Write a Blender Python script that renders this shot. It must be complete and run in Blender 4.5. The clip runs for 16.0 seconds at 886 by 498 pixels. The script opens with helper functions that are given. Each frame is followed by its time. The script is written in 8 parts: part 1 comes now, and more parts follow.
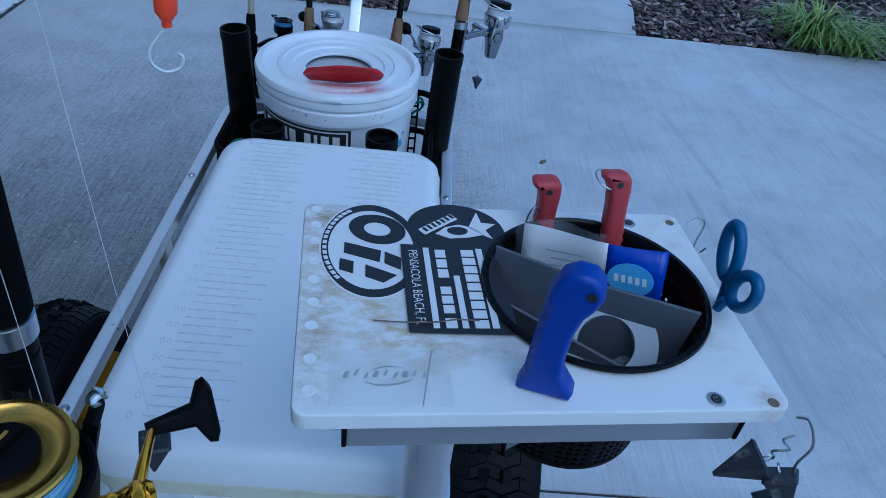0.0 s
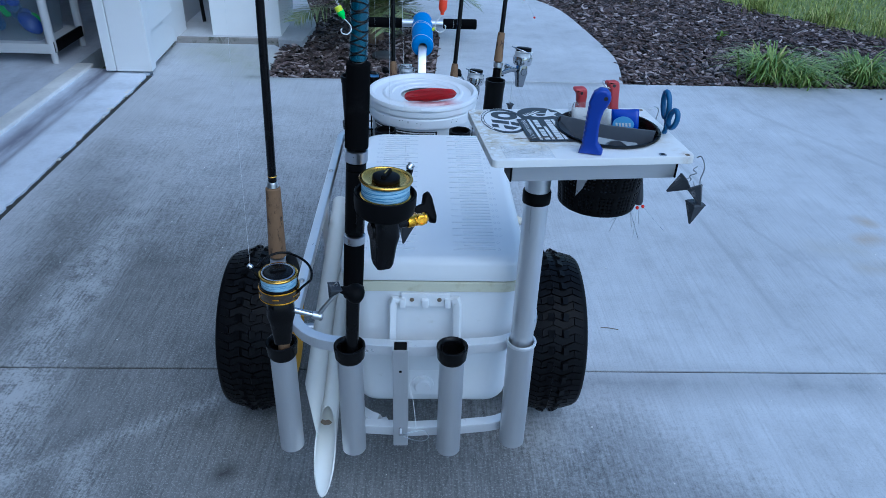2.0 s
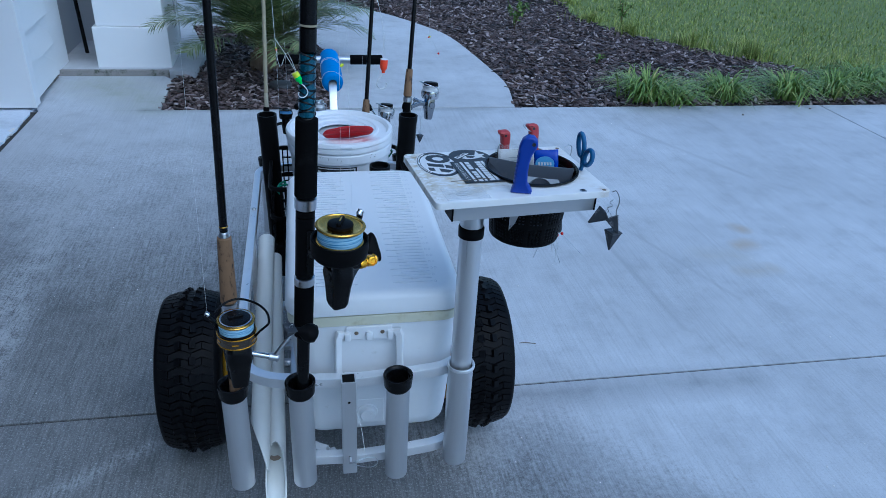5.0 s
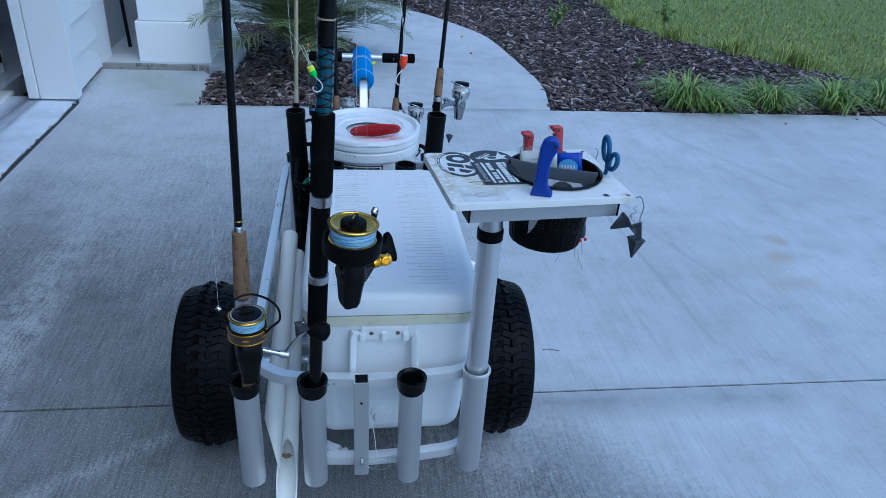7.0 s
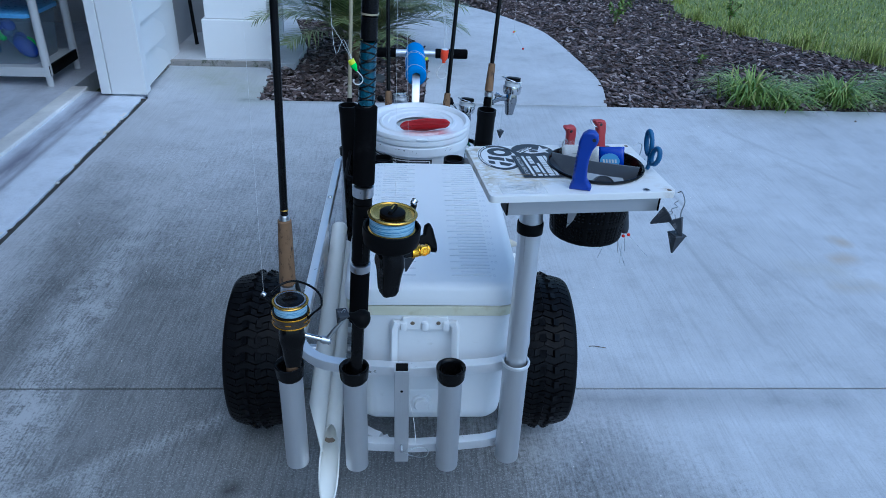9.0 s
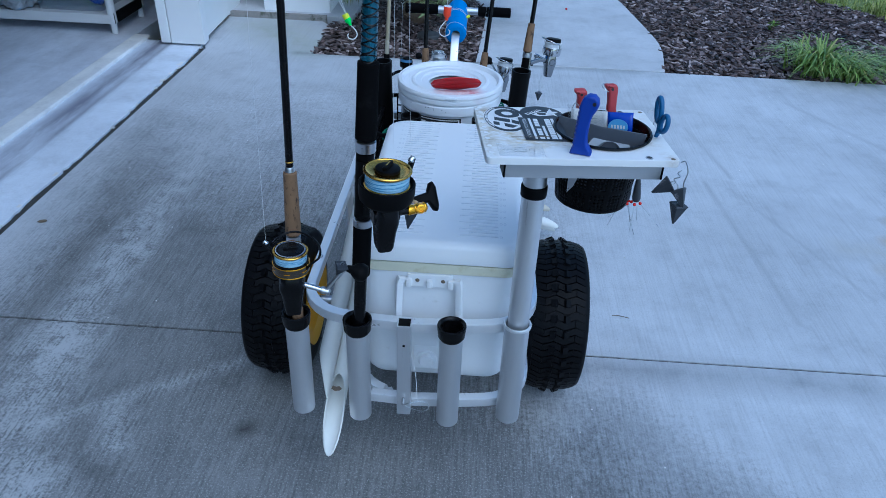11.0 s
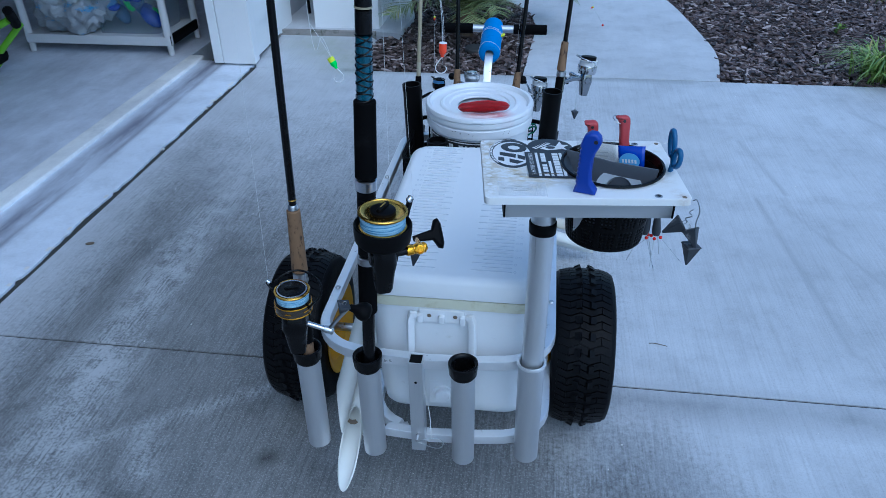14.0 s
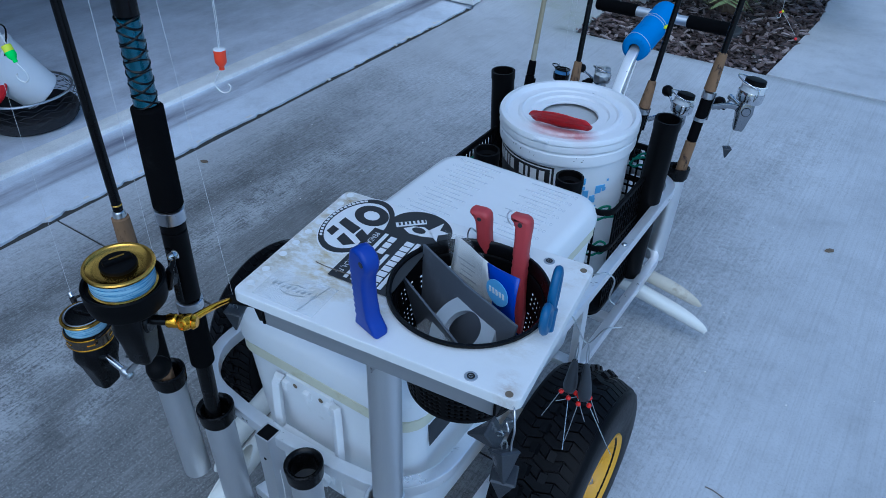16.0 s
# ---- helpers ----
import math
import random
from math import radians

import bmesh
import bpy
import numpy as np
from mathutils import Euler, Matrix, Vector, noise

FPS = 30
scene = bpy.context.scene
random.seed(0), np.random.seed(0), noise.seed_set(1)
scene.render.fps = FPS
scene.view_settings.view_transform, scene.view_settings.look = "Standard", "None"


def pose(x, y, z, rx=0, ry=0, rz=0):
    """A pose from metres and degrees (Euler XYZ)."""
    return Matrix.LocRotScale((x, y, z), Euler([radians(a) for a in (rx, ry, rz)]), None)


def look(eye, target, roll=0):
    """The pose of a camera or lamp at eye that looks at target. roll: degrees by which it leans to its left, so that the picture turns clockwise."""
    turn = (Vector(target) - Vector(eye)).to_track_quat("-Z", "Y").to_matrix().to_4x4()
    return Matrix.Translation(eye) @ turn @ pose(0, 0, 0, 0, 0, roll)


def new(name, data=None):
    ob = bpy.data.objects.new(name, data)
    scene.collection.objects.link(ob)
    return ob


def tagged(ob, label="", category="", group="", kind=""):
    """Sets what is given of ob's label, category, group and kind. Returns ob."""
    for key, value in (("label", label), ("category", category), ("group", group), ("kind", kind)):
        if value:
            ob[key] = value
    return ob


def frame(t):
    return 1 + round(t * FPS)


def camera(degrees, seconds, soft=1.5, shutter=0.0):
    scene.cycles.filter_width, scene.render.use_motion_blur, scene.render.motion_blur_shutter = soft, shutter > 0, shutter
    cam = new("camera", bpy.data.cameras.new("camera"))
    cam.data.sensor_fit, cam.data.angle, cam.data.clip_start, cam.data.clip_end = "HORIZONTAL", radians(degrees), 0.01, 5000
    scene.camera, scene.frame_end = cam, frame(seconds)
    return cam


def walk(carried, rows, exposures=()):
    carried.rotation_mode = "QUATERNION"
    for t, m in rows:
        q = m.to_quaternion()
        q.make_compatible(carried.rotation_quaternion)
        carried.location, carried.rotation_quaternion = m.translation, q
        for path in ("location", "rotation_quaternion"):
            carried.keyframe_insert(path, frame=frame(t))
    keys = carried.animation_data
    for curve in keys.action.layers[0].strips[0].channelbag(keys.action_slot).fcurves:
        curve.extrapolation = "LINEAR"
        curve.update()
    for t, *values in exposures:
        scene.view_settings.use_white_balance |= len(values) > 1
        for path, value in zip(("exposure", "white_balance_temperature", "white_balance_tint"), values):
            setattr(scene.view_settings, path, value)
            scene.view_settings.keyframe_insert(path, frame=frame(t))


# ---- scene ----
cam = camera(63.1, 16.0, soft=0.4)
PATH = [
    (0, (0.1, 0.05, 1.158), (0.201, 1.632, -0.061), 7.2),
    (0.5, (0.074, -0.095, 1.167), (0.197, 1.512, -0.017), 5.7),
    (1, (0.024, -0.313, 1.196), (0.147, 1.335, 0.069), 4.5),
    (1.5, (0.016, -0.494, 1.216), (0.107, 1.192, 0.145), 3.0),
    (2, (-0.055, -0.621, 1.245), (0.008, 1.095, 0.22), 1.8),
    (2.5, (-0.152, -0.66, 1.287), (-0.087, 1.079, 0.303), 1.2),
    (3, (-0.179, -0.673, 1.308), (-0.069, 1.07, 0.333), 1.2),
    (3.5, (-0.166, -0.673, 1.307), (0.046, 1.054, 0.321), 1.8),
    (4, (-0.156, -0.677, 1.309), (0.182, 1.03, 0.323), 2.6),
    (4.2, (-0.161, -0.683, 1.312), (0.215, 1.019, 0.331), 2.8),
    (6.5, (-0.108, -0.654, 1.315), (0.174, 1.074, 0.348), 4.2),
    (7, (-0.112, -0.657, 1.303), (0.15, 1.07, 0.329), 3.7),
    (7.5, (-0.135, -0.672, 1.295), (0.109, 1.049, 0.306), 3.7),
    (8, (-0.138, -0.678, 1.289), (0.08, 1.046, 0.299), 3.5),
    (10.3, (0.009, -0.682, 1.329), (-0.033, 1.059, 0.345), 1.3),
    (10.5, (0.01, -0.688, 1.325), (-0.04, 1.038, 0.315), 1.5),
    (11, (0.022, -0.689, 1.31), (-0.042, 0.989, 0.225), 2.4),
    (11.5, (0.061, -0.67, 1.306), (-0.016, 0.986, 0.186), 1.9),
    (12, (0.066, -0.663, 1.31), (-0.014, 0.98, 0.172), 2.1),
    (12.5, (0.047, -0.662, 1.317), (-0.039, 0.975, 0.172), 2.5),
    (13, (0.045, -0.661, 1.306), (-0.053, 0.98, 0.167), 2.2),
    (13.5, (0.068, -0.655, 1.313), (-0.076, 1.002, 0.204), 0.9),
    (14, (0.116, -0.621, 1.339), (-0.126, 1.049, 0.265), -0.9),
    (14.5, (0.198, -0.48, 1.323), (-0.152, 1.164, 0.239), -1.5),
    (15, (0.287, -0.343, 1.334), (-0.199, 1.238, 0.21), -1.2),
    (15.5, (0.427, -0.19, 1.319), (-0.25, 1.286, 0.152), -0.6),
    (16, (0.516, -0.025, 1.291), (-0.377, 1.303, 0.092), 0.4),
]
walk(cam, [(t, look(eye, target, roll)) for t, eye, target, roll in PATH],
     [(0.0, -0.29, 4495, 0), (0.5, -0.16, 4505, 0), (1.0, -0.04, 4585, 0), (1.5, 0.10, 4815, 0), (2.5, 0.21, 4975, 0), (3.5, 0.21, 4985, 0), (4.0, 0.1, 4915, 0),
      (6.5, 0.06, 4895, 0), (8.0, 0.17, 4965, 0), (11.0, 0.17, 4925, 0), (14.5, 0.17, 4915, 0), (15.0, 0.06, 4860, 0), (16.0, -0.03, 4860, 0)])

import collections

# ---- world and light ----
world = bpy.data.worlds.new("world")
scene.world = world
world.use_nodes = True
wt = world.node_tree
sky = wt.nodes.new("ShaderNodeTexSky")
sky.sky_type = "NISHITA"
sky.sun_disc = False
sky.sun_elevation, sky.sun_rotation = radians(56), radians(150)
sky.air_density, sky.dust_density, sky.ozone_density = 1.0, 1.4, 1.6
wt.nodes["Background"].inputs["Strength"].default_value = 0.15
wt.links.new(sky.outputs["Color"], wt.nodes["Background"].inputs["Color"])

sun = new("sun", bpy.data.lights.new("sun", "SUN"))
sun.data.energy, sun.data.angle, sun.data.color = 0.75, radians(60), (1.0, 0.97, 0.93)
sun.matrix_world = look((2.8, -4, 8.0), (0, 1, 0))


# ---- materials ----
def nodes_of(name):
    m = bpy.data.materials.new(name)
    m.use_nodes = True
    return m, m.node_tree, m.node_tree.nodes["Principled BSDF"]


def put(t, kind, **values):
    n = t.nodes.new(kind)
    for k, v in values.items():
        n.inputs[k.replace("_", " ")].default_value = v
    return n


def ramp(t, source, stops):
    r = t.nodes.new("ShaderNodeValToRGB")
    while len(r.color_ramp.elements) > 1:
        r.color_ramp.elements.remove(r.color_ramp.elements[0])
    r.color_ramp.elements[0].position, r.color_ramp.elements[0].color = stops[0][0], (*stops[0][1], 1)
    for p, c in stops[1:]:
        e = r.color_ramp.elements.new(p)
        e.color = (*c, 1)
    t.links.new(source, r.inputs[0])
    return r.outputs[0]


def mixc(t, fac, a, b, mode="MIX"):
    m = t.nodes.new("ShaderNodeMix")
    m.data_type, m.blend_type = "RGBA", mode
    for idx, v in ((0, fac), (6, a), (7, b)):
        if isinstance(v, bpy.types.NodeSocket):
            t.links.new(v, m.inputs[idx])
        elif idx == 0:
            m.inputs[0].default_value = v
        else:
            m.inputs[idx].default_value = (*v, 1)
    return m.outputs[2]


def calc(t, op, a, b=0.0):
    m = t.nodes.new("ShaderNodeMath")
    m.operation = op
    for i, v in enumerate((a, b)):
        if isinstance(v, bpy.types.NodeSocket):
            t.links.new(v, m.inputs[i])
        else:
            m.inputs[i].default_value = v
    return m.outputs[0]


def grey(v):
    return (v, v, v)


def coords(t, stretch=(1, 1, 1), turn=0.0):
    c = t.nodes.new("ShaderNodeTexCoord")
    mp = t.nodes.new("ShaderNodeMapping")
    mp.inputs["Scale"].default_value = stretch
    mp.inputs["Rotation"].default_value = (0, 0, radians(turn))
    t.links.new(c.outputs["Object"], mp.inputs["Vector"])
    return mp.outputs["Vector"]


def cloud(t, vec, scale, detail=4.0, rough=0.6):
    n = put(t, "ShaderNodeTexNoise", Scale=scale, Detail=detail, Roughness=rough)
    t.links.new(vec, n.inputs["Vector"])
    return n.outputs["Fac"]


def bump(t, bsdf, height, strength, distance):
    b = put(t, "ShaderNodeBump", Strength=strength, Distance=distance)
    t.links.new(height, b.inputs["Height"])
    t.links.new(b.outputs["Normal"], bsdf.inputs["Normal"])


def surface(name, colour, rough=0.5, metal=0.0, vary=0.12, scale=30.0, relief=0.15, dist=0.001, spots=None, spot_at=0.62,
            spot_scale=14.0, stretch=(1, 1, 1), coat=0.0, each=0.0, spec=0.5):
    """A painted, moulded or metal surface: two scales of tone, stains of one colour, and fine relief."""
    m, t, p = nodes_of(name)
    v = coords(t, stretch)
    fine, broad = cloud(t, v, scale * 6, 3), cloud(t, v, scale, 5)
    lo, hi = [tuple(c * k for c in colour) for k in (1 - vary, 1 + vary)]
    col = mixc(t, calc(t, "ADD", calc(t, "MULTIPLY", fine, 0.35), calc(t, "MULTIPLY", broad, 0.65)), lo, hi)
    if spots:
        mask = ramp(t, cloud(t, v, spot_scale, 6, 0.68), [(spot_at, grey(0)), (min(spot_at + 0.12, 1.0), grey(1))])
        col = mixc(t, mask, col, spots)
    if each:
        oi = t.nodes.new("ShaderNodeObjectInfo")
        tone = ramp(t, oi.outputs["Random"], [(0, grey(1 - each)), (1, grey(1))])
        col = mixc(t, 1.0, col, tone, "MULTIPLY")
    t.links.new(col, p.inputs["Base Color"])
    t.links.new(calc(t, "ADD", calc(t, "MULTIPLY", broad, 0.24), rough - 0.12), p.inputs["Roughness"])
    p.inputs["Metallic"].default_value = metal
    p.inputs["Coat Weight"].default_value = coat
    p.inputs["Specular IOR Level"].default_value = spec
    if relief:
        bump(t, p, fine, relief, dist)
    return m


def line_mask(t, x, y, a, b, half):
    """1 on the stretch from a to b on the ground, falling to 0 at half metres from it."""
    dx, dy = b[0] - a[0], b[1] - a[1]
    ll = math.hypot(dx, dy)
    ux, uy = dx / ll, dy / ll
    px, py = calc(t, "SUBTRACT", x, a[0]), calc(t, "SUBTRACT", y, a[1])
    along = calc(t, "ADD", calc(t, "MULTIPLY", px, ux), calc(t, "MULTIPLY", py, uy))
    held = calc(t, "MINIMUM", calc(t, "MAXIMUM", along, 0.0), ll)
    ex = calc(t, "SUBTRACT", px, calc(t, "MULTIPLY", held, ux))
    ey = calc(t, "SUBTRACT", py, calc(t, "MULTIPLY", held, uy))
    d = calc(t, "SQRT", calc(t, "ADD", calc(t, "MULTIPLY", ex, ex), calc(t, "MULTIPLY", ey, ey)))
    return calc(t, "MAXIMUM", calc(t, "SUBTRACT", 1.0, calc(t, "DIVIDE", d, half)), 0.0)


def concrete(name, base, marks=True, brush=1.0, rough=0.72, grime=0.0, bands=()):
    """Broom-finished concrete; marks adds the drive's worn lane with house shade painted in, scuffs and stains, each
    with a broken outline.
    """
    m, t, p = nodes_of(name)
    v = coords(t)
    sep = t.nodes.new("ShaderNodeSeparateXYZ")
    t.links.new(v, sep.inputs[0])
    x, y = sep.outputs[0], sep.outputs[1]
    broad, mid = cloud(t, v, 1.1, 5, 0.62), cloud(t, v, 6.0, 7, 0.72)
    grit, fleck = cloud(t, v, 170.0, 4, 0.75), cloud(t, v, 70.0, 7, 0.8)
    strokes = cloud(t, coords(t, (150, 2.6, 1), 3), 1.0, 4, 0.7)
    nicks = cloud(t, coords(t, (165, 10, 1), 2), 1.0, 5, 0.75)
    grain = cloud(t, v, 150.0, 5, 0.75)
    sweeps = cloud(t, coords(t, (26, 0.7, 1), 3), 1.0, 4, 0.65)
    cool, warm = [tuple(c * k for c in base) for k in (0.84, 1.12)]
    col = mixc(t, ramp(t, broad, [(0.3, grey(0)), (0.7, grey(1))]), cool, warm)
    col = mixc(t, 1.0, col, ramp(t, mid, [(0.3, grey(0.82)), (0.5, grey(1.0)), (0.7, grey(1.08))]), "MULTIPLY")
    col = mixc(t, 0.07 * brush, col, ramp(t, sweeps, [(0.32, grey(0.7)), (0.68, grey(1.2))]), "MULTIPLY")
    col = mixc(t, 0.2 * brush, col, ramp(t, strokes, [(0.36, grey(0.5)), (0.52, grey(1.02)), (0.75, grey(1.18))]), "MULTIPLY")
    col = mixc(t, 0.2 + 0.1 * brush, col, ramp(t, grit, [(0.3, grey(0.5)), (0.5, grey(1.0)), (0.7, grey(1.15))]), "MULTIPLY")
    if grime:
        dirt = ramp(t, calc(t, "ADD", calc(t, "MULTIPLY", cloud(t, coords(t, (4, 1.2, 1), 0), 1.0, 7, 0.7), 0.8), calc(t, "MULTIPLY", fleck, 0.2)), [(0.42, grey(0)), (0.68, grey(1))])
        col = mixc(t, calc(t, "MULTIPLY", dirt, grime), col, (0.2, 0.2, 0.24))
    for a, b, w, s, c in bands:
        col = mixc(t, calc(t, "MULTIPLY", calc(t, "MULTIPLY", line_mask(t, x, y, a, b, w), ramp(t, cloud(t, coords(t, (9, 1.4, 1)), 1.0, 7, 0.7), [(0.3, grey(0.1)), (0.62, grey(1))])), s), col, c)
    if marks:
        # the worn, weathered lane: dirt in the broom grooves, light stone showing between; house shade is painted in
        # too
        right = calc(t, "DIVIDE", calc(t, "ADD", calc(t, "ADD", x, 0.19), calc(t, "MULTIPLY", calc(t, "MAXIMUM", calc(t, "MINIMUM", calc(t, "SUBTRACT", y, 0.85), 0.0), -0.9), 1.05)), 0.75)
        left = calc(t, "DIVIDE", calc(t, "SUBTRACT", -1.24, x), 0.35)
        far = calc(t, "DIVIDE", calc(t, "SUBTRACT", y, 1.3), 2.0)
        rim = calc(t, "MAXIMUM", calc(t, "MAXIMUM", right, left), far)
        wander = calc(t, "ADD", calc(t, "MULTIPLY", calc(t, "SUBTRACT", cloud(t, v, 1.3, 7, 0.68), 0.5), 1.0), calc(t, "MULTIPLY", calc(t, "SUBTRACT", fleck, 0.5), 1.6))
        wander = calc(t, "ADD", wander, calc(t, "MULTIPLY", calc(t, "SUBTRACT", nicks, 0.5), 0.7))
        # one mask carries both the wear and the darkening beside the house
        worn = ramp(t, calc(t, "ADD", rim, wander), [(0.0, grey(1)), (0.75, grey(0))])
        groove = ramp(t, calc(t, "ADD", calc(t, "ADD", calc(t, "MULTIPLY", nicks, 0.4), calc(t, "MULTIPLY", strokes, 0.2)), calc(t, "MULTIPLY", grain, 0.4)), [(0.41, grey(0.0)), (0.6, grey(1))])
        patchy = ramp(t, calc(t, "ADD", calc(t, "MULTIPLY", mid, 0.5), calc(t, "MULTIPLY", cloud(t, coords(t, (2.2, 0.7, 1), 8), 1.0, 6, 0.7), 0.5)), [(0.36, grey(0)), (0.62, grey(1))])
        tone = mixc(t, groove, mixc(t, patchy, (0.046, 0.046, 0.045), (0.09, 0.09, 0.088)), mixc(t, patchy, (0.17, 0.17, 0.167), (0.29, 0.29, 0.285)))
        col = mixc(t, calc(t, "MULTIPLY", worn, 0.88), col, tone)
        stones = ramp(t, cloud(t, v, 210.0, 1, 0.5), [(0.6, grey(0)), (0.66, grey(1))])
        col = mixc(t, calc(t, "MULTIPLY", calc(t, "MULTIPLY", stones, worn), 0.5), col, (0.46, 0.46, 0.46))
        # pale scuffs left by tyres and dragged things
        chalk = ramp(t, calc(t, "ADD", calc(t, "MULTIPLY", cloud(t, v, 130.0, 4, 0.75), 0.42), calc(t, "ADD", calc(t, "MULTIPLY", nicks, 0.28), calc(t, "MULTIPLY", cloud(t, v, 14.0, 6, 0.75), 0.3))), [(0.455, grey(0)), (0.575, grey(1))])
        for a, b, w, s in (((-1.10, 2.35), (-1.08, 1.2), 0.11, 1.3), ((-1.08, 1.3), (-1.06, 0.7), 0.13, 1.5), ((-1.06, 0.75), (-0.98, 0.1), 0.17, 1.3), ((-0.56, 0.72), (-0.97, 0.46), 0.04, 0.8),
                           ((-0.89, 0.28), (-0.88, 0.2), 0.14, 1.4), ((-0.62, 0.05), (-0.36, -0.6), 0.3, 0.5), ((-1.4, 2.7), (-1.0, 3.2), 0.5, 0.5), ((-1.45, 1.7), (-1.42, 0.2), 0.2, 0.7), ((-0.6, 2.9), (-0.5, 1.6), 0.25, 0.6),
                           ((-0.79, 0.5), (-0.76, 0.42), 0.07, 1.1), ((-0.92, 0.33), (-0.9, 0.3), 0.06, 1.1), ((-0.3, 2.6), (-0.3, 1.9), 0.2, 0.5), ((-1.0, 0.15), (-0.8, -0.3), 0.18, 0.45)):
            col = mixc(t, calc(t, "MINIMUM", calc(t, "MULTIPLY", calc(t, "MULTIPLY", line_mask(t, x, y, a, b, w), chalk), s), 0.8), col, (0.5, 0.51, 0.52))
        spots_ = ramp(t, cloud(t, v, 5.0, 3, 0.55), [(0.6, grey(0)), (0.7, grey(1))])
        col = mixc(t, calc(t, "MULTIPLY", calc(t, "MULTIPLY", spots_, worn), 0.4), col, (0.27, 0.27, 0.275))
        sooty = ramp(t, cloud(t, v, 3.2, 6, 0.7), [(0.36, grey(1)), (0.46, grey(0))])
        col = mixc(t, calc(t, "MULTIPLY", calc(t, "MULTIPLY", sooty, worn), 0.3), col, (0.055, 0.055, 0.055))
        dark, rust = (0.14, 0.145, 0.16), (0.42, 0.27, 0.1)
        blot = ramp(t, mid, [(0.34, grey(0.15)), (0.6, grey(1))])
        for a, b, w, s, c in (((0.96, 1.95), (1.02, 1.05), 0.018, 0.3, dark), ((1.05, 1.9), (1.3, 1.2), 0.014, 0.22, dark), ((1.6, 2.9), (1.95, 2.2), 0.025, 0.25, dark), ((1.0, 2.5), (1.08, 2.0), 0.02, 0.25, dark),
                              ((1.585, 1.71), (1.6, 1.69), 0.05, 0.8, rust), ((1.52, 1.56), (1.56, 1.57), 0.06, 0.7, rust), ((1.42, 1.37), (1.54, 1.38), 0.06, 0.45, (0.38, 0.29, 0.14)),
                              ((1.33, 1.5), (1.46, 1.48), 0.09, 0.3, (0.38, 0.33, 0.2)), ((-1.3, 3.75), (-0.95, 3.4), 0.3, 0.6, (0.27, 0.29, 0.17)), ((-1.0, 3.28), (0.9, 3.26), 0.05, 0.5, (0.12, 0.13, 0.11)),
                              ((-0.485, 0.49), (-0.47, 0.5), 0.04, 1.0, (0.05, 0.05, 0.05)), ((-1.13, 0.13), (-1.08, 0.1), 0.05, 0.9, (0.07, 0.07, 0.07)), ((0.25, 0.8), (1.1, 0.79), 0.09, 0.55, dark), ((0.42, 0.6), (0.6, 0.35), 0.16, 0.35, dark)):
            col = mixc(t, calc(t, "MULTIPLY", calc(t, "MULTIPLY", line_mask(t, x, y, a, b, w), blot), s), col, c)
    specks = ramp(t, cloud(t, v, 80.0, 2, 0.5), [(0.73, grey(0)), (0.77, grey(1))])
    col = mixc(t, calc(t, "MULTIPLY", specks, 0.5), col, (0.62, 0.62, 0.62))
    grains = ramp(t, cloud(t, v, 300.0, 1, 0.5), [(0.66, grey(0)), (0.71, grey(1))])
    col = mixc(t, calc(t, "MULTIPLY", grains, 0.35 * brush), col, (0.5, 0.5, 0.5))
    pits = ramp(t, cloud(t, v, 340.0, 1, 0.5), [(0.26, grey(1)), (0.33, grey(0))])
    col = mixc(t, calc(t, "MULTIPLY", pits, 0.2 * brush), col, (0.07, 0.07, 0.07))
    t.links.new(col, p.inputs["Base Color"])
    t.links.new(calc(t, "ADD", calc(t, "MULTIPLY", mid, 0.25), rough - 0.14), p.inputs["Roughness"])
    bump(t, p, calc(t, "ADD", calc(t, "MULTIPLY", strokes, 0.9 * brush), grit), 0.22, 0.002)
    return m


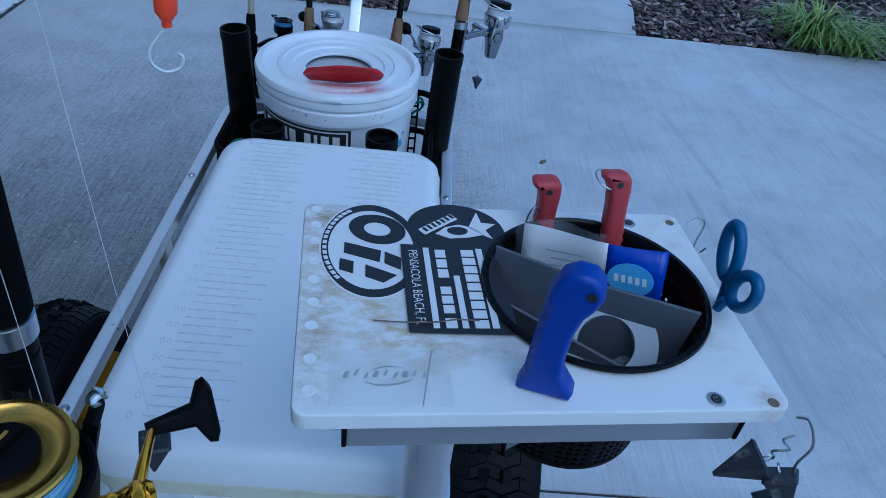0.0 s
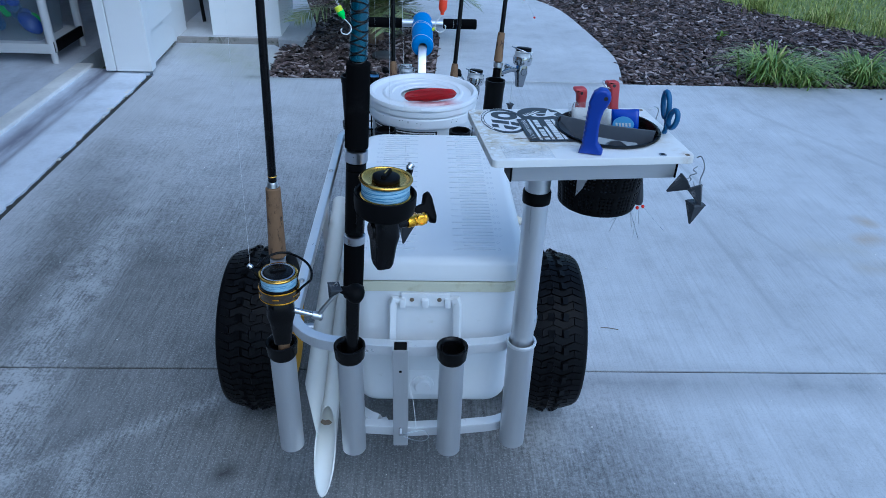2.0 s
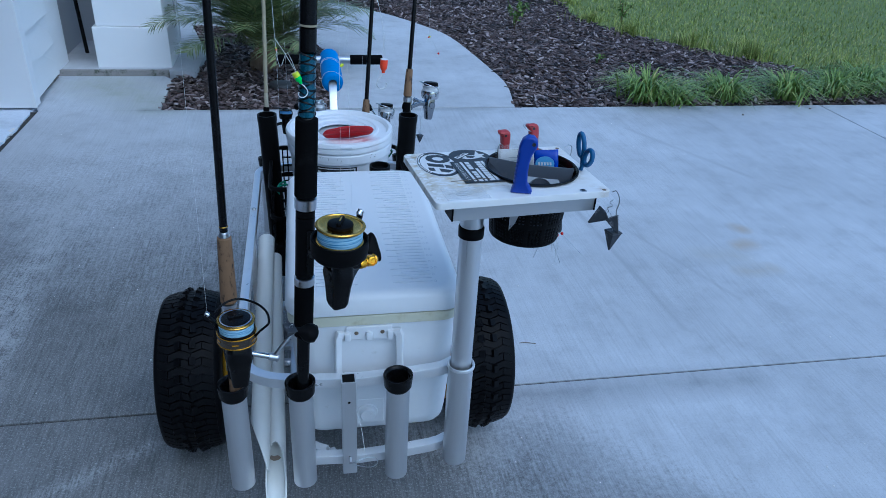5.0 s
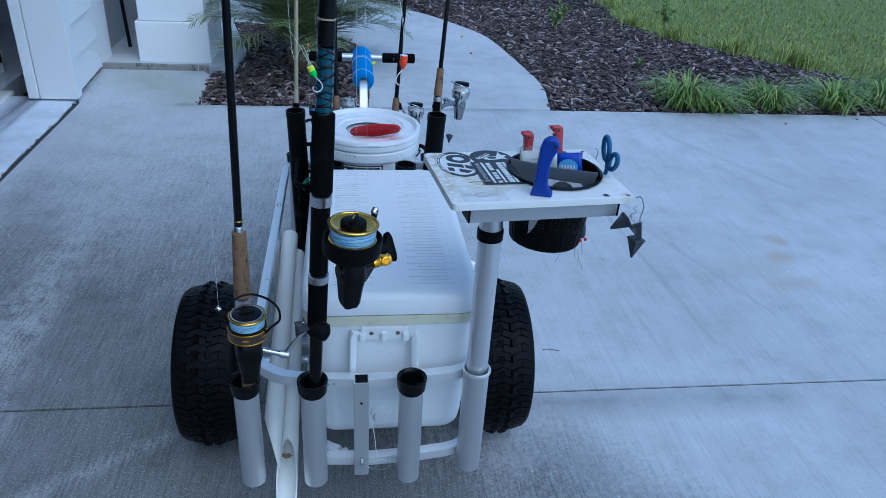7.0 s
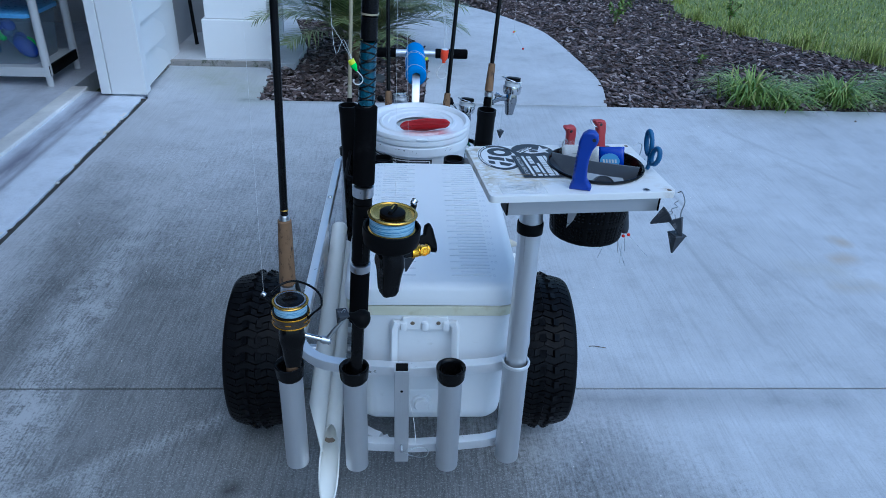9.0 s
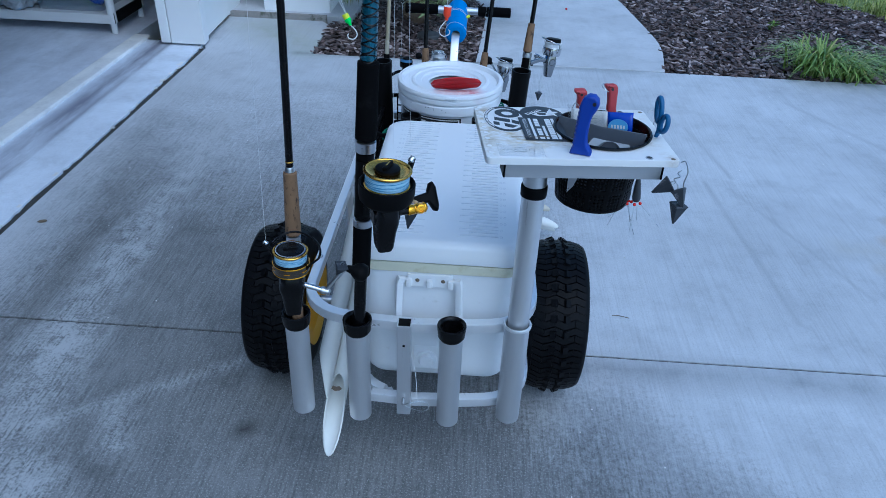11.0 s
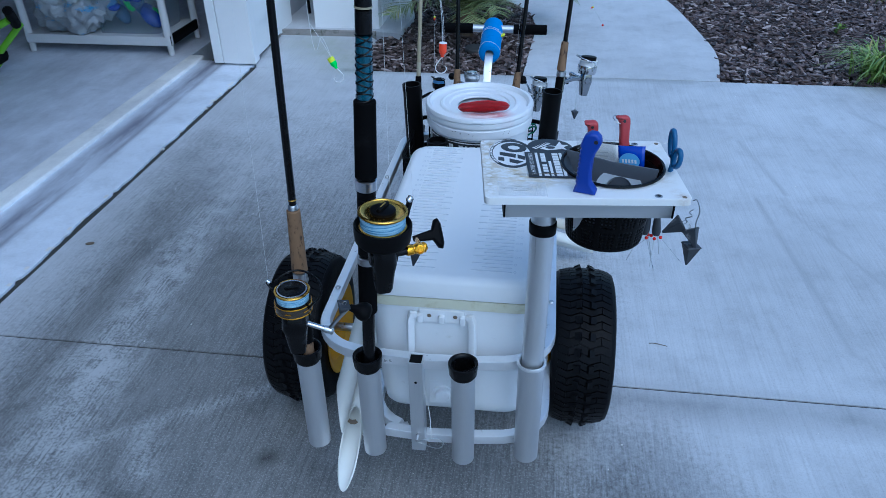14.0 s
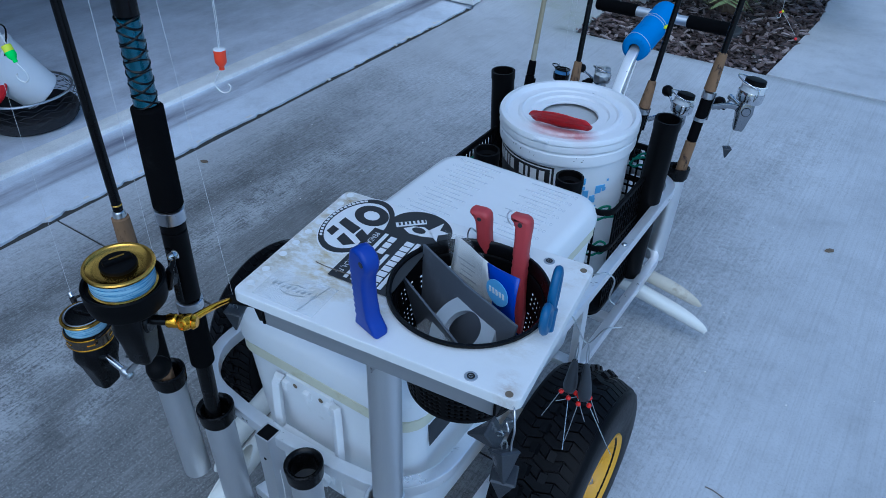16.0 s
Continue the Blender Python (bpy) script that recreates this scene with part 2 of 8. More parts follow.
M = dict(
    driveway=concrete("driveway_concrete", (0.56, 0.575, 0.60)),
    walkway=concrete("walkway_concrete", (0.58, 0.59, 0.61), marks=False, brush=0.35),
    apron=concrete("apron_paint", (0.8, 0.85, 0.93), marks=False, brush=0.08, rough=0.6, grime=0.1, bands=(((-1.8, -4.0), (-1.8, 3.4), 0.1, 1.1, (0.24, 0.24, 0.3)), ((-1.735, -4.0), (-1.74, 3.4), 0.02, 0.8, (0.2, 0.2, 0.25)))),
    garage=concrete("garage_concrete", (0.76, 0.79, 0.86), marks=False, brush=0.04, rough=0.5, grime=0.45),
    sill=concrete("sill_concrete", (0.9, 0.89, 0.86), marks=False, brush=0.05, grime=0.3),
    joint=surface("joint_dirt", (0.05, 0.048, 0.044), 0.9, vary=0.5, scale=60, relief=0.6, dist=0.003),
    foundation=surface("foundation_concrete", (0.3, 0.28, 0.26), 0.9, vary=0.35, scale=25, relief=0.6, dist=0.004, spots=(0.08, 0.09, 0.06), spot_at=0.52),
    white_trim=surface("white_trim_paint", (0.84, 0.84, 0.84), 0.45, vary=0.03, scale=5, relief=0.08),
    siding=surface("white_siding_paint", (0.83, 0.84, 0.84), 0.5, vary=0.05, scale=9, relief=0.2, dist=0.002, stretch=(1, 0.15, 2)),
    # this grey takes in the shade on the porch walls
    stucco=surface("shaded_grey_stucco", (0.42, 0.42, 0.43), 0.85, vary=0.08, scale=40, relief=0.6, dist=0.003),
    house=surface("house_wall_paint", (0.8, 0.8, 0.81), 0.6, vary=0.05, scale=3, relief=0.1),
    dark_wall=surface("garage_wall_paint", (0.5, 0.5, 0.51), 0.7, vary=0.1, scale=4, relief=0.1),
    alu=surface("brushed_aluminium", (0.7, 0.71, 0.73), 0.4, 0.85, vary=0.08, scale=12, relief=0.12, dist=0.0006, stretch=(6, 6, 0.4), spots=(0.42, 0.42, 0.43), spot_at=0.66),
    smoked_metal=surface("smoked_metal", (0.16, 0.13, 0.1), 0.22, 0.9, vary=0.4, scale=60, relief=0),
    alu_bar=surface("worn_aluminium_bar", (0.84, 0.85, 0.87), 0.32, 0.65, vary=0.1, scale=25, relief=0.15, dist=0.0008, spots=(0.45, 0.45, 0.46), spot_at=0.64, spot_scale=40),
    alu_grey=surface("grey_anodised_aluminium", (0.5, 0.51, 0.53), 0.45, 0.8, vary=0.1, scale=16, relief=0.12, dist=0.0006, stretch=(0.3, 5, 8), spots=(0.33, 0.33, 0.34), spot_at=0.62),
    # white moulded ridges; the shade of their sides is put into this grey
    ridge=surface("shade_toned_ridges", (0.61, 0.63, 0.67), 0.5, vary=0.3, scale=30, relief=0),
    chrome=surface("chrome", (0.6, 0.61, 0.63), 0.16, 1.0, vary=0.04, scale=30, relief=0),
    dark_chrome=surface("smoked_chrome", (0.3, 0.31, 0.33), 0.18, 1.0, vary=0.2, scale=60, relief=0),
    steel=surface("steel_wire", (0.55, 0.56, 0.58), 0.3, 1.0, vary=0.15, scale=60, relief=0),
    gold=surface("gold_anodised", (0.72, 0.42, 0.08), 0.22, 1.0, vary=0.1, scale=40, relief=0.03, dist=0.0004),
    bright_gold=surface("bright_gold_anodised", (0.9, 0.45, 0.03), 0.2, 1.0, vary=0.08, scale=40, relief=0),
    black_gloss=surface("black_gloss", (0.0035, 0.0035, 0.004), 0.25, vary=0.3, scale=40, relief=0.03, spec=0.2),
    black_plastic=surface("black_plastic", (0.0035, 0.0035, 0.004), 0.5, vary=0.3, scale=50, relief=0.12, dist=0.0006, spots=(0.012, 0.012, 0.012), spec=0.08),
    foam=surface("black_foam", (0.0035, 0.0035, 0.004), 0.85, vary=0.35, scale=80, relief=0.5, dist=0.001, spots=(0.010, 0.010, 0.011), spec=0.05),
    pipe_black=surface("black_pipe", (0.0035, 0.0035, 0.004), 0.42, vary=0.3, scale=40, relief=0.12, dist=0.0006, spots=(0.018, 0.018, 0.018), spot_at=0.68, spec=0.09),
    rubber=surface("tyre_rubber", (0.0045, 0.0047, 0.0058), 0.42, vary=0.4, scale=30, relief=0.3, dist=0.0012, spots=(0.3, 0.3, 0.3), spot_at=0.72, spot_scale=34, spec=0.09),
    rim_yellow=surface("yellow_rim_plastic", (0.75, 0.40, 0.02), 0.42, vary=0.12, scale=30, relief=0.12, spots=(0.45, 0.24, 0.02), spot_at=0.62),
    cooler=surface("white_cooler_plastic", (0.80, 0.81, 0.82), 0.38, vary=0.04, scale=18, relief=0.12, dist=0.0006, spots=(0.66, 0.66, 0.64), spot_at=0.66, spot_scale=22),
    cooler_band=surface("yellowed_cooler_plastic", (0.68, 0.66, 0.5), 0.4, vary=0.08, scale=20, relief=0.1, spots=(0.56, 0.52, 0.34), spot_at=0.55),
    hdpe=surface("white_cutting_board", (0.80, 0.80, 0.79), 0.42, vary=0.04, scale=20, relief=0.35, dist=0.0008, spots=(0.68, 0.64, 0.52), spot_at=0.62, spot_scale=16, stretch=(1, 1.6, 1)),
    bucket=surface("white_bucket_plastic", (0.80, 0.81, 0.83), 0.35, vary=0.04, scale=16, relief=0.1, dist=0.0008, spots=(0.62, 0.62, 0.6), spot_at=0.66),
    # mid grey stands in for the dimly lit inside of the bucket
    bucket_inside=surface("shaded_lid_opening", (0.5, 0.51, 0.52), 0.5, vary=0.05, scale=20, relief=0),
    red_paint=surface("red_spray_paint", (0.5, 0.008, 0.016), 0.32, vary=0.25, scale=30, relief=0.1),
    red_grip=surface("red_grip_plastic", (0.42, 0.045, 0.05), 0.5, vary=0.12, scale=40, relief=0.15, spots=(0.3, 0.05, 0.05), spot_at=0.65),
    blue_grip=surface("blue_grip_plastic", (0.012, 0.045, 0.34), 0.45, vary=0.12, scale=40, relief=0.12),
    blue_scissor=surface("blue_scissor_plastic", (0.02, 0.11, 0.26), 0.45, vary=0.12, scale=40, relief=0.1),
    noodle=surface("blue_foam_noodle", (0.02, 0.22, 0.62), 0.75, vary=0.12, scale=30, relief=0.4, dist=0.0015, spots=(0.02, 0.13, 0.42), spot_at=0.6, spot_scale=30),
    cork=surface("cork", (0.22, 0.128, 0.064), 0.8, vary=0.35, scale=45, relief=0.5, dist=0.001, spots=(0.035, 0.02, 0.014), spot_at=0.53, spot_scale=70, stretch=(1.6, 1.6, 0.6)),
    teal=surface("teal_thread_wrap", (0.01, 0.11, 0.165), 0.24, 0.65, vary=0.7, scale=50, relief=0, coat=0.8, stretch=(1, 1, 2)),
    tan=surface("tan_blank", (0.36, 0.31, 0.2), 0.35, vary=0.15, scale=30, relief=0.05, coat=0.4),
    braid=surface("blue_braid_line", (0.45, 0.68, 0.82), 0.6, vary=0.3, scale=40, relief=0.8, dist=0.0008, stretch=(0.5, 0.5, 14), spots=(0.07, 0.27, 0.5), spot_at=0.47, spot_scale=42),
    braid_deep=surface("deep_blue_line", (0.12, 0.3, 0.6), 0.5, vary=0.2, scale=60, relief=0.5, dist=0.0008, stretch=(1, 1, 9)),
    mono=surface("clear_line", (0.75, 0.76, 0.77), 0.4, vary=0.1, scale=60, relief=0.3, dist=0.0006, stretch=(1, 1, 9)),
    lead=surface("lead", (0.045, 0.05, 0.06), 0.5, 0.3, vary=0.25, scale=60, relief=0.4, dist=0.0008, spots=(0.22, 0.22, 0.23), spot_at=0.6, spot_scale=60),
    pvc=surface("white_pvc", (0.78, 0.78, 0.74), 0.38, vary=0.05, scale=14, relief=0.08, spots=(0.64, 0.62, 0.54), spot_at=0.66),
    pvc_dirty=surface("dirty_pvc", (0.6, 0.56, 0.47), 0.6, vary=0.2, scale=20, relief=0.3, dist=0.001, spots=(0.36, 0.3, 0.22), spot_at=0.55),
    stain=surface("brown_stain", (0.17, 0.13, 0.09), 0.8, vary=0.3, scale=60, relief=0.2),
    vinyl_black=surface("black_vinyl", (0.022, 0.022, 0.024), 0.4, vary=0.2, scale=60, relief=0.05, spots=(0.07, 0.07, 0.07), spot_at=0.68, spot_scale=60),
    vinyl_white=surface("white_vinyl", (0.78, 0.78, 0.78), 0.4, vary=0.04, scale=40, relief=0.05, spots=(0.62, 0.54, 0.36), spot_at=0.68, spot_scale=30),
    vinyl_grey=surface("grey_vinyl_print", (0.36, 0.38, 0.39), 0.4, vary=0.1, scale=40, relief=0),
    vinyl_brown=surface("faded_print", (0.42, 0.38, 0.28), 0.5, vary=0.15, scale=60, relief=0),
    tray=surface("grey_tray_plastic", (0.095, 0.105, 0.125), 0.36, vary=0.15, scale=30, relief=0.12, dist=0.0008, spots=(0.14, 0.15, 0.17), spot_at=0.6),
    packet_blue=surface("blue_packet_print", (0.01, 0.05, 0.42), 0.25, vary=0.15, scale=30, relief=0.2, dist=0.002),
    packet_light=surface("light_blue_print", (0.16, 0.42, 0.75), 0.3, vary=0.12, scale=60, relief=0.1),
    packet_white=surface("white_packet_card", (0.7, 0.7, 0.69), 0.35, vary=0.06, scale=30, relief=0.15, dist=0.002),
    orange=surface("fluorescent_orange_float", (0.95, 0.07, 0.02), 0.4, vary=0.05, scale=60, relief=0.05),
    lime=surface("fluorescent_green_float", (0.06, 0.8, 0.09), 0.4, vary=0.05, scale=60, relief=0.05),
    yellow=surface("fluorescent_yellow_float", (0.75, 0.82, 0.02), 0.4, vary=0.05, scale=60, relief=0.05),
    bead_red=surface("red_bead", (0.75, 0.02, 0.015), 0.25, vary=0.05, scale=60, relief=0),
    green_rope=surface("green_cord", (0.01, 0.14, 0.08), 0.7, vary=0.3, scale=90, relief=0.4),
    soil=surface("dark_soil", (0.015, 0.012, 0.01), 0.95, vary=0.4, scale=20, relief=0.8, dist=0.01),
    lawn=surface("lawn_soil", (0.16, 0.205, 0.06), 0.9, vary=0.55, scale=3.5, relief=0.8, dist=0.01),
    scooter_green=surface("green_scooter_paint", (0.22, 0.5, 0.02), 0.35, vary=0.1, scale=20, relief=0),
    wood=surface("wood_board", (0.3, 0.14, 0.05), 0.6, vary=0.25, scale=12, relief=0.2, stretch=(1, 8, 8)),
    shelf=surface("light_grey_shelf_plastic", (0.62, 0.62, 0.62), 0.45, vary=0.05, scale=12, relief=0.1),
    bin=surface("blue_tinted_bin", (0.05, 0.14, 0.3), 0.3, vary=0.4, scale=7, relief=0.1, spots=(0.02, 0.3, 0.1), spot_at=0.6, spot_scale=6),
    tarp=surface("silver_tarp", (0.36, 0.38, 0.4), 0.35, 0.2, vary=0.3, scale=14, relief=0.6, dist=0.01, spots=(0.05, 0.32, 0.62), spot_at=0.56, spot_scale=9, stretch=(1, 1, 2.5)),
    netting=surface("black_netting", (0.02, 0.02, 0.024), 0.6, vary=0.3, scale=40, relief=0.3),
    dish_grey=surface("weathered_metal_disc", (0.1, 0.1, 0.1), 0.6, 0.4, vary=0.3, scale=20, relief=0.3),
)


def leafy(name, dark, light, rough=0.5, tip=None):
    m, t, p = nodes_of(name)
    geo = t.nodes.new("ShaderNodeNewGeometry")
    col = ramp(t, geo.outputs["Random Per Island"], [(0, dark), (0.8, light), (1, tip or light)])
    v = coords(t)
    col = mixc(t, 1.0, col, ramp(t, cloud(t, v, 40, 3), [(0.3, grey(0.75)), (0.7, grey(1.15))]), "MULTIPLY")
    t.links.new(col, p.inputs["Base Color"])
    p.inputs["Roughness"].default_value = rough
    return m


M["palm"] = leafy("palm_leaflets", (0.07, 0.1, 0.035), (0.23, 0.28, 0.105), 0.4, (0.38, 0.33, 0.14))
M["liriope"] = leafy("strap_leaves", (0.085, 0.17, 0.028), (0.28, 0.39, 0.08), 0.45, (0.5, 0.45, 0.16))
M["grass"] = leafy("lawn_blades", (0.14, 0.2, 0.03), (0.44, 0.49, 0.11), 0.55, (0.6, 0.54, 0.23))
M["shrub"] = leafy("shrub_leaves", (0.07, 0.15, 0.03), (0.2, 0.3, 0.05), 0.45)
M["mulch"] = leafy("bark_chips", (0.017, 0.011, 0.009), (0.165, 0.115, 0.105), 0.6, (0.5, 0.42, 0.4))
m, t, p = nodes_of("white_lid_with_red_overspray")
v = coords(t)
sep = t.nodes.new("ShaderNodeSeparateXYZ")
t.links.new(v, sep.inputs[0])
mist = calc(t, "MULTIPLY", line_mask(t, sep.outputs[0], sep.outputs[1], (-0.005, -0.085), (0.065, -0.09), 0.045), ramp(t, cloud(t, v, 60, 5), [(0.3, grey(0.5)), (0.6, grey(1))]))
base = mixc(t, cloud(t, v, 18, 5), (0.76, 0.77, 0.79), (0.83, 0.84, 0.86))
t.links.new(mixc(t, calc(t, "MINIMUM", calc(t, "MULTIPLY", mist, 0.9), 0.7), base, (0.5, 0.06, 0.07)), p.inputs["Base Color"])
p.inputs["Roughness"].default_value = 0.36
bump(t, p, cloud(t, v, 90, 3), 0.1, 0.0008)
M["bucket_lid"] = m
m, t, p = nodes_of("stained_cutting_board")
v = coords(t)
sep = t.nodes.new("ShaderNodeSeparateXYZ")
t.links.new(v, sep.inputs[0])
base = mixc(t, cloud(t, v, 22, 5), (0.76, 0.76, 0.75), (0.83, 0.83, 0.82))
scratch = ramp(t, cloud(t, coords(t, (30, 420, 1), 34), 1.0, 4, 0.7), [(0.64, grey(0)), (0.74, grey(1))])
base = mixc(t, calc(t, "MULTIPLY", scratch, 0.35), base, (0.55, 0.53, 0.48))
for a, b, w, s, c in (((0.02, 0.125), (0.06, 0.062), 0.06, 1.2, (0.5, 0.38, 0.16)), ((0.008, 0.19), (0.02, 0.165), 0.035, 1.2, (0.36, 0.26, 0.12)), ((0.01, 0.1), (0.008, 0.02), 0.025, 1.0, (0.4, 0.33, 0.2)),
                      ((0.075, 0.052), (0.14, 0.05), 0.025, 0.8, (0.45, 0.36, 0.2)), ((0.28, 0.17), (0.298, 0.198), 0.025, 0.6, (0.4, 0.27, 0.12)), ((0.288, 0.004), (0.285, 0.018), 0.015, 0.8, (0.36, 0.22, 0.1)),
                      ((0.27, 0.06), (0.285, 0.11), 0.03, 0.6, (0.45, 0.38, 0.25))):
    smear = ramp(t, cloud(t, coords(t, (1, 1.7, 1), 30), 36, 9, 0.72), [(0.42, grey(0)), (0.68, grey(1))])
    base = mixc(t, calc(t, "MULTIPLY", calc(t, "MULTIPLY", line_mask(t, sep.outputs[0], sep.outputs[1], a, b, w), smear), s), base, c)
t.links.new(base, p.inputs["Base Color"])
p.inputs["Roughness"].default_value = 0.42
bump(t, p, calc(t, "ADD", cloud(t, v, 140, 4), scratch), 0.25, 0.0008)
M["board"] = m
M["palm_trunk"] = surface("palm_trunk", (0.16, 0.11, 0.07), 0.9, vary=0.4, scale=20, relief=0.7, dist=0.004)

m, t, p = nodes_of("clear_film")
p.inputs["Base Color"].default_value = (0.82, 0.84, 0.86, 1)
p.inputs["Roughness"].default_value, p.inputs["Alpha"].default_value = 0.15, 0.13
M["film"] = m
m, t, p = nodes_of("translucent_bin_plastic")
p.inputs["Base Color"].default_value = (0.25, 0.34, 0.42, 1)
p.inputs["Roughness"].default_value, p.inputs["Alpha"].default_value = 0.3, 0.22
M["bin_wall"] = m
m, t, p = nodes_of("coiled_leader")
p.inputs["Base Color"].default_value = (0.42, 0.46, 0.5, 1)
p.inputs["Roughness"].default_value, p.inputs["Alpha"].default_value = 0.25, 0.8
M["coil"] = m


# ---- mesh tools ----
def crisp(me):
    """Lets large flat faces keep their own normal, so that only the rounded edges shade round."""
    n = len(me.polygons)
    if n > 6000:
        return
    area, nor = np.empty(n), np.empty(n * 3)
    me.polygons.foreach_get("area", area)
    me.polygons.foreach_get("normal", nor)
    nor = nor.reshape(-1, 3)
    nl = len(me.loops)
    lv, split = np.empty(nl, int), np.empty(nl * 3)
    me.loops.foreach_get("vertex_index", lv)
    me.corner_normals.foreach_get("vector", split)
    split = split.reshape(-1, 3)
    lp = np.repeat(np.arange(n), [p.loop_total for p in me.polygons])
    out = np.zeros((nl, 3))
    groups = collections.defaultdict(list)
    for i in range(nl):
        groups[lv[i]].append(i)
    for ids in groups.values():
        ids = np.array(ids)
        for i in ids:
            # faces on the same smooth side share this corner's normal
            same = ids[(split[ids] @ split[i]) > 0.9999]
            w = nor[lp[same]] * area[lp[same]][:, None]
            v = w.sum(0)
            k = np.linalg.norm(v)
            out[i] = v / k if k > 1e-12 else split[i]
    me.normals_split_custom_set(out.tolist())


def part(name, bm, material, parent=None, label="", smooth=35, m=None):
    me = bpy.data.meshes.new(name)
    bmesh.ops.recalc_face_normals(bm, faces=bm.faces)
    bm.to_mesh(me)
    bm.free()
    if smooth:
        me.polygons.foreach_set("use_smooth", [True] * len(me.polygons))
        me.set_sharp_from_angle(angle=radians(smooth))
        crisp(me)
    me.materials.append(M[material] if isinstance(material, str) else material)
    ob = new(name, me)
    if parent:
        ob.parent = parent
    if m is not None:
        ob.matrix_basis = m
    if label:
        tagged(ob, label)
    return ob


def thing(name, m, label, category, group="", kind=""):
    ob = new(name)
    ob.empty_display_size = 0.05
    ob.matrix_basis = m
    return tagged(ob, label, category, group, kind)


def bm_new():
    return bmesh.new()


def grid_faces(bm, rings, closed=True, cap0=False, cap1=False):
    rows = [[bm.verts.new(p) for p in ring] for ring in rings]
    n = len(rows[0])
    for a, b in zip(rows, rows[1:]):
        for i in range(n if closed else n - 1):
            j = (i + 1) % n
            bm.faces.new((a[i], a[j], b[j], b[i]))
    if cap0:
        bm.faces.new(rows[0][::-1])
    if cap1:
        bm.faces.new(rows[-1])
    return rows


def lathe(bm, profile, seg=32, m=None, cap0=False, cap1=False):
    m = m or Matrix()
    rings = [[m @ Vector((r * math.cos(2 * math.pi * i / seg), r * math.sin(2 * math.pi * i / seg), z)) for i in range(seg)] for r, z in profile]
    grid_faces(bm, rings, True, cap0, cap1)
    return bm


def box(bm, size, centre=(0, 0, 0), m=None, bevel=0.0, seg=2):
    mm = (m or Matrix()) @ Matrix.Translation(centre) @ Matrix.Diagonal((*size, 1))
    made = bmesh.ops.create_cube(bm, size=1.0, matrix=mm)
    if bevel:
        edges = list({e for v in made["verts"] for e in v.link_edges})
        bmesh.ops.bevel(bm, geom=edges, offset=bevel, segments=seg, profile=0.5, affect="EDGES")
    return bm


def box_mesh(name, size, bevel, material):
    """A small bevelled bar as mesh data, to be shared between alike pieces."""
    bm = bm_new()
    box(bm, size, bevel=bevel, seg=1)
    me = bpy.data.meshes.new(name)
    bm.to_mesh(me)
    bm.free()
    me.materials.append(M[material])
    return me


def rounded(hx, hy, r, n=6, cx=0.0, cy=0.0):
    out = []
    for k, (sx, sy) in enumerate(((1, 1), (-1, 1), (-1, -1), (1, -1))):
        for i in range(n + 1):
            a = math.pi / 2 * (k + i / n)
            out.append((cx + sx * (hx - r) + r * math.cos(a), cy + sy * (hy - r) + r * math.sin(a)))
    return out


def loft(bm, rings, n=6, cap0=True, cap1=True, m=None):
    """Rounded rectangles (half x, half y, corner, z[, cx, cy]) joined from below upwards."""
    m = m or Matrix()
    out = []
    for ring in rings:
        hx, hy, r, z, *c = ring
        cx, cy = c if c else (0, 0)
        out.append([m @ Vector((x, y, z)) for x, y in rounded(hx, hy, r, n, cx, cy)])
    grid_faces(bm, out, True, cap0, cap1)
    return bm


def frames_along(pts, closed=False):
    pts = [Vector(p) for p in pts]
    n = len(pts)
    up = Vector((0, 0, 1))
    out = []
    for i, p in enumerate(pts):
        a = pts[i - 1] if (i or closed) else p
        b = pts[(i + 1) % n] if (i < n - 1 or closed) else p
        d = (b - a).normalized()
        if abs(d.z) > 0.999 and not out:
            side = Vector((1, 0, 0))
        elif abs(d.z) > 0.94 and out:
            side = (out[-1][1] - d * out[-1][1].dot(d)).normalized()
        elif abs(d.z) > 0.94:
            side = Vector((1, 0, 0))
            side = (side - d * side.dot(d)).normalized()
        else:
            side = d.cross(up).normalized()
            if out and side.dot(out[-1][1]) < 0:
                side = -side
        out.append((p, side, d.cross(side).normalized() * -1))
    return out


def tube(bm, pts, r, seg=10, closed=False, caps=True, r_end=None):
    fr = frames_along(pts, closed)
    rings = []
    for i, (p, s, u) in enumerate(fr):
        k = i / max(1, len(fr) - 1)
        rr = r if r_end is None else r + (r_end - r) * k
        rings.append([p + (s * math.cos(2 * math.pi * j / seg) + u * math.sin(2 * math.pi * j / seg)) * rr for j in range(seg)])
    if closed:
        rings.append(rings[0])
    grid_faces(bm, rings, True, caps and not closed, caps and not closed)
    if closed:
        bmesh.ops.remove_doubles(bm, verts=bm.verts, dist=1e-6)
    return bm


def bar(bm, pts, w, h, closed=False, soft=0.002):
    """A bar of rounded rectangular section, w across and h high, along a path."""
    fr = frames_along(pts, closed)
    sec = rounded(w / 2, h / 2, soft, 2)
    rings = [[p + s * a + u * b for a, b in sec] for p, s, u in fr]
    if closed:
        rings.append(rings[0])
    grid_faces(bm, rings, True, not closed, not closed)
    if closed:
        bmesh.ops.remove_doubles(bm, verts=bm.verts, dist=1e-6)
    return bm


def arc(cx, cy, r, a0, a1, n, z=0.0):
    return [(cx + r * math.cos(radians(a0 + (a1 - a0) * i / n)), cy + r * math.sin(radians(a0 + (a1 - a0) * i / n)), z) for i in range(n + 1)]


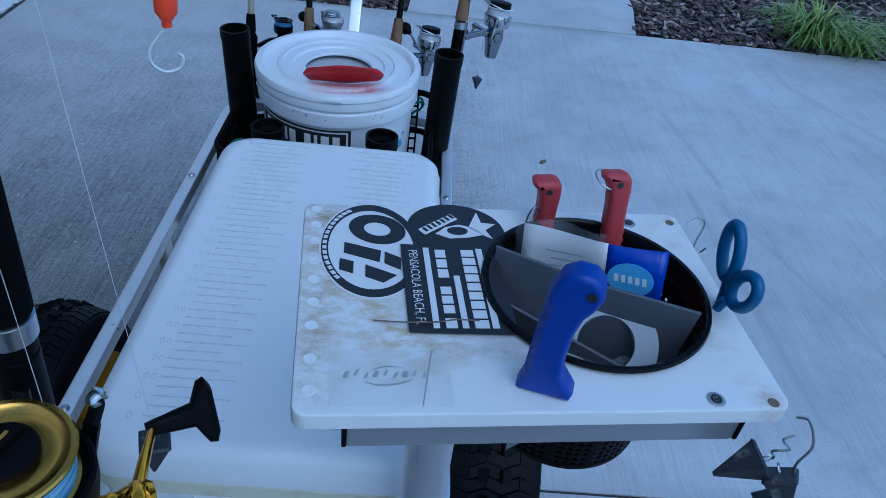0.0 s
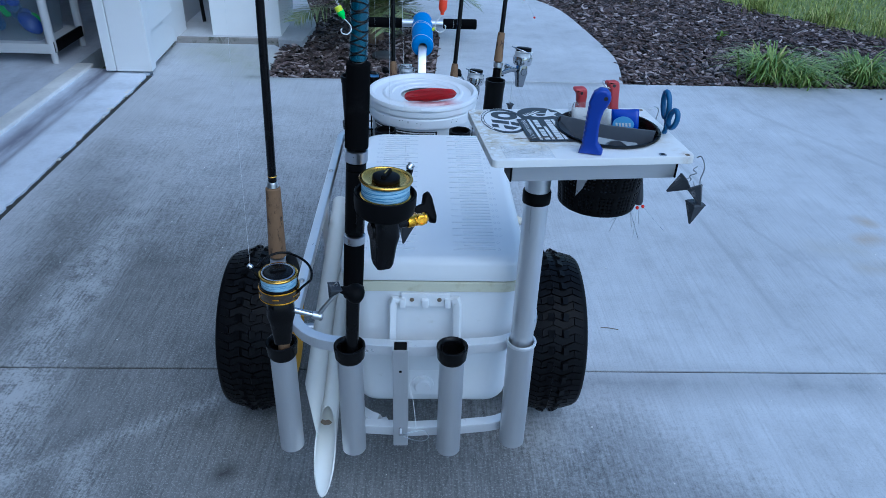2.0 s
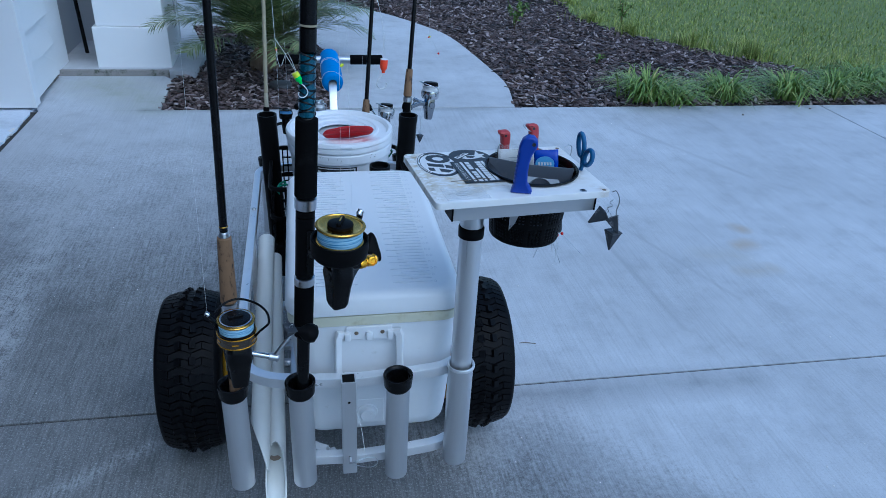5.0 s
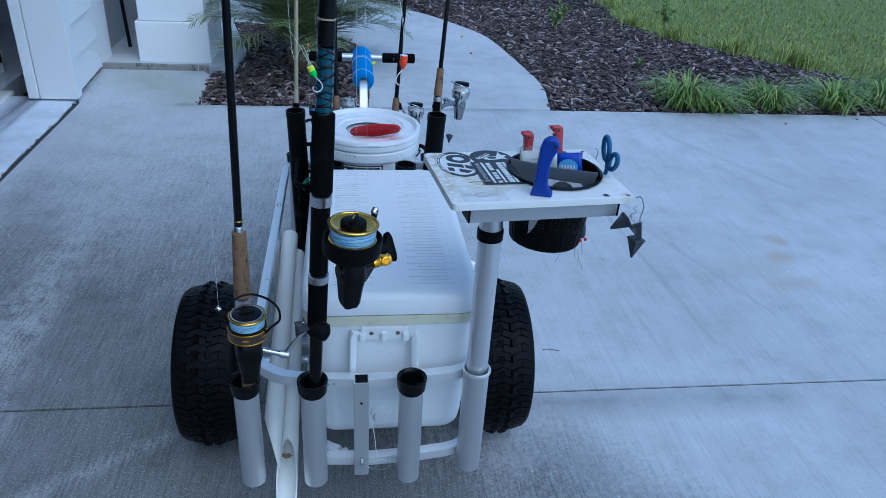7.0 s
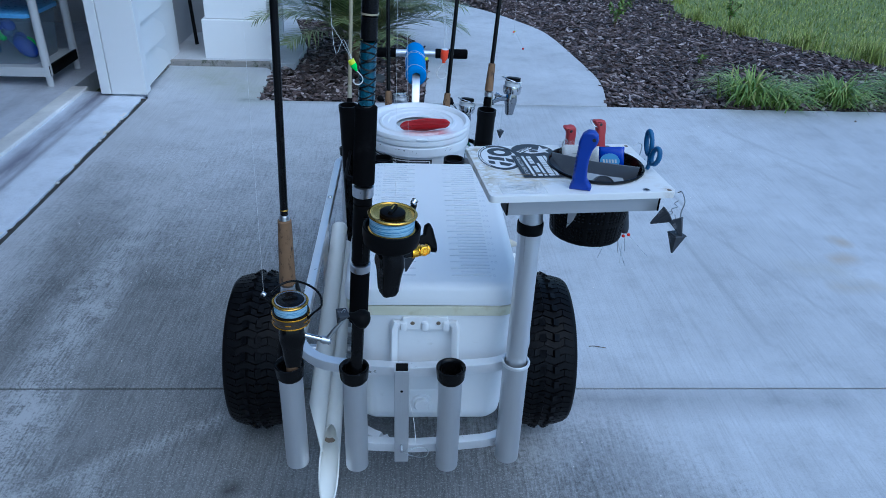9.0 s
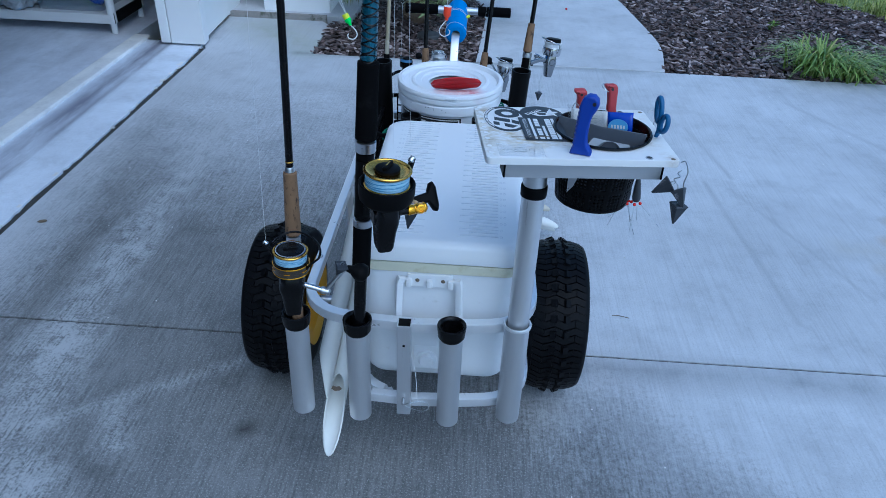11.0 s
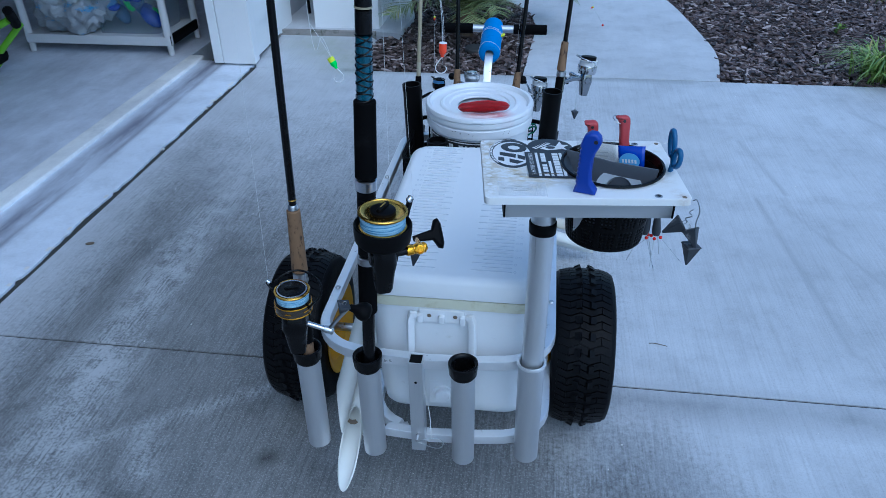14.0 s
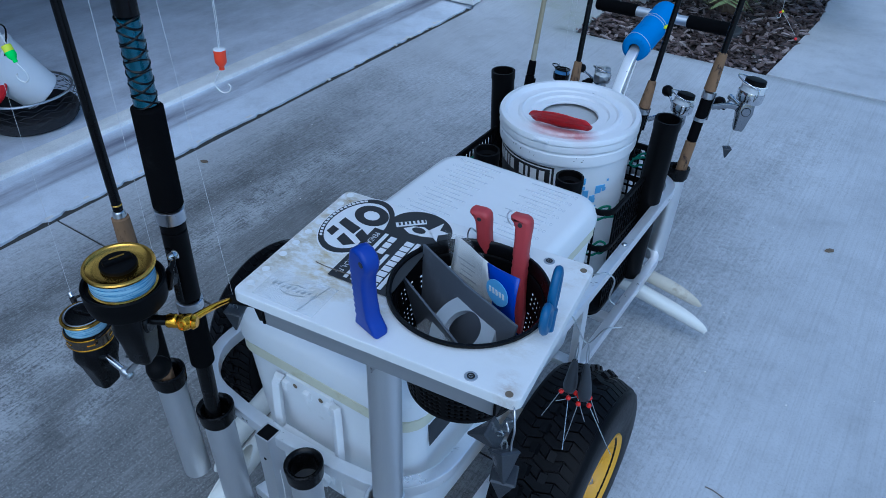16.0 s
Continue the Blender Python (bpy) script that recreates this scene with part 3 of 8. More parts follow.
def smooth_path(pts, n=8):
    """A soft curve through points."""
    pts = [Vector(p) for p in pts]
    ext = [pts[0] * 2 - pts[1]] + pts + [pts[-1] * 2 - pts[-2]]
    out = []
    for i in range(1, len(ext) - 2):
        a, b, c, d = ext[i - 1:i + 3]
        for k in range(n):
            s = k / n
            out.append(0.5 * ((2 * b) + (c - a) * s + (2 * a - 5 * b + 4 * c - d) * s * s + (3 * b - a - 3 * c + d) * s ** 3))
    out.append(pts[-1])
    return out


def sheet(bm, outline, z0, z1, bevel=0.0):
    """A slab with the given outline, from z0 up to z1."""
    low = [bm.verts.new((x, y, z0)) for x, y in outline]
    top = [bm.verts.new((x, y, z1)) for x, y in outline]
    n = len(outline)
    bm.faces.new(top)
    bm.faces.new(low[::-1])
    for i in range(n):
        bm.faces.new((low[i], low[(i + 1) % n], top[(i + 1) % n], top[i]))
    bmesh.ops.recalc_face_normals(bm, faces=bm.faces)
    if bevel:
        edges = [e for e in bm.edges if all(v in top for v in e.verts)]
        bmesh.ops.bevel(bm, geom=edges, offset=bevel, segments=2, profile=0.5, affect="EDGES")
    return bm


def plate(bm, outline, z, m=None, thick=0.0006):
    """A thin flat print or film: a closed sheet."""
    m = m or Matrix()
    low = [bm.verts.new(m @ Vector((x, y, z))) for x, y in outline]
    top = [bm.verts.new(m @ Vector((x, y, z + thick))) for x, y in outline]
    n = len(outline)
    bm.faces.new(top)
    bm.faces.new(low[::-1])
    for i in range(n):
        bm.faces.new((low[i], low[(i + 1) % n], top[(i + 1) % n], top[i]))
    return bm


def disc(cx, cy, rx, ry=None, n=40, turn=0.0):
    ry = ry or rx
    c, s = math.cos(radians(turn)), math.sin(radians(turn))
    out = []
    for i in range(n):
        a = 2 * math.pi * i / n
        x, y = rx * math.cos(a), ry * math.sin(a)
        out.append((cx + x * c - y * s, cy + x * s + y * c))
    return out


def ring_plate(bm, cx, cy, rx, ry, hole, z, thick=0.0006, n=48, turn=0.0, m=None):
    """A flat ring; hole: the share of the radius that is open."""
    m = m or Matrix()
    a = [m @ Vector((x, y, z + thick)) for x, y in disc(cx, cy, rx, ry, n, turn)]
    b = [m @ Vector((x, y, z + thick)) for x, y in disc(cx, cy, rx * hole, ry * hole, n, turn)]
    lo = [m @ Vector((x, y, z)) for x, y in disc(cx, cy, rx, ry, n, turn)]
    lb = [m @ Vector((x, y, z)) for x, y in disc(cx, cy, rx * hole, ry * hole, n, turn)]
    grid_faces(bm, [lb, b, a, lo, lb])
    bmesh.ops.remove_doubles(bm, verts=bm.verts, dist=1e-7)
    return bm


def quad(cx, cy, w, h, turn=0.0, shear=0.0):
    c, s = math.cos(radians(turn)), math.sin(radians(turn))
    return [(cx + x * c - y * s, cy + x * s + y * c) for x, y in ((-w / 2 - shear, -h / 2), (w / 2 - shear, -h / 2), (w / 2 + shear, h / 2), (-w / 2 + shear, h / 2))]


def along(p, d):
    """A pose at p whose z axis points along d."""
    d = Vector(d).normalized()
    return Matrix.Translation(p) @ Vector((0, 0, 1)).rotation_difference(d).to_matrix().to_4x4()



# ---- ground, drive, walk and beds ----
rnd = random.Random(7)


def inside(x, y, poly):
    hit = False
    for (x0, y0), (x1, y1) in zip(poly, poly[1:] + poly[:1]):
        if (y0 > y) != (y1 > y) and x < (x1 - x0) * (y - y0) / (y1 - y0) + x0:
            hit = not hit
    return hit


bm = bm_new()
box(bm, (900, 900, 0.2), (0, 0, -0.23))
tagged(part("ground", bm, "lawn", smooth=0), "green lawn ground reaching the horizon", "ground", kind="structure")

DRIVE_FAR = 3.28
drive = thing("driveway", pose(0, 0, 0), "grey broom-finished concrete driveway with scuffs, stains and control joints", "driveway", kind="structure")
bm = bm_new()
box(bm, (12.7, 15.3, 0.06), (4.7, -4.375, -0.0345))
part("joint_bed", bm, "joint", drive, "dark dirt in the control joints", 0)
GAP = 0.0034
xs, ys = (-1.525, 3.07, 7.6, 11.0), (DRIVE_FAR, 0.843, -1.9, -5.0, -12.0)
for x0, x1 in zip(xs, xs[1:]):
    for y1, y0 in zip(ys, ys[1:]):
        bm = bm_new()
        sheet(bm, [(x0 + GAP, y0 + GAP), (x1 - GAP, y0 + GAP), (x1 - GAP, y1 - GAP), (x0 + GAP, y1 - GAP)], -0.1, 0.0, 0.0012)
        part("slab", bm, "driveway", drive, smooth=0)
bm = bm_new()
sheet(bm, [(-1.525 + GAP, DRIVE_FAR - GAP), (-0.915, DRIVE_FAR - GAP), (-0.93, 3.85), (-1.0, 3.95), (-1.66, 3.95), (-1.66, 3.42), (-1.56, 3.36)], -0.1, 0.0)
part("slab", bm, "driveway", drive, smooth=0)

# walk from the drive to the porch
edge_r = smooth_path([(1.065, 3.29, 0), (1.13, 3.75, 0), (1.10, 4.25, 0), (1.0, 5.05, 0), (0.83, 5.46, 0), (0.55, 5.92, 0), (0.1, 6.35, 0), (-0.6, 6.7, 0)], 6)
edge_l = smooth_path([(0.01, 3.29, 0), (0.03, 3.7, 0), (0.05, 4.2, 0), (0.0, 4.6, 0), (-0.18, 4.95, 0), (-0.5, 5.2, 0), (-1.0, 5.35, 0)], 6)
outline = [(p.x, p.y) for p in edge_r] + [(-1.0, 6.75)] + [(p.x, p.y) for p in reversed(edge_l)]
bm = bm_new()
sheet(bm, outline, -0.1, 0.002, 0.004)
tagged(part("walkway", bm, "walkway", smooth=0), "pale smooth concrete garden walk curving to the porch", "walkway", kind="structure")

BED_PALM = [(-0.915, 3.29), (0.0, 3.29)] + [(p.x, p.y) for p in edge_l] + [(-1.0, 4.4), (-0.78, 4.38), (-0.8, 4.0), (-0.93, 3.86)]
LAWN = [(p.x, p.y) for p in smooth_path([(4.3, 3.25, 0), (3.75, 3.85, 0), (3.1, 4.55, 0), (2.55, 5.3, 0), (2.35, 6.0, 0), (2.45, 7.0, 0), (1.6, 9.0, 0)], 6)]
BED_R = [(1.065, 3.29), (4.3, 3.27)] + LAWN[1:] + [(-0.8, 9.0), (-0.8, 6.8)] + [(p.x, p.y) for p in reversed(edge_r)]

for nm, poly, lab in (("mulch_bed", BED_PALM, "planting bed of dark bark mulch beside the porch"), ("mulch_bed", BED_R, "wide planting bed of dark bark mulch beside the drive")):
    bm = bm_new()
    sheet(bm, poly, -0.1, -0.022)
    tagged(part(nm, bm, "soil", smooth=0), lab, "mulch bed", kind="structure")

# lawn sheet beside the bed
bm = bm_new()
sheet(bm, LAWN + [(1.6, 40), (40, 40), (40, 3.2), (11.2, 3.2), (11.0, 3.29), (4.3, 3.29)], -0.1, -0.012)
tagged(part("lawn", bm, "lawn", smooth=0), "green mown lawn beside the mulch bed", "lawn", kind="structure")


def chips(poly, count, area, seed):
    """Flat, torn pieces of bark scattered over a bed."""
    r = random.Random(seed)
    verts, faces = [], []
    made = 0
    while made < count:
        x, y = r.uniform(area[0], area[1]), r.uniform(area[2], area[3])
        if not inside(x, y, poly):
            continue
        made += 1
        ln, w, th = r.uniform(0.012, 0.05), r.uniform(0.006, 0.017), r.uniform(0.002, 0.008)
        mm = pose(x, y, -0.016 + r.random() ** 2 * 0.026, r.gauss(0, 16), r.gauss(0, 16), r.uniform(0, 360))
        b = len(verts)
        k = r.uniform(0.55, 1.0), r.uniform(0.55, 1.0), r.uniform(-0.3, 0.3)
        for z in (-th / 2, th / 2):
            for px, py in ((-ln, -w * k[0]), (ln * k[1], -w), (ln, w * k[2]), (ln * 0.5, w), (-ln * k[0], w * k[1])):
                verts.append(mm @ Vector((px * 0.7, py * 0.7, z)))
        faces.append((b + 5, b + 6, b + 7, b + 8, b + 9))
        for i in range(5):
            j = (i + 1) % 5
            faces.append((b + i, b + j, b + 5 + j, b + 5 + i))
    me = bpy.data.meshes.new("bark_chips")
    me.from_pydata(verts, [], faces)
    me.materials.append(M["mulch"])
    return tagged(new("bark_chips", me), "loose dark brown and grey bark chips", "mulch", kind="stuff")


chips(BED_PALM, 5200, (-1.0, 0.1, 3.28, 5.4), 3)
chips(BED_R, 21000, (0.6, 4.3, 3.28, 6.3), 4)
chips(BED_R, 7000, (-0.8, 3.0, 6.0, 8.5), 5)


def blades(bm_lists, x, y, z, h, lean, w, r):
    verts, faces = bm_lists
    a = r.uniform(0, 2 * math.pi)
    dx, dy = math.cos(a), math.sin(a)
    sx, sy = -dy * w, dx * w
    b = len(verts)
    for k, f in ((0, 1.0), (0.5, 0.8), (1.0, 0.06)):
        o = lean * k * k
        zz = z + h * (k - 0.35 * k * k * lean / max(h, 0.001))
        verts.append((x + dx * o - sx * f, y + dy * o - sy * f, zz))
        verts.append((x + dx * o + sx * f, y + dy * o + sy * f, zz))
    faces.append((b, b + 1, b + 3, b + 2))
    faces.append((b + 2, b + 3, b + 5, b + 4))


def blade_object(name, data, material, label, category, kind="", m=None):
    me = bpy.data.meshes.new(name)
    me.from_pydata(data[0], [], data[1])
    me.materials.append(M[material])
    ob = new(name, me)
    if m is not None:
        ob.matrix_basis = m
    return tagged(ob, label, category, kind=kind)


# lawn blades, dense near the bed's edge
r = random.Random(11)
data = ([], [])
made = 0
LAWN_POLY = LAWN + [(1.6, 12), (9, 12), (9, 3.3), (4.3, 3.3)]
while made < 42000:
    x, y = r.uniform(2.2, 8.0), r.uniform(3.3, 11.0)
    if r.random() > 1.2 / (1 + 0.22 * max(0, (x - 2.3) + (y - 4)) ** 1.3) or not inside(x, y, LAWN_POLY):
        continue
    made += 1
    blades(data, x, y, -0.012, r.uniform(0.02, 0.05), r.uniform(0.01, 0.04), r.uniform(0.0022, 0.0042), r)
blade_object("grass_blades", data, "grass", "uneven green lawn grass", "grass", "stuff")

# taller tufts along the lawn's edge
r = random.Random(12)
for x, y, n, h in ((2.62, 5.22, 260, 0.16), (2.95, 4.8, 300, 0.17), (3.3, 4.45, 320, 0.2), (3.75, 4.0, 300, 0.19), (2.45, 5.75, 220, 0.13), (2.5, 6.6, 200, 0.13), (3.4, 4.75, 200, 0.14)):
    data = ([], [])
    for i in range(n):
        a, d = r.uniform(0, 6.283), abs(r.gauss(0, 0.09))
        blades(data, d * math.cos(a), d * math.sin(a), -0.02, h * r.uniform(0.5, 1.1), h * r.uniform(0.1, 0.7), 0.003, r)
    blade_object("grass_tuft", data, "grass", "tall tuft of green grass at the lawn edge", "grass", "stuff", m=pose(x, y, 0))


def strap_clump(x, y, n, h, spread, seed):
    r = random.Random(seed)
    data = ([], [])
    verts, faces = data
    for i in range(n):
        a = r.uniform(0, 2 * math.pi)
        d0 = abs(r.gauss(0, spread * 0.3))
        bx, by = d0 * math.cos(a), d0 * math.sin(a)
        a += r.gauss(0, 0.6)
        dx, dy = math.cos(a), math.sin(a)
        hh, reach, w = h * r.uniform(0.6, 1.15), spread * r.uniform(0.5, 1.5), r.uniform(0.004, 0.0075)
        b = len(verts)
        for k in range(6):
            s = k / 5
            o = reach * s ** 1.5
            z = -0.02 + hh * math.sin(min(1.0, s * 1.05) * 2.3) * 0.95
            f = (1 - s) ** 0.6 if s < 1 else 0.02
            verts.append((bx + dx * o + dy * w * f, by + dy * o - dx * w * f, z))
            verts.append((bx + dx * o - dy * w * f, by + dy * o + dx * w * f, z))
        for k in range(5):
            faces.append((b + 2 * k, b + 2 * k + 1, b + 2 * k + 3, b + 2 * k + 2))
    ob = blade_object("liriope_clump", data, "liriope", "clump of arching green strap leaves in bark mulch", "plant", m=pose(x, y, 0))
    ob["group"] = "strap-leaf clumps along the drive"


for i, (x, y, n, h, s) in enumerate(((1.93, 3.42, 260, 0.21, 0.19), (2.1, 3.36, 160, 0.15, 0.15), (2.48, 3.42, 240, 0.18, 0.18), (2.93, 3.44, 260, 0.19, 0.18), (3.3, 3.5, 240, 0.18, 0.18), (3.62, 3.62, 220, 0.19, 0.18), (3.95, 3.6, 200, 0.18, 0.17))):
    strap_clump(x, y, n, h * 0.85, s * 1.25, 40 + i)


def small_shrub(x, y, h, n, seed, label):
    r = random.Random(seed)
    base = thing("small_shrub", pose(x, y, -0.02), label, "shrub")
    bm = bm_new()
    tips = []
    for i in range(4):
        a = r.uniform(0, 6.28)
        top = (0.5 * h * math.cos(a) * r.uniform(0.3, 0.9), 0.5 * h * math.sin(a) * r.uniform(0.3, 0.9), h * r.uniform(0.6, 1))
        pts = smooth_path([(0, 0, 0), (top[0] * 0.3, top[1] * 0.3, top[2] * 0.5), top], 3)
        tube(bm, pts, 0.004, 5, r_end=0.0015)
        tips.append(pts)
    part("stem", bm, "palm_trunk", base)
    verts, faces = [], []
    for i in range(n):
        p = r.choice(tips)
        p = p[r.randrange(len(p) // 3, len(p))]
        mm = Matrix.Translation(p) @ pose(0, 0, 0, r.uniform(-60, 60), r.uniform(-60, 60), r.uniform(0, 360))
        l, w = r.uniform(0.025, 0.05), r.uniform(0.008, 0.016)
        b = len(verts)
        for q in ((0, 0, 0), (l * 0.45, -w, 0.004), (l, 0, -0.004), (l * 0.45, w, 0.004)):
            verts.append(mm @ Vector(q))
        faces += [(b, b + 1, b + 2), (b, b + 2, b + 3)]
    me = bpy.data.meshes.new("leaves")
    me.from_pydata(verts, [], faces)
    me.materials.append(M["shrub"])
    ob = new("leaves", me)
    ob.parent = base


small_shrub(1.62, 5.35, 0.24, 60, 1, "small yellow-green leafed shrub in bark mulch")
small_shrub(1.85, 5.95, 0.2, 50, 2, "small yellow-green leafed shrub in bark mulch")
small_shrub(2.75, 5.75, 0.26, 60, 3, "young broad-leafed shrub at the lawn edge")
small_shrub(1.95, 4.25, 0.12, 14, 4, "low bare twiggy plant in bark mulch")

# ---- house: garage opening, jamb, siding, porch ----
apron = thing("garage_apron", pose(0, 0, 0), "pale painted concrete strip before the garage", "apron", kind="structure")
bm = bm_new()
r = random.Random(20)
broken, off = [], 0.0
for i in range(196):
    off = 0.8 * off + r.gauss(0, 0.0024)
    broken.append((-1.546 + max(-0.014, min(0.008, off)) - (0.012 if r.random() < 0.05 else 0), -0.55 + 0.02 * i))
sheet(bm, [(-1.893, -9), (-1.542, -9)] + broken + [(-1.893, 3.36)], -0.1, 0.004)
part("strip", bm, "apron", apron, smooth=0)
# broken edge along the joint: chips of mortar and grit
bm = bm_new()
r = random.Random(21)
for i in range(110):
    y = r.choice((r.uniform(0.2, 3.3), r.gauss(1.35, 0.1), r.gauss(2.3, 0.2), r.gauss(2.9, 0.1)))
    s = r.uniform(0.004, 0.014)
    box(bm, (s, s * r.uniform(0.8, 2.2), s * 0.5), (-1.556 + r.gauss(0, 0.006), y, 0.001), None)
part("mortar_crumbs", bm, "sill", apron, "crumbled mortar along the joint", 0)

bm = bm_new()
sheet(bm, [(-7.8, -6.5), (-1.978, -6.5), (-1.978, 5.0), (-7.8, 5.0)], -0.1, 0.012, 0.004)
tagged(part("garage_floor", bm, "garage", smooth=0), "bluish grey smooth concrete garage floor", "floor", kind="structure")
bm = bm_new()
bar(bm, [(-1.935, -6.5, 0.008), (-1.935, 3.4, 0.008)], 0.09, 0.024, soft=0.006)
tagged(part("threshold", bm, "sill", smooth=0), "scuffed pale threshold strip across the garage opening", "threshold", kind="structure")


def wall(name, size, centre, material, label):
    bm = bm_new()
    box(bm, size, centre)
    return tagged(part(name, bm, material, smooth=0), label, "wall", kind="structure")


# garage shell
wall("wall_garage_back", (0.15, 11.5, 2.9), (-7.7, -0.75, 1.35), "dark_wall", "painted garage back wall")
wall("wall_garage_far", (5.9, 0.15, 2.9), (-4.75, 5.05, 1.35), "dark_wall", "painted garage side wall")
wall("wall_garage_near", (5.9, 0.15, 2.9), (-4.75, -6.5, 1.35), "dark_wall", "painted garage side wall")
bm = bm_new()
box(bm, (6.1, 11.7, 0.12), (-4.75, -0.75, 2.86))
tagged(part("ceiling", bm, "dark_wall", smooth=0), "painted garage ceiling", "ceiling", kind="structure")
# wall over and beside the opening, facing the drive; unseen, built tall to dim its left side
wall("wall_over_opening", (0.25, 10.9, 2.6), (-1.69, -2.1, 3.6), "house", "white painted house wall above the garage opening")
wall("wall_beside_opening", (0.25, 1.2, 2.3), (-1.69, -6.95, 1.15), "house", "white painted house wall")
wall("wall_upper_far", (0.25, 5.0, 2.6), (-1.69, 5.85, 3.6), "house", "white painted upper house wall")

# jamb between opening and siding
jamb = thing("garage_jamb", pose(0.035, -0.035, 0), "white trim boards framing the garage opening corner", "jamb", kind="structure")
bm = bm_new()
box(bm, (0.225, 0.07, 2.3), (-1.68, 3.375, 1.162), bevel=0.003)
part("post", bm, "white_trim", jamb, smooth=0)
bm = bm_new()
box(bm, (0.19, 0.02, 2.3), (-1.655, 3.328, 1.165), bevel=0.003)
part("face_board", bm, "white_trim", jamb, smooth=0)
bm = bm_new()
box(bm, (0.055, 0.028, 2.3), (-1.782, 3.33, 1.166), bevel=0.004)
part("edge_board", bm, "white_trim", jamb, smooth=0)
bm = bm_new()
box(bm, (0.012, 0.01, 2.3), (-1.818, 3.36, 1.164))
part("weather_seal", bm, "black_plastic", jamb, "black weather seal", 0)

siding = thing("wall_siding", pose(0.02, -0.02, 0), "white painted lap siding wall", "wall", kind="structure")
bm = bm_new()
box(bm, (0.08, 0.8, 2.3), (-1.64, 3.76, 1.165))
part("sheathing", bm, "siding", siding, smooth=0)
board = bm_new()
v = [board.verts.new(p) for p in ((0, 0, 0), (0.027, 0, 0), (0.004, 0, 0.185), (0, 0, 0.185), (0, 0.5, 0), (0.027, 0.5, 0), (0.004, 0.5, 0.185), (0, 0.5, 0.185))]
for f in ((0, 1, 2, 3), (4, 7, 6, 5), (1, 5, 6, 2), (0, 4, 5, 1), (3, 2, 6, 7), (0, 3, 7, 4)):
    board.faces.new([v[i] for i in f])
first = part("lap_board", board, "siding", siding, smooth=0, m=pose(-1.592, 3.41, 0.03, 0, 0, 3))
for i in range(1, 13):
    ob = new("lap_board", first.data)
    ob.parent, ob.matrix_basis = siding, pose(-1.592, 3.41, 0.03 + 0.172 * i, 0, 0, 3)
bm = bm_new()
box(bm, (0.06, 0.56, 0.06), (-1.63, 3.63, 0.0))
part("foundation_edge", bm, "foundation", siding, "mossy concrete foundation edge", 0)

wall("wall_porch", (0.9, 0.12, 3.0), (-1.45, 4.75, 1.5), "stucco", "plain grey stucco porch wall, shade included in its grey")
wall("wall_porch_side", (0.1, 1.6, 3.0), (-1.68, 4.75, 1.5), "stucco", "plain grey stucco porch wall, shade included in its grey")
wall("wall_house_far", (0.2, 4.5, 3.0), (-1.7, 7.6, 1.5), "house", "white painted house wall beyond the porch")
bm = bm_new()
sheet(bm, [(-1.64, 3.96), (-1.0, 3.96), (-0.80, 3.92), (-0.78, 4.38), (-1.0, 5.34), (-1.0, 6.74), (-1.64, 6.74)], -0.1, 0.03, 0.004)
tagged(part("porch_slab", bm, "walkway", smooth=0), "raised pale concrete porch slab", "porch", kind="structure")
bm = bm_new()
box(bm, (0.66, 0.03, 0.066), (-1.29, 3.943, 0.0))
tagged(part("foundation_strip", bm, "foundation", smooth=0), "rough stained concrete foundation strip", "foundation", kind="structure")

column = thing("porch_column", pose(0, 0, 0), "white boxed porch column on a wider plinth", "column", kind="structure")
bm = bm_new()
box(bm, (0.43, 0.46, 0.245), (-1.165, 4.24, 0.150), bevel=0.004)
part("plinth", bm, "white_trim", column, smooth=0)
bm = bm_new()
box(bm, (0.39, 0.42, 2.4), (-1.165, 4.24, 1.475), bevel=0.004)
part("shaft", bm, "white_trim", column, smooth=0)
bm = bm_new()
tube(bm, [(-1.52, 4.35, 0.03), (-1.6, 4.5, 0.9)], 0.012, 10)
tagged(part("broom_handle", bm, "black_gloss"), "thin black pole leaning on the porch wall", "pole")
bm = bm_new()
box(bm, (1.05, 5.4, 0.15), (-1.475, 6.75, 2.75))
tagged(part("porch_roof", bm, "white_trim", smooth=0), "white porch soffit and roof edge", "roof", kind="structure")


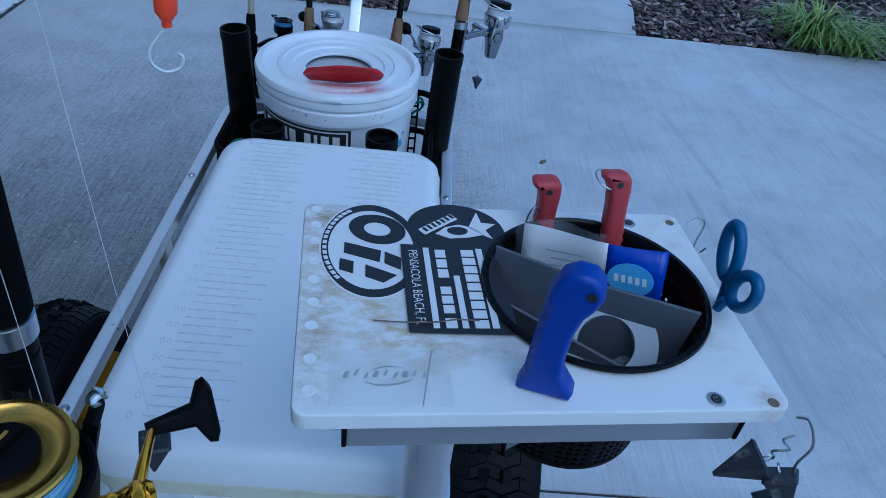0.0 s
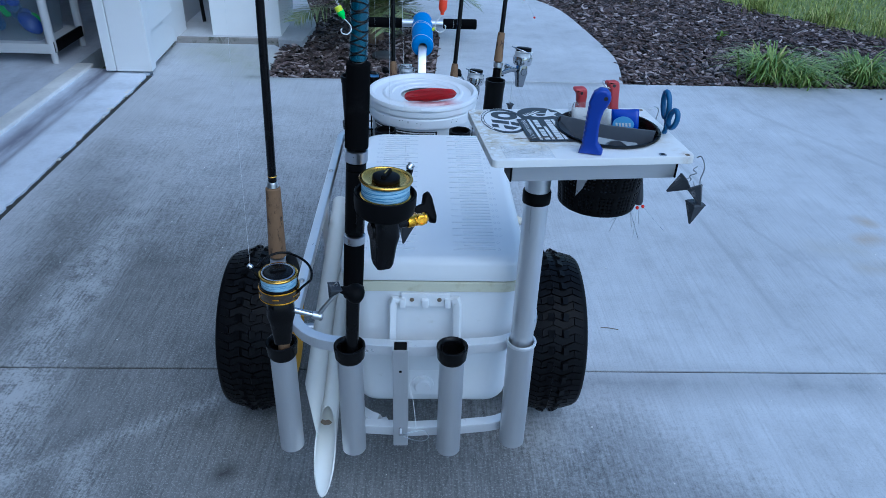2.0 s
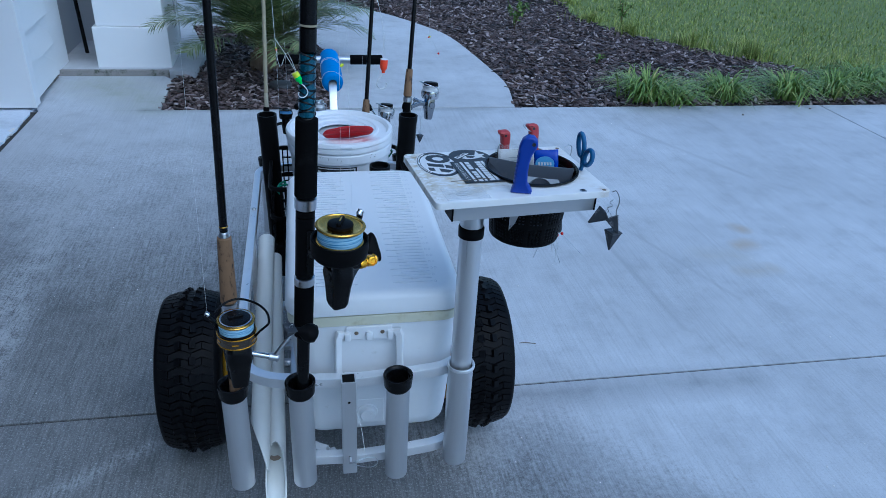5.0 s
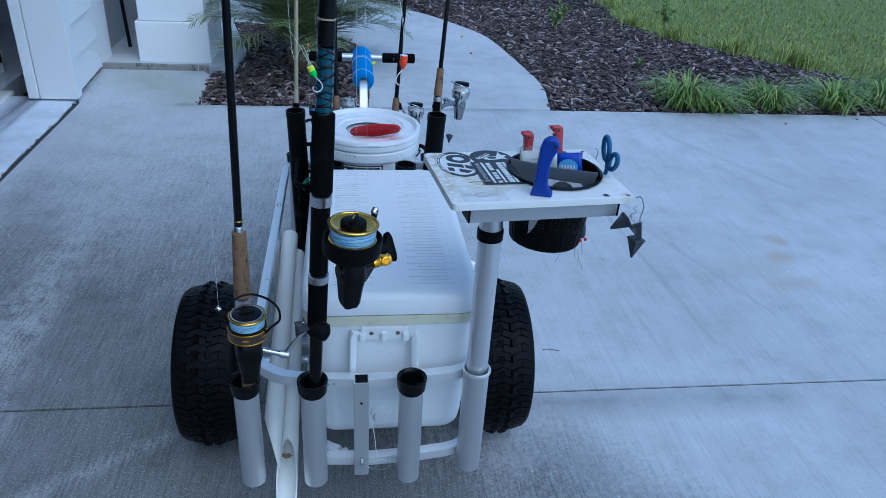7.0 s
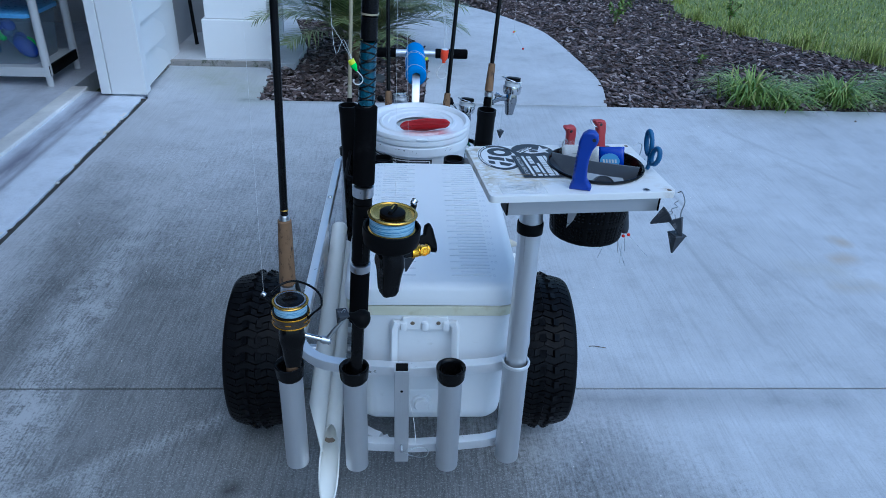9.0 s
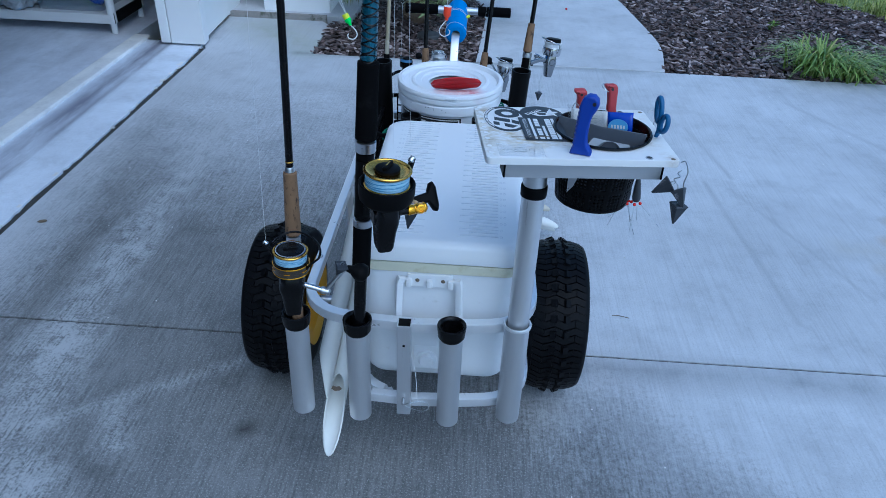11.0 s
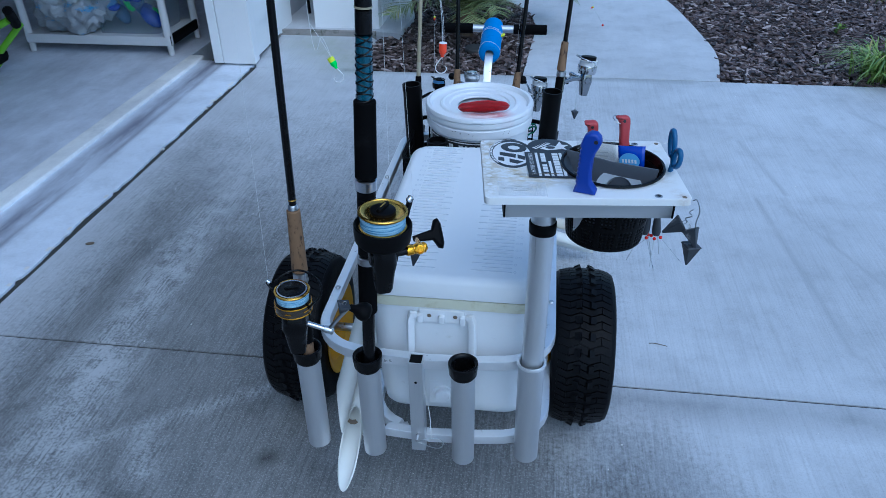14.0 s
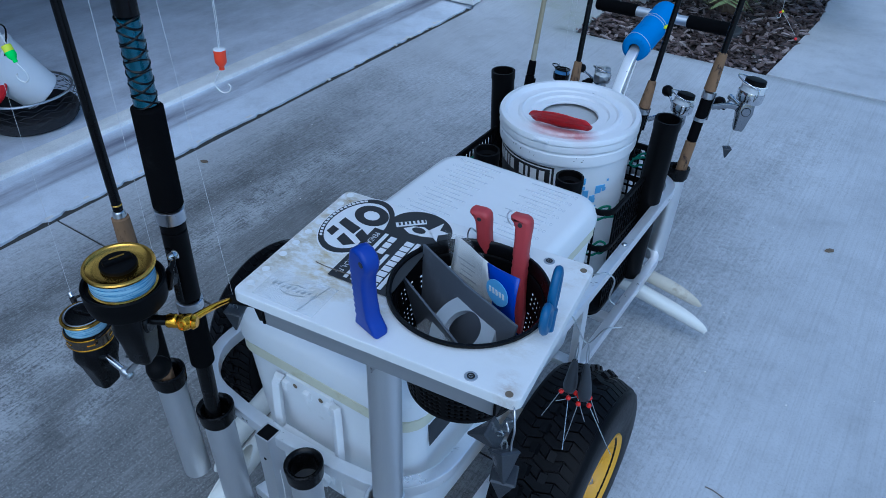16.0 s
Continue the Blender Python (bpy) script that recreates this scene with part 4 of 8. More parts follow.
# ---- palm ----
def palm(x, y):
    base = thing("palm", pose(x, y, -0.02), "young feathery palm with arching green fronds in a mulch bed", "palm tree")
    r = random.Random(5)
    bm = bm_new()
    lathe(bm, [(0.08, 0), (0.09, 0.04), (0.08, 0.09), (0.055, 0.14), (0.02, 0.2)], 14, cap0=True, cap1=True)
    for i in range(30):
        a, z = r.uniform(0, 6.28), r.uniform(0.02, 0.14)
        box(bm, (0.02, 0.035, 0.07), (0.085 - z * 0.2, 0, 0), pose(0, 0, z, 0, 12, math.degrees(a)))
    part("trunk", bm, "palm_trunk", base)
    for k in range(36):
        a = 2 * math.pi * (k * 0.381966) + r.gauss(0, 0.15)
        up = r.uniform(0.6, 1.5)
        length = r.uniform(0.48, 0.78)
        d = Vector((math.cos(a), math.sin(a), 0))
        pts = []
        pos, ang = Vector((0, 0, 0.13)) + d * 0.04, up
        for s in range(15):
            pts.append(pos.copy())
            pos += (d * math.cos(ang) + Vector((0, 0, math.sin(ang)))) * length / 14
            ang -= r.uniform(0.05, 0.1) * (0.5 + s / 9)
        verts, faces = [], []
        side = d.cross(Vector((0, 0, 1))).normalized()
        for s in range(14):
            p, q = pts[s], pts[s + 1]
            w = 0.006 * (1 - s / 15)
            b = len(verts)
            verts += [p - side * w, p + side * w, q + side * w * 0.9, q - side * w * 0.9]
            faces.append((b, b + 1, b + 2, b + 3))
            if s < 2:
                continue
            t_ = (q - p).normalized()
            n_ = side.cross(t_)
            for u in (0.0, 0.25, 0.5, 0.75):
                o = p.lerp(q, u)
                ll = 0.22 * math.sin(math.pi * min(0.96, (s + u) / 14.5) ** 0.8) * r.uniform(0.8, 1.15) + 0.05
                for sg in (-1, 1):
                    g = (side * sg * 0.75 + t_ * r.uniform(0.5, 0.85) + n_ * r.uniform(0.0, 0.3)).normalized()
                    droop = Vector((0, 0, -ll * r.uniform(0.08, 0.3)))
                    wv = g.cross(n_).normalized() * 0.0042
                    b = len(verts)
                    verts += [o - wv * 0.6, o + wv * 0.6, o + g * ll * 0.5 + wv + droop * 0.25, o + g * ll * 0.5 - wv + droop * 0.25, o + g * ll + droop]
                    faces += [(b, b + 1, b + 2, b + 3), (b + 3, b + 2, b + 4)]
        me = bpy.data.meshes.new("frond")
        me.from_pydata(verts, [], faces)
        me.materials.append(M["palm"])
        ob = new("frond", me)
        ob.parent = base


palm(-0.4, 4.12)
bm = bm_new()
lathe(bm, [(0.0, 0.02), (0.05, 0.022), (0.066, 0.018), (0.07, 0.008), (0.07, -0.03)], 28)
tagged(part("garden_cover", bm, "dish_grey", m=pose(-0.29, 3.72, 0.0)), "round dark cover lying in the bark mulch", "drain cover")


# ---- beach cart ----
RX, LX, CX = 0.165, -0.297, -0.066
cart = thing("beach_cart", pose(0, 0, 0), "aluminium fishing beach cart with wide black tyres and yellow rims", "beach cart")


def loop(z, front, back, LX=LX):
    """The basket's bar: straight sides, round corners, bowed ends."""
    pts = []
    pts += [(RX, y, z) for y in (0.56, 0.8, 1.0, 1.2, 1.39)]
    pts += [(p[0], p[1], z) for p in arc(RX - 0.062, 1.41, 0.062, 0, 84, 7)]
    pts += [(x, back + 0.006 * (1 - ((x - CX) / 0.14) ** 2), z) for x in (0.03, CX, -0.16)]
    pts += [(p[0], p[1], z) for p in arc(LX + 0.062, 1.41, 0.062, 96, 180, 7)]
    pts += [(LX, y, z) for y in (1.39, 1.2, 1.0, 0.8, 0.56)]
    pts += [(p[0], p[1], z) for p in arc(LX + 0.1, 0.53, 0.1, 180, 260, 7)]
    pts += [(x, front - 0.014 * (1 - ((x - CX) / 0.14) ** 2), z) for x in (-0.16, CX, 0.03)]
    pts += [(p[0], p[1], z) for p in arc(RX - 0.1, 0.53, 0.1, 280, 360, 7)]
    return pts


for nm, z, lx in (("upper_rail", 0.412, LX), ("lower_rail", 0.212, LX + 0.1)):
    bm = bm_new()
    bar(bm, loop(z, 0.432, 1.474, lx), 0.021, 0.023, True, 0.003)
    part(nm, bm, "alu_bar", cart, "scuffed bent aluminium rail")
for y in (0.98,):
    for x in (RX - 0.004, LX + 0.004):
        bm = bm_new()
        box(bm, (0.016, 0.026, 0.186), (x, y, 0.312), bevel=0.002)
        part("upright", bm, "alu_bar", cart)
for y in (0.82, 1.0, 1.17, 1.34):
    bm = bm_new()
    box(bm, (RX - LX - 0.01, 0.026, 0.014), (CX, y, 0.207), bevel=0.002)
    part("floor_bar", bm, "alu_bar", cart)
for y in (0.62, 1.155):
    for x, sg in ((LX, -1), (RX, 1)):
        bm = bm_new()
        lathe(bm, [(0.0, 0.004), (0.004, 0.0035), (0.006, 0.001), (0.006, 0)], 10, pose(x, y, 0.4245))
        part("bolt", bm, "steel", cart, "steel bolt head")

# axle, brackets and wheels
bm = bm_new()
tube(bm, [(-0.48, 0.772, 0.19), (0.30, 0.772, 0.19)], 0.011, 12)
part("axle", bm, "steel", cart, "steel axle rod")


def turf_tyre(w=0.14, R=0.185):
    """Carcass of a wide, low-pressure tyre; axis along z."""
    bm = bm_new()
    h = w / 2
    prof = [(0.083, -h * 0.72), (0.088, -h * 0.9), (0.105, -h), (0.14, -h * 1.02), (0.163, -h * 0.99), (0.175, -h * 0.93), (0.1785, -h * 0.8), (R - 0.0045, -h * 0.4), (R - 0.0035, 0),
            (R - 0.0045, h * 0.4), (0.1785, h * 0.8), (0.175, h * 0.93), (0.163, h * 0.99), (0.14, h * 1.02), (0.105, h), (0.088, h * 0.9), (0.083, h * 0.72)]
    lathe(bm, prof, 60)
    return bm


def tread_blocks(R=0.185):
    """Close zigzag rows across the tread, cut into chevron blocks by staggered slots, with lugs on the shoulders."""
    bm = bm_new()
    n = 66
    step = 2 * math.pi / n
    zs = [-0.0585, -0.0351, -0.0117, 0.0117, 0.0351, 0.0585]
    wave = [-0.2, 0.24, -0.24, 0.24, -0.24, 0.2]
    for i in range(n):
        for ks in ((0, 1), (1, 2, 3), (3, 4, 5)) if i % 2 else ((0, 1, 2), (2, 3, 4), (4, 5)):
            line = [[zs[k], wave[k]] for k in ks]
            line[0][0] += 0.0008
            line[-1][0] -= 0.0008
            m = len(line)
            vs = []
            for lift, half in ((-0.006, 0.44), (0.0022, 0.41)):
                for z, w, sg in [(z, w, -1) for z, w in line] + [(z, w, 1) for z, w in reversed(line)]:
                    ang = (i + w + sg * half) * step
                    rr = R + lift - 0.0075 * max(0.0, (abs(z) - 0.02) / 0.038) ** 2
                    vs.append(bm.verts.new((rr * math.cos(ang), rr * math.sin(ang), z)))
            c = 2 * m
            for k in range(m - 1):
                bm.faces.new((vs[c + k], vs[c + k + 1], vs[c + c - 2 - k], vs[c + c - 1 - k]))
            for k in range(c):
                j = (k + 1) % c
                bm.faces.new((vs[k], vs[j], vs[j + c], vs[k + c]))
        if i % 2:
            for sg in (-1, 1):
                m_ = Matrix.Rotation((i + 0.3) * step, 4, "Z")
                box(bm, (0.018, 0.0165, 0.013), (0.1738, 0, sg * 0.0632), m_ @ pose(0, 0, 0, 0, sg * 24, 0))
    bmesh.ops.recalc_face_normals(bm, faces=bm.faces)
    return bm


def yellow_rim(w=0.152):
    bm = bm_new()
    lathe(bm, [(0.0, 0.03), (0.02, 0.03), (0.024, 0.026), (0.024, 0.0), (0.03, -0.006), (0.062, -0.012), (0.072, 0.0), (0.078, 0.05), (0.09, 0.064), (0.097, 0.07), (0.099, 0.066), (0.088, 0.055), (0.082, -0.05), (0.098, -0.068), (0.116, -0.0745), (0.118, -0.077), (0.108, -0.076), (0.088, -0.066), (0.07, -0.03), (0.02, -0.03), (0, -0.03)], 40)
    for i in range(10):
        box(bm, (0.054, 0.0065, 0.066), (0.0505, 0, 0.017), Matrix.Rotation(2 * math.pi * i / 10, 4, "Z"), bevel=0.002)
    return bm


def wheel_at(x, side):
    tyre = part("tyre", turf_tyre(), "rubber", cart, "wide black turf tyre", 50, pose(x, 0.772, 0.1915, 0, 90 * side, 0))
    part("tread", tread_blocks(), "rubber", tyre, "raised zigzag tread blocks", 20)
    rim = part("rim", yellow_rim(), "rim_yellow", cart, "yellow moulded plastic rim", 35, pose(x, 0.772, 0.1915, 0, 90 * side, 0))
    bm = bm_new()
    lathe(bm, [(0.0, 0.05), (0.011, 0.05), (0.012, 0.048), (0.012, 0.0)], 14)
    part("axle_end", bm, "steel", rim, "steel axle end")
    bm = bm_new()
    tube(bm, [(p[0], 0.0, 0.044 + p[1]) for p in arc(0, 0, 0.014, 0, 330, 14)], 0.0012, 6)
    part("split_ring", bm, "steel", rim, "steel ring pin")


wheel_at(0.246, 1)
wheel_at(-0.426, -1)


def holder(x, y, z0, z1, lean=0.0, cap=True, rr=0.0228, label="satin aluminium rod holder tube"):
    """An upright open tube with a flared black plastic end ring."""
    m_ = pose(x, y, z1, -lean, 0, 0)
    L = z1 - z0
    bm = bm_new()
    lathe(bm, [(rr, -L), (rr, 0), (rr - 0.002, 0), (rr - 0.002, -L), (rr, -L)], 32)
    bmesh.ops.remove_doubles(bm, verts=bm.verts, dist=1e-6)
    tb = part("rod_holder", bm, "alu", cart, label, 40, m_)
    if cap:
        bm = bm_new()
        lathe(bm, [(rr + 0.0012, -0.016), (rr + 0.0035, -0.015), (rr + 0.0042, -0.006), (rr + 0.0055, 0.006), (rr + 0.0052, 0.0095), (rr + 0.003, 0.0105), (rr - 0.001, 0.0085), (rr - 0.0035, 0.003), (rr - 0.0045, -0.02), (rr - 0.0022, -0.03), (rr + 0.0012, -0.016)], 32)
        bmesh.ops.remove_doubles(bm, verts=bm.verts, dist=1e-6)
        part("end_ring", bm, "black_gloss", tb, "flared black plastic end ring", 40)
    else:
        bm = bm_new()
        lathe(bm, [(rr + 0.0006, -0.005), (rr + 0.0025, -0.004), (rr + 0.0032, 0.0), (rr + 0.0018, 0.003), (rr - 0.001, 0.002), (rr - 0.002, -0.004)], 32)
        part("end_ring", bm, "alu_bar", tb, "", 40)
    return tb


holder(-0.299, 0.398, 0.19, 0.432)
holder(-0.178, 0.390, 0.19, 0.432)
holder(0.004, 0.389, 0.19, 0.432)
holder(0.130, 0.412, 0.19, 0.437, cap=False, rr=0.0245)
for x, y in ((-0.272, 1.503), (-0.143, 1.512), (0.028, 1.512), (0.151, 1.503)):
    holder(x, y, 0.19, 0.425, 9.5)

bm = bm_new()
loft(bm, [(0.0142, 0.0142, 0.002, 0.19), (0.0142, 0.0142, 0.002, 0.425), (0.0118, 0.0118, 0.001, 0.425), (0.0118, 0.0118, 0.001, 0.3)], 2, False, True)
sq = part("leg_socket", bm, "alu", cart, "square aluminium leg socket", 30, pose(-0.0885, 0.4085, 0))
# black plate laid in the top for the darkness inside the tube
bm = bm_new()
box(bm, (0.0232, 0.0232, 0.002), (0, 0, 0.4242))
part("socket_dark_plate", bm, "black_plastic", sq, "black plate standing in for the tube's shaded inside", 0)
# the holes are black discs, not cut through
for z in (0.377, 0.235):
    bm = bm_new()
    lathe(bm, [(0, 0.0004), (0.0028, 0.0004), (0.0028, 0)], 12, pose(0, -0.0143, z, 90, 0, 0))
    part("pin_hole_disc", bm, "black_plastic", sq, "black disc standing in for a pin hole")
bm = bm_new()
tube(bm, [(0.0, -0.03, 0.234), (0.0, 0.03, 0.234)], 0.003, 8)
part("hitch_pin", bm, "steel", sq, "steel hitch pin")
bm = bm_new()
tube(bm, [(0.028 + 0.026 * math.cos(a), -0.03 + 0.004 * math.sin(2 * a), 0.232 + 0.012 * math.sin(a)) for a in [2 * math.pi * i / 22 for i in range(22)]], 0.0009, 6, True)
part("pin_loop", bm, "steel", sq, "thin steel wire loop")
bm = bm_new()
tube(bm, smooth_path([(0.03, -0.028, 0.244), (0.024, -0.01, 0.3), (0.012, 0.0, 0.36), (0.0145, 0.012, 0.42)], 5), 0.0006, 5)
part("pin_cord", bm, "mono", sq, "thin clear cord")
bm = bm_new()
lathe(bm, [(0, 0.003), (0.0035, 0.0028), (0.005, 0.0008), (0.005, 0)], 12, pose(-0.055, 0.419, 0.412, 90, 0, 0))
part("bolt", bm, "steel", cart, "steel bolt head")

# draw handle: twin curved straps, T bar, foam and rubber grips
handle = part("handle_strap", bar(bm_new(), smooth_path([(-0.058, 1.47, 0.28), (-0.058, 1.535, 0.44), (-0.057, 1.6, 0.55), (-0.056, 1.68, 0.622), (-0.057, 1.86, 0.648)], 8), 0.026, 0.012, soft=0.003), "alu_bar", cart, "curved aluminium handle strap")
bm = bm_new()
bar(bm, smooth_path([(-0.058, 1.49, 0.24), (-0.057, 1.57, 0.42), (-0.056, 1.66, 0.575), (-0.056, 1.7, 0.615)], 8), 0.02, 0.008, soft=0.002)
part("handle_brace", bm, "alu_bar", cart, "curved aluminium handle brace")
bm = bm_new()
tube(bm, [(-0.225, 1.838, 0.655), (0.11, 1.842, 0.652)], 0.0125, 16)
part("cross_bar", bm, "alu", cart, "round aluminium cross bar")
for x0, x1 in ((-0.238, -0.125), (0.012, 0.124)):
    bm = bm_new()
    lathe(bm, [(0.0, 0), (0.014, 0), (0.0165, 0.003), (0.0165, x1 - x0 - 0.003), (0.014, x1 - x0), (0, x1 - x0)], 20, along((x0, 1.84, 0.654), (1, 0, 0)))
    part("hand_grip", bm, "foam", cart, "black rubber grip")
bm = bm_new()
d = Vector((-0.003, 0.215, 0.03))
mm = along((-0.0555, 1.662, 0.622), d)
L = d.length
lathe(bm, [(0.014, 0), (0.026, -0.001), (0.033, 0.004), (0.0345, 0.012), (0.034, L * 0.5), (0.0345, L - 0.012), (0.033, L - 0.003), (0.026, L + 0.002), (0.012, L + 0.001)], 28, mm)
noodle = part("foam_sleeve", bm, "noodle", cart, "bright blue pool-noodle foam sleeve", 60)
for k in (0.08, 0.55, 0.6):
    bm = bm_new()
    tube(bm, [mm @ Vector((0.0352 * math.cos(a), 0.0352 * math.sin(a), L * k + 0.006 * math.sin(2 * a))) for a in [2 * math.pi * i / 30 for i in range(30)]], 0.0006, 5, True)
    part("line_wrap", bm, "mono", noodle, "fishing line wound round")
bm = bm_new()
lathe(bm, [(0, -0.008), (0.003, -0.007), (0.0055, 0), (0.004, 0.006), (0, 0.008)], 12, pose(-0.02, 1.775, 0.652, 0, 60, 20))
part("clip_float", bm, "yellow", noodle, "small yellow and red float")


# ---- cooler ----
cooler = thing("cooler", pose(-0.029, 0.764, 0.2225), "white hard plastic cooler with a ruler lid and drop handles", "cooler")
bm = bm_new()
loft(bm, [(0.138, 0.268, 0.035, 0.0), (0.146, 0.278, 0.04, 0.004), (0.150, 0.285, 0.042, 0.014), (0.153, 0.2895, 0.044, 0.04), (0.165, 0.2985, 0.044, 0.274), (0.167, 0.3000, 0.044, 0.284)])
part("tub", bm, "cooler", cooler, "", 40)
bm = bm_new()
loft(bm, [(0.1672, 0.3002, 0.042, 0.284), (0.1692, 0.3022, 0.042, 0.286), (0.1692, 0.3022, 0.042, 0.304), (0.1672, 0.3002, 0.042, 0.306)])
part("gasket_band", bm, "cooler_band", cooler, "yellowed cream rim band", 40)
bm = bm_new()
loft(bm, [(0.1685, 0.3015, 0.042, 0.3085), (0.172, 0.305, 0.045, 0.311), (0.172, 0.305, 0.045, 0.3235), (0.1692, 0.3022, 0.045, 0.330), (0.168, 0.301, 0.045, 0.339), (0.163, 0.2965, 0.045, 0.346), (0.155, 0.289, 0.045, 0.350), (0.147, 0.281, 0.04, 0.3515)])
lid = part("lid", bm, "cooler", cooler, "", 50)
# moulded ruler: long and short ridges on both sides of the lid
LIDZ = 0.3515
inch = 0.0254
ridge_long, ridge_short = [box_mesh("ruler_ridge", (ln, 0.0017, 0.0019), 0.0004, "ridge") for ln in (0.078, 0.058)]
bm = bm_new()
ring_plate(bm, 0, 0, 0.0028, 0.0042, 0.74, 0, 0.0006, 10)
digit = bpy.data.meshes.new("ruler_digit")
bm.to_mesh(digit)
digit.materials.append(M["ridge"])
for side in (-1, 1):
    for i in range(43):
        y = -0.262 + i * inch / 2
        me = ridge_short if i % 2 else ridge_long
        ln = 0.058 if i % 2 else 0.078
        ob = new("ruler_ridge", me)
        ob.parent, ob.location = lid, (side * (0.112 - ln / 2), y, LIDZ + 0.0002)
        if i % 2 == 0:
            for k in range(1 if i < 4 else 2):
                ob = new("ruler_digit", digit)
                ob.parent, ob.location = lid, (side * 0.1215 + 0.0078 * (k - 0.5), y, LIDZ - 0.0003)


def drop_handle(parent, y, facing):
    """Hinge plate with two screws and a swinging bail; facing: -1 towards the drive's near end."""
    base = pose(-0.016, y, 0.0, 0, 0, 0 if facing < 0 else 180)
    bm = bm_new()
    box(bm, (0.088, 0.008, 0.03), (0, -0.002, 0.268), base, bevel=0.003)
    for x in (-0.041, 0.041, 0.0):
        box(bm, (0.013, 0.016, 0.02), (x, -0.006, 0.264), base, bevel=0.004)
    plate_ = part("hinge_plate", bm, "cooler", parent)
    for x in (-0.024, 0.026):
        bm = bm_new()
        lathe(bm, [(0, 0.0015), (0.002, 0.0015), (0.0042, 0.0005), (0.0042, 0)], 12, base @ pose(x, -0.0065, 0.27, 90, 0, 0))
        part("screw", bm, "stain", plate_, "rusty brass screw head")
    bm = bm_new()
    for x in (-0.058, 0.058):
        bar(bm, [base @ Vector(q) for q in ((x * 0.86, -0.007, 0.268), (x, -0.009, 0.272), (x * 1.02, -0.011, 0.264), (x * 1.04, -0.014, 0.21), (x * 1.05, -0.016, 0.158))], 0.012, 0.014, soft=0.003)
    bar(bm, [base @ Vector(q) for q in ((-0.062, -0.016, 0.16), (0.062, -0.016, 0.16))], 0.015, 0.02, soft=0.005)
    part("bail", bm, "cooler", parent)


drop_handle(cooler, -0.2995, -1)
drop_handle(cooler, 0.2995, 1)
bm = bm_new()
lathe(bm, [(0.0, 0.012), (0.014, 0.012), (0.016, 0.009), (0.016, 0.004), (0.021, 0.003), (0.022, 0)], 24, pose(-0.018, -0.2925, 0.058, 90, 0, 0))
part("drain_plug", bm, "cooler", cooler, "white threaded drain plug")
bm = bm_new()
box(bm, (0.064, 0.006, 0.064), (-0.016, -0.2895, 0.06), Matrix(), bevel=0.0025)
part("drain_panel", bm, "cooler", cooler)
# round sticker with two dark word shapes on the side, near the back
stick = pose(0.1648, 0.195, 0.25, 0, 87, 0)
bm = bm_new()
plate(bm, disc(0, 0, 0.036, 0.032, 28), 0.0, stick)
st = part("sticker", bm, "vinyl_white", cooler, "worn round sticker")
bm = bm_new()
plate(bm, disc(-0.01, 0.0, 0.012, 0.016, 7), 0.0008, stick)
part("print", bm, "stain", st, "brown print")
bm = bm_new()
for i in range(4):
    plate(bm, quad(0.012, -0.018 + i * 0.011, 0.008, 0.008, 15), 0.0008, stick)
    plate(bm, quad(0.024, -0.012 + i * 0.009, 0.006, 0.006, 15), 0.0008, stick)
part("print", bm, "vinyl_black", st, "dark print")
stick = pose(0.1632, -0.222, 0.255, 0, 87, 0)
bm = bm_new()
plate(bm, quad(0, 0, 0.05, 0.07), 0.002, stick)
part("sticker", bm, "vinyl_black", cooler, "dark sticker")


# ---- crate with pipes, bucket ----
crate = thing("crate", pose(-0.062, 1.302, 0.214), "black mesh plastic crate holding a bucket and pipe rod holders", "crate")
CW, CD, CH = 0.19, 0.155, 0.27
bm = bm_new()
for z in (0.004, 0.09, 0.18, CH):
    bar(bm, [(p[0], p[1], z) for p in rounded(CW, CD, 0.03, 4)], 0.008, 0.012, True, 0.002)
part("hoop", bm, "black_plastic", crate)
bm = bm_new()
for sx in (-1, 1):
    for i in range(19):
        y = -CD + 0.03 + i * (2 * CD - 0.06) / 18
        box(bm, (0.004, 0.004, CH), (sx * CW, y, CH / 2))
for sy in (-1, 1):
    for i in range(23):
        x = -CW + 0.03 + i * (2 * CW - 0.06) / 22
        box(bm, (0.004, 0.004, CH), (x, sy * CD, CH / 2))
for k in range(10):
    z = 0.03 + k * 0.026
    for sx in (-1, 1):
        box(bm, (0.004, 2 * CD - 0.06, 0.0035), (sx * CW, 0, z))
    for sy in (-1, 1):
        box(bm, (2 * CW - 0.06, 0.004, 0.0035), (0, sy * CD, z))
tagged(part("mesh_wall", bm, "black_plastic", crate, "open mesh of thin bars", 0), kind="stuff")
bm = bm_new()
loft(bm, [(CW, CD, 0.03, -0.001), (CW, CD, 0.03, 0.004)], 4)
part("base", bm, "black_plastic", crate)
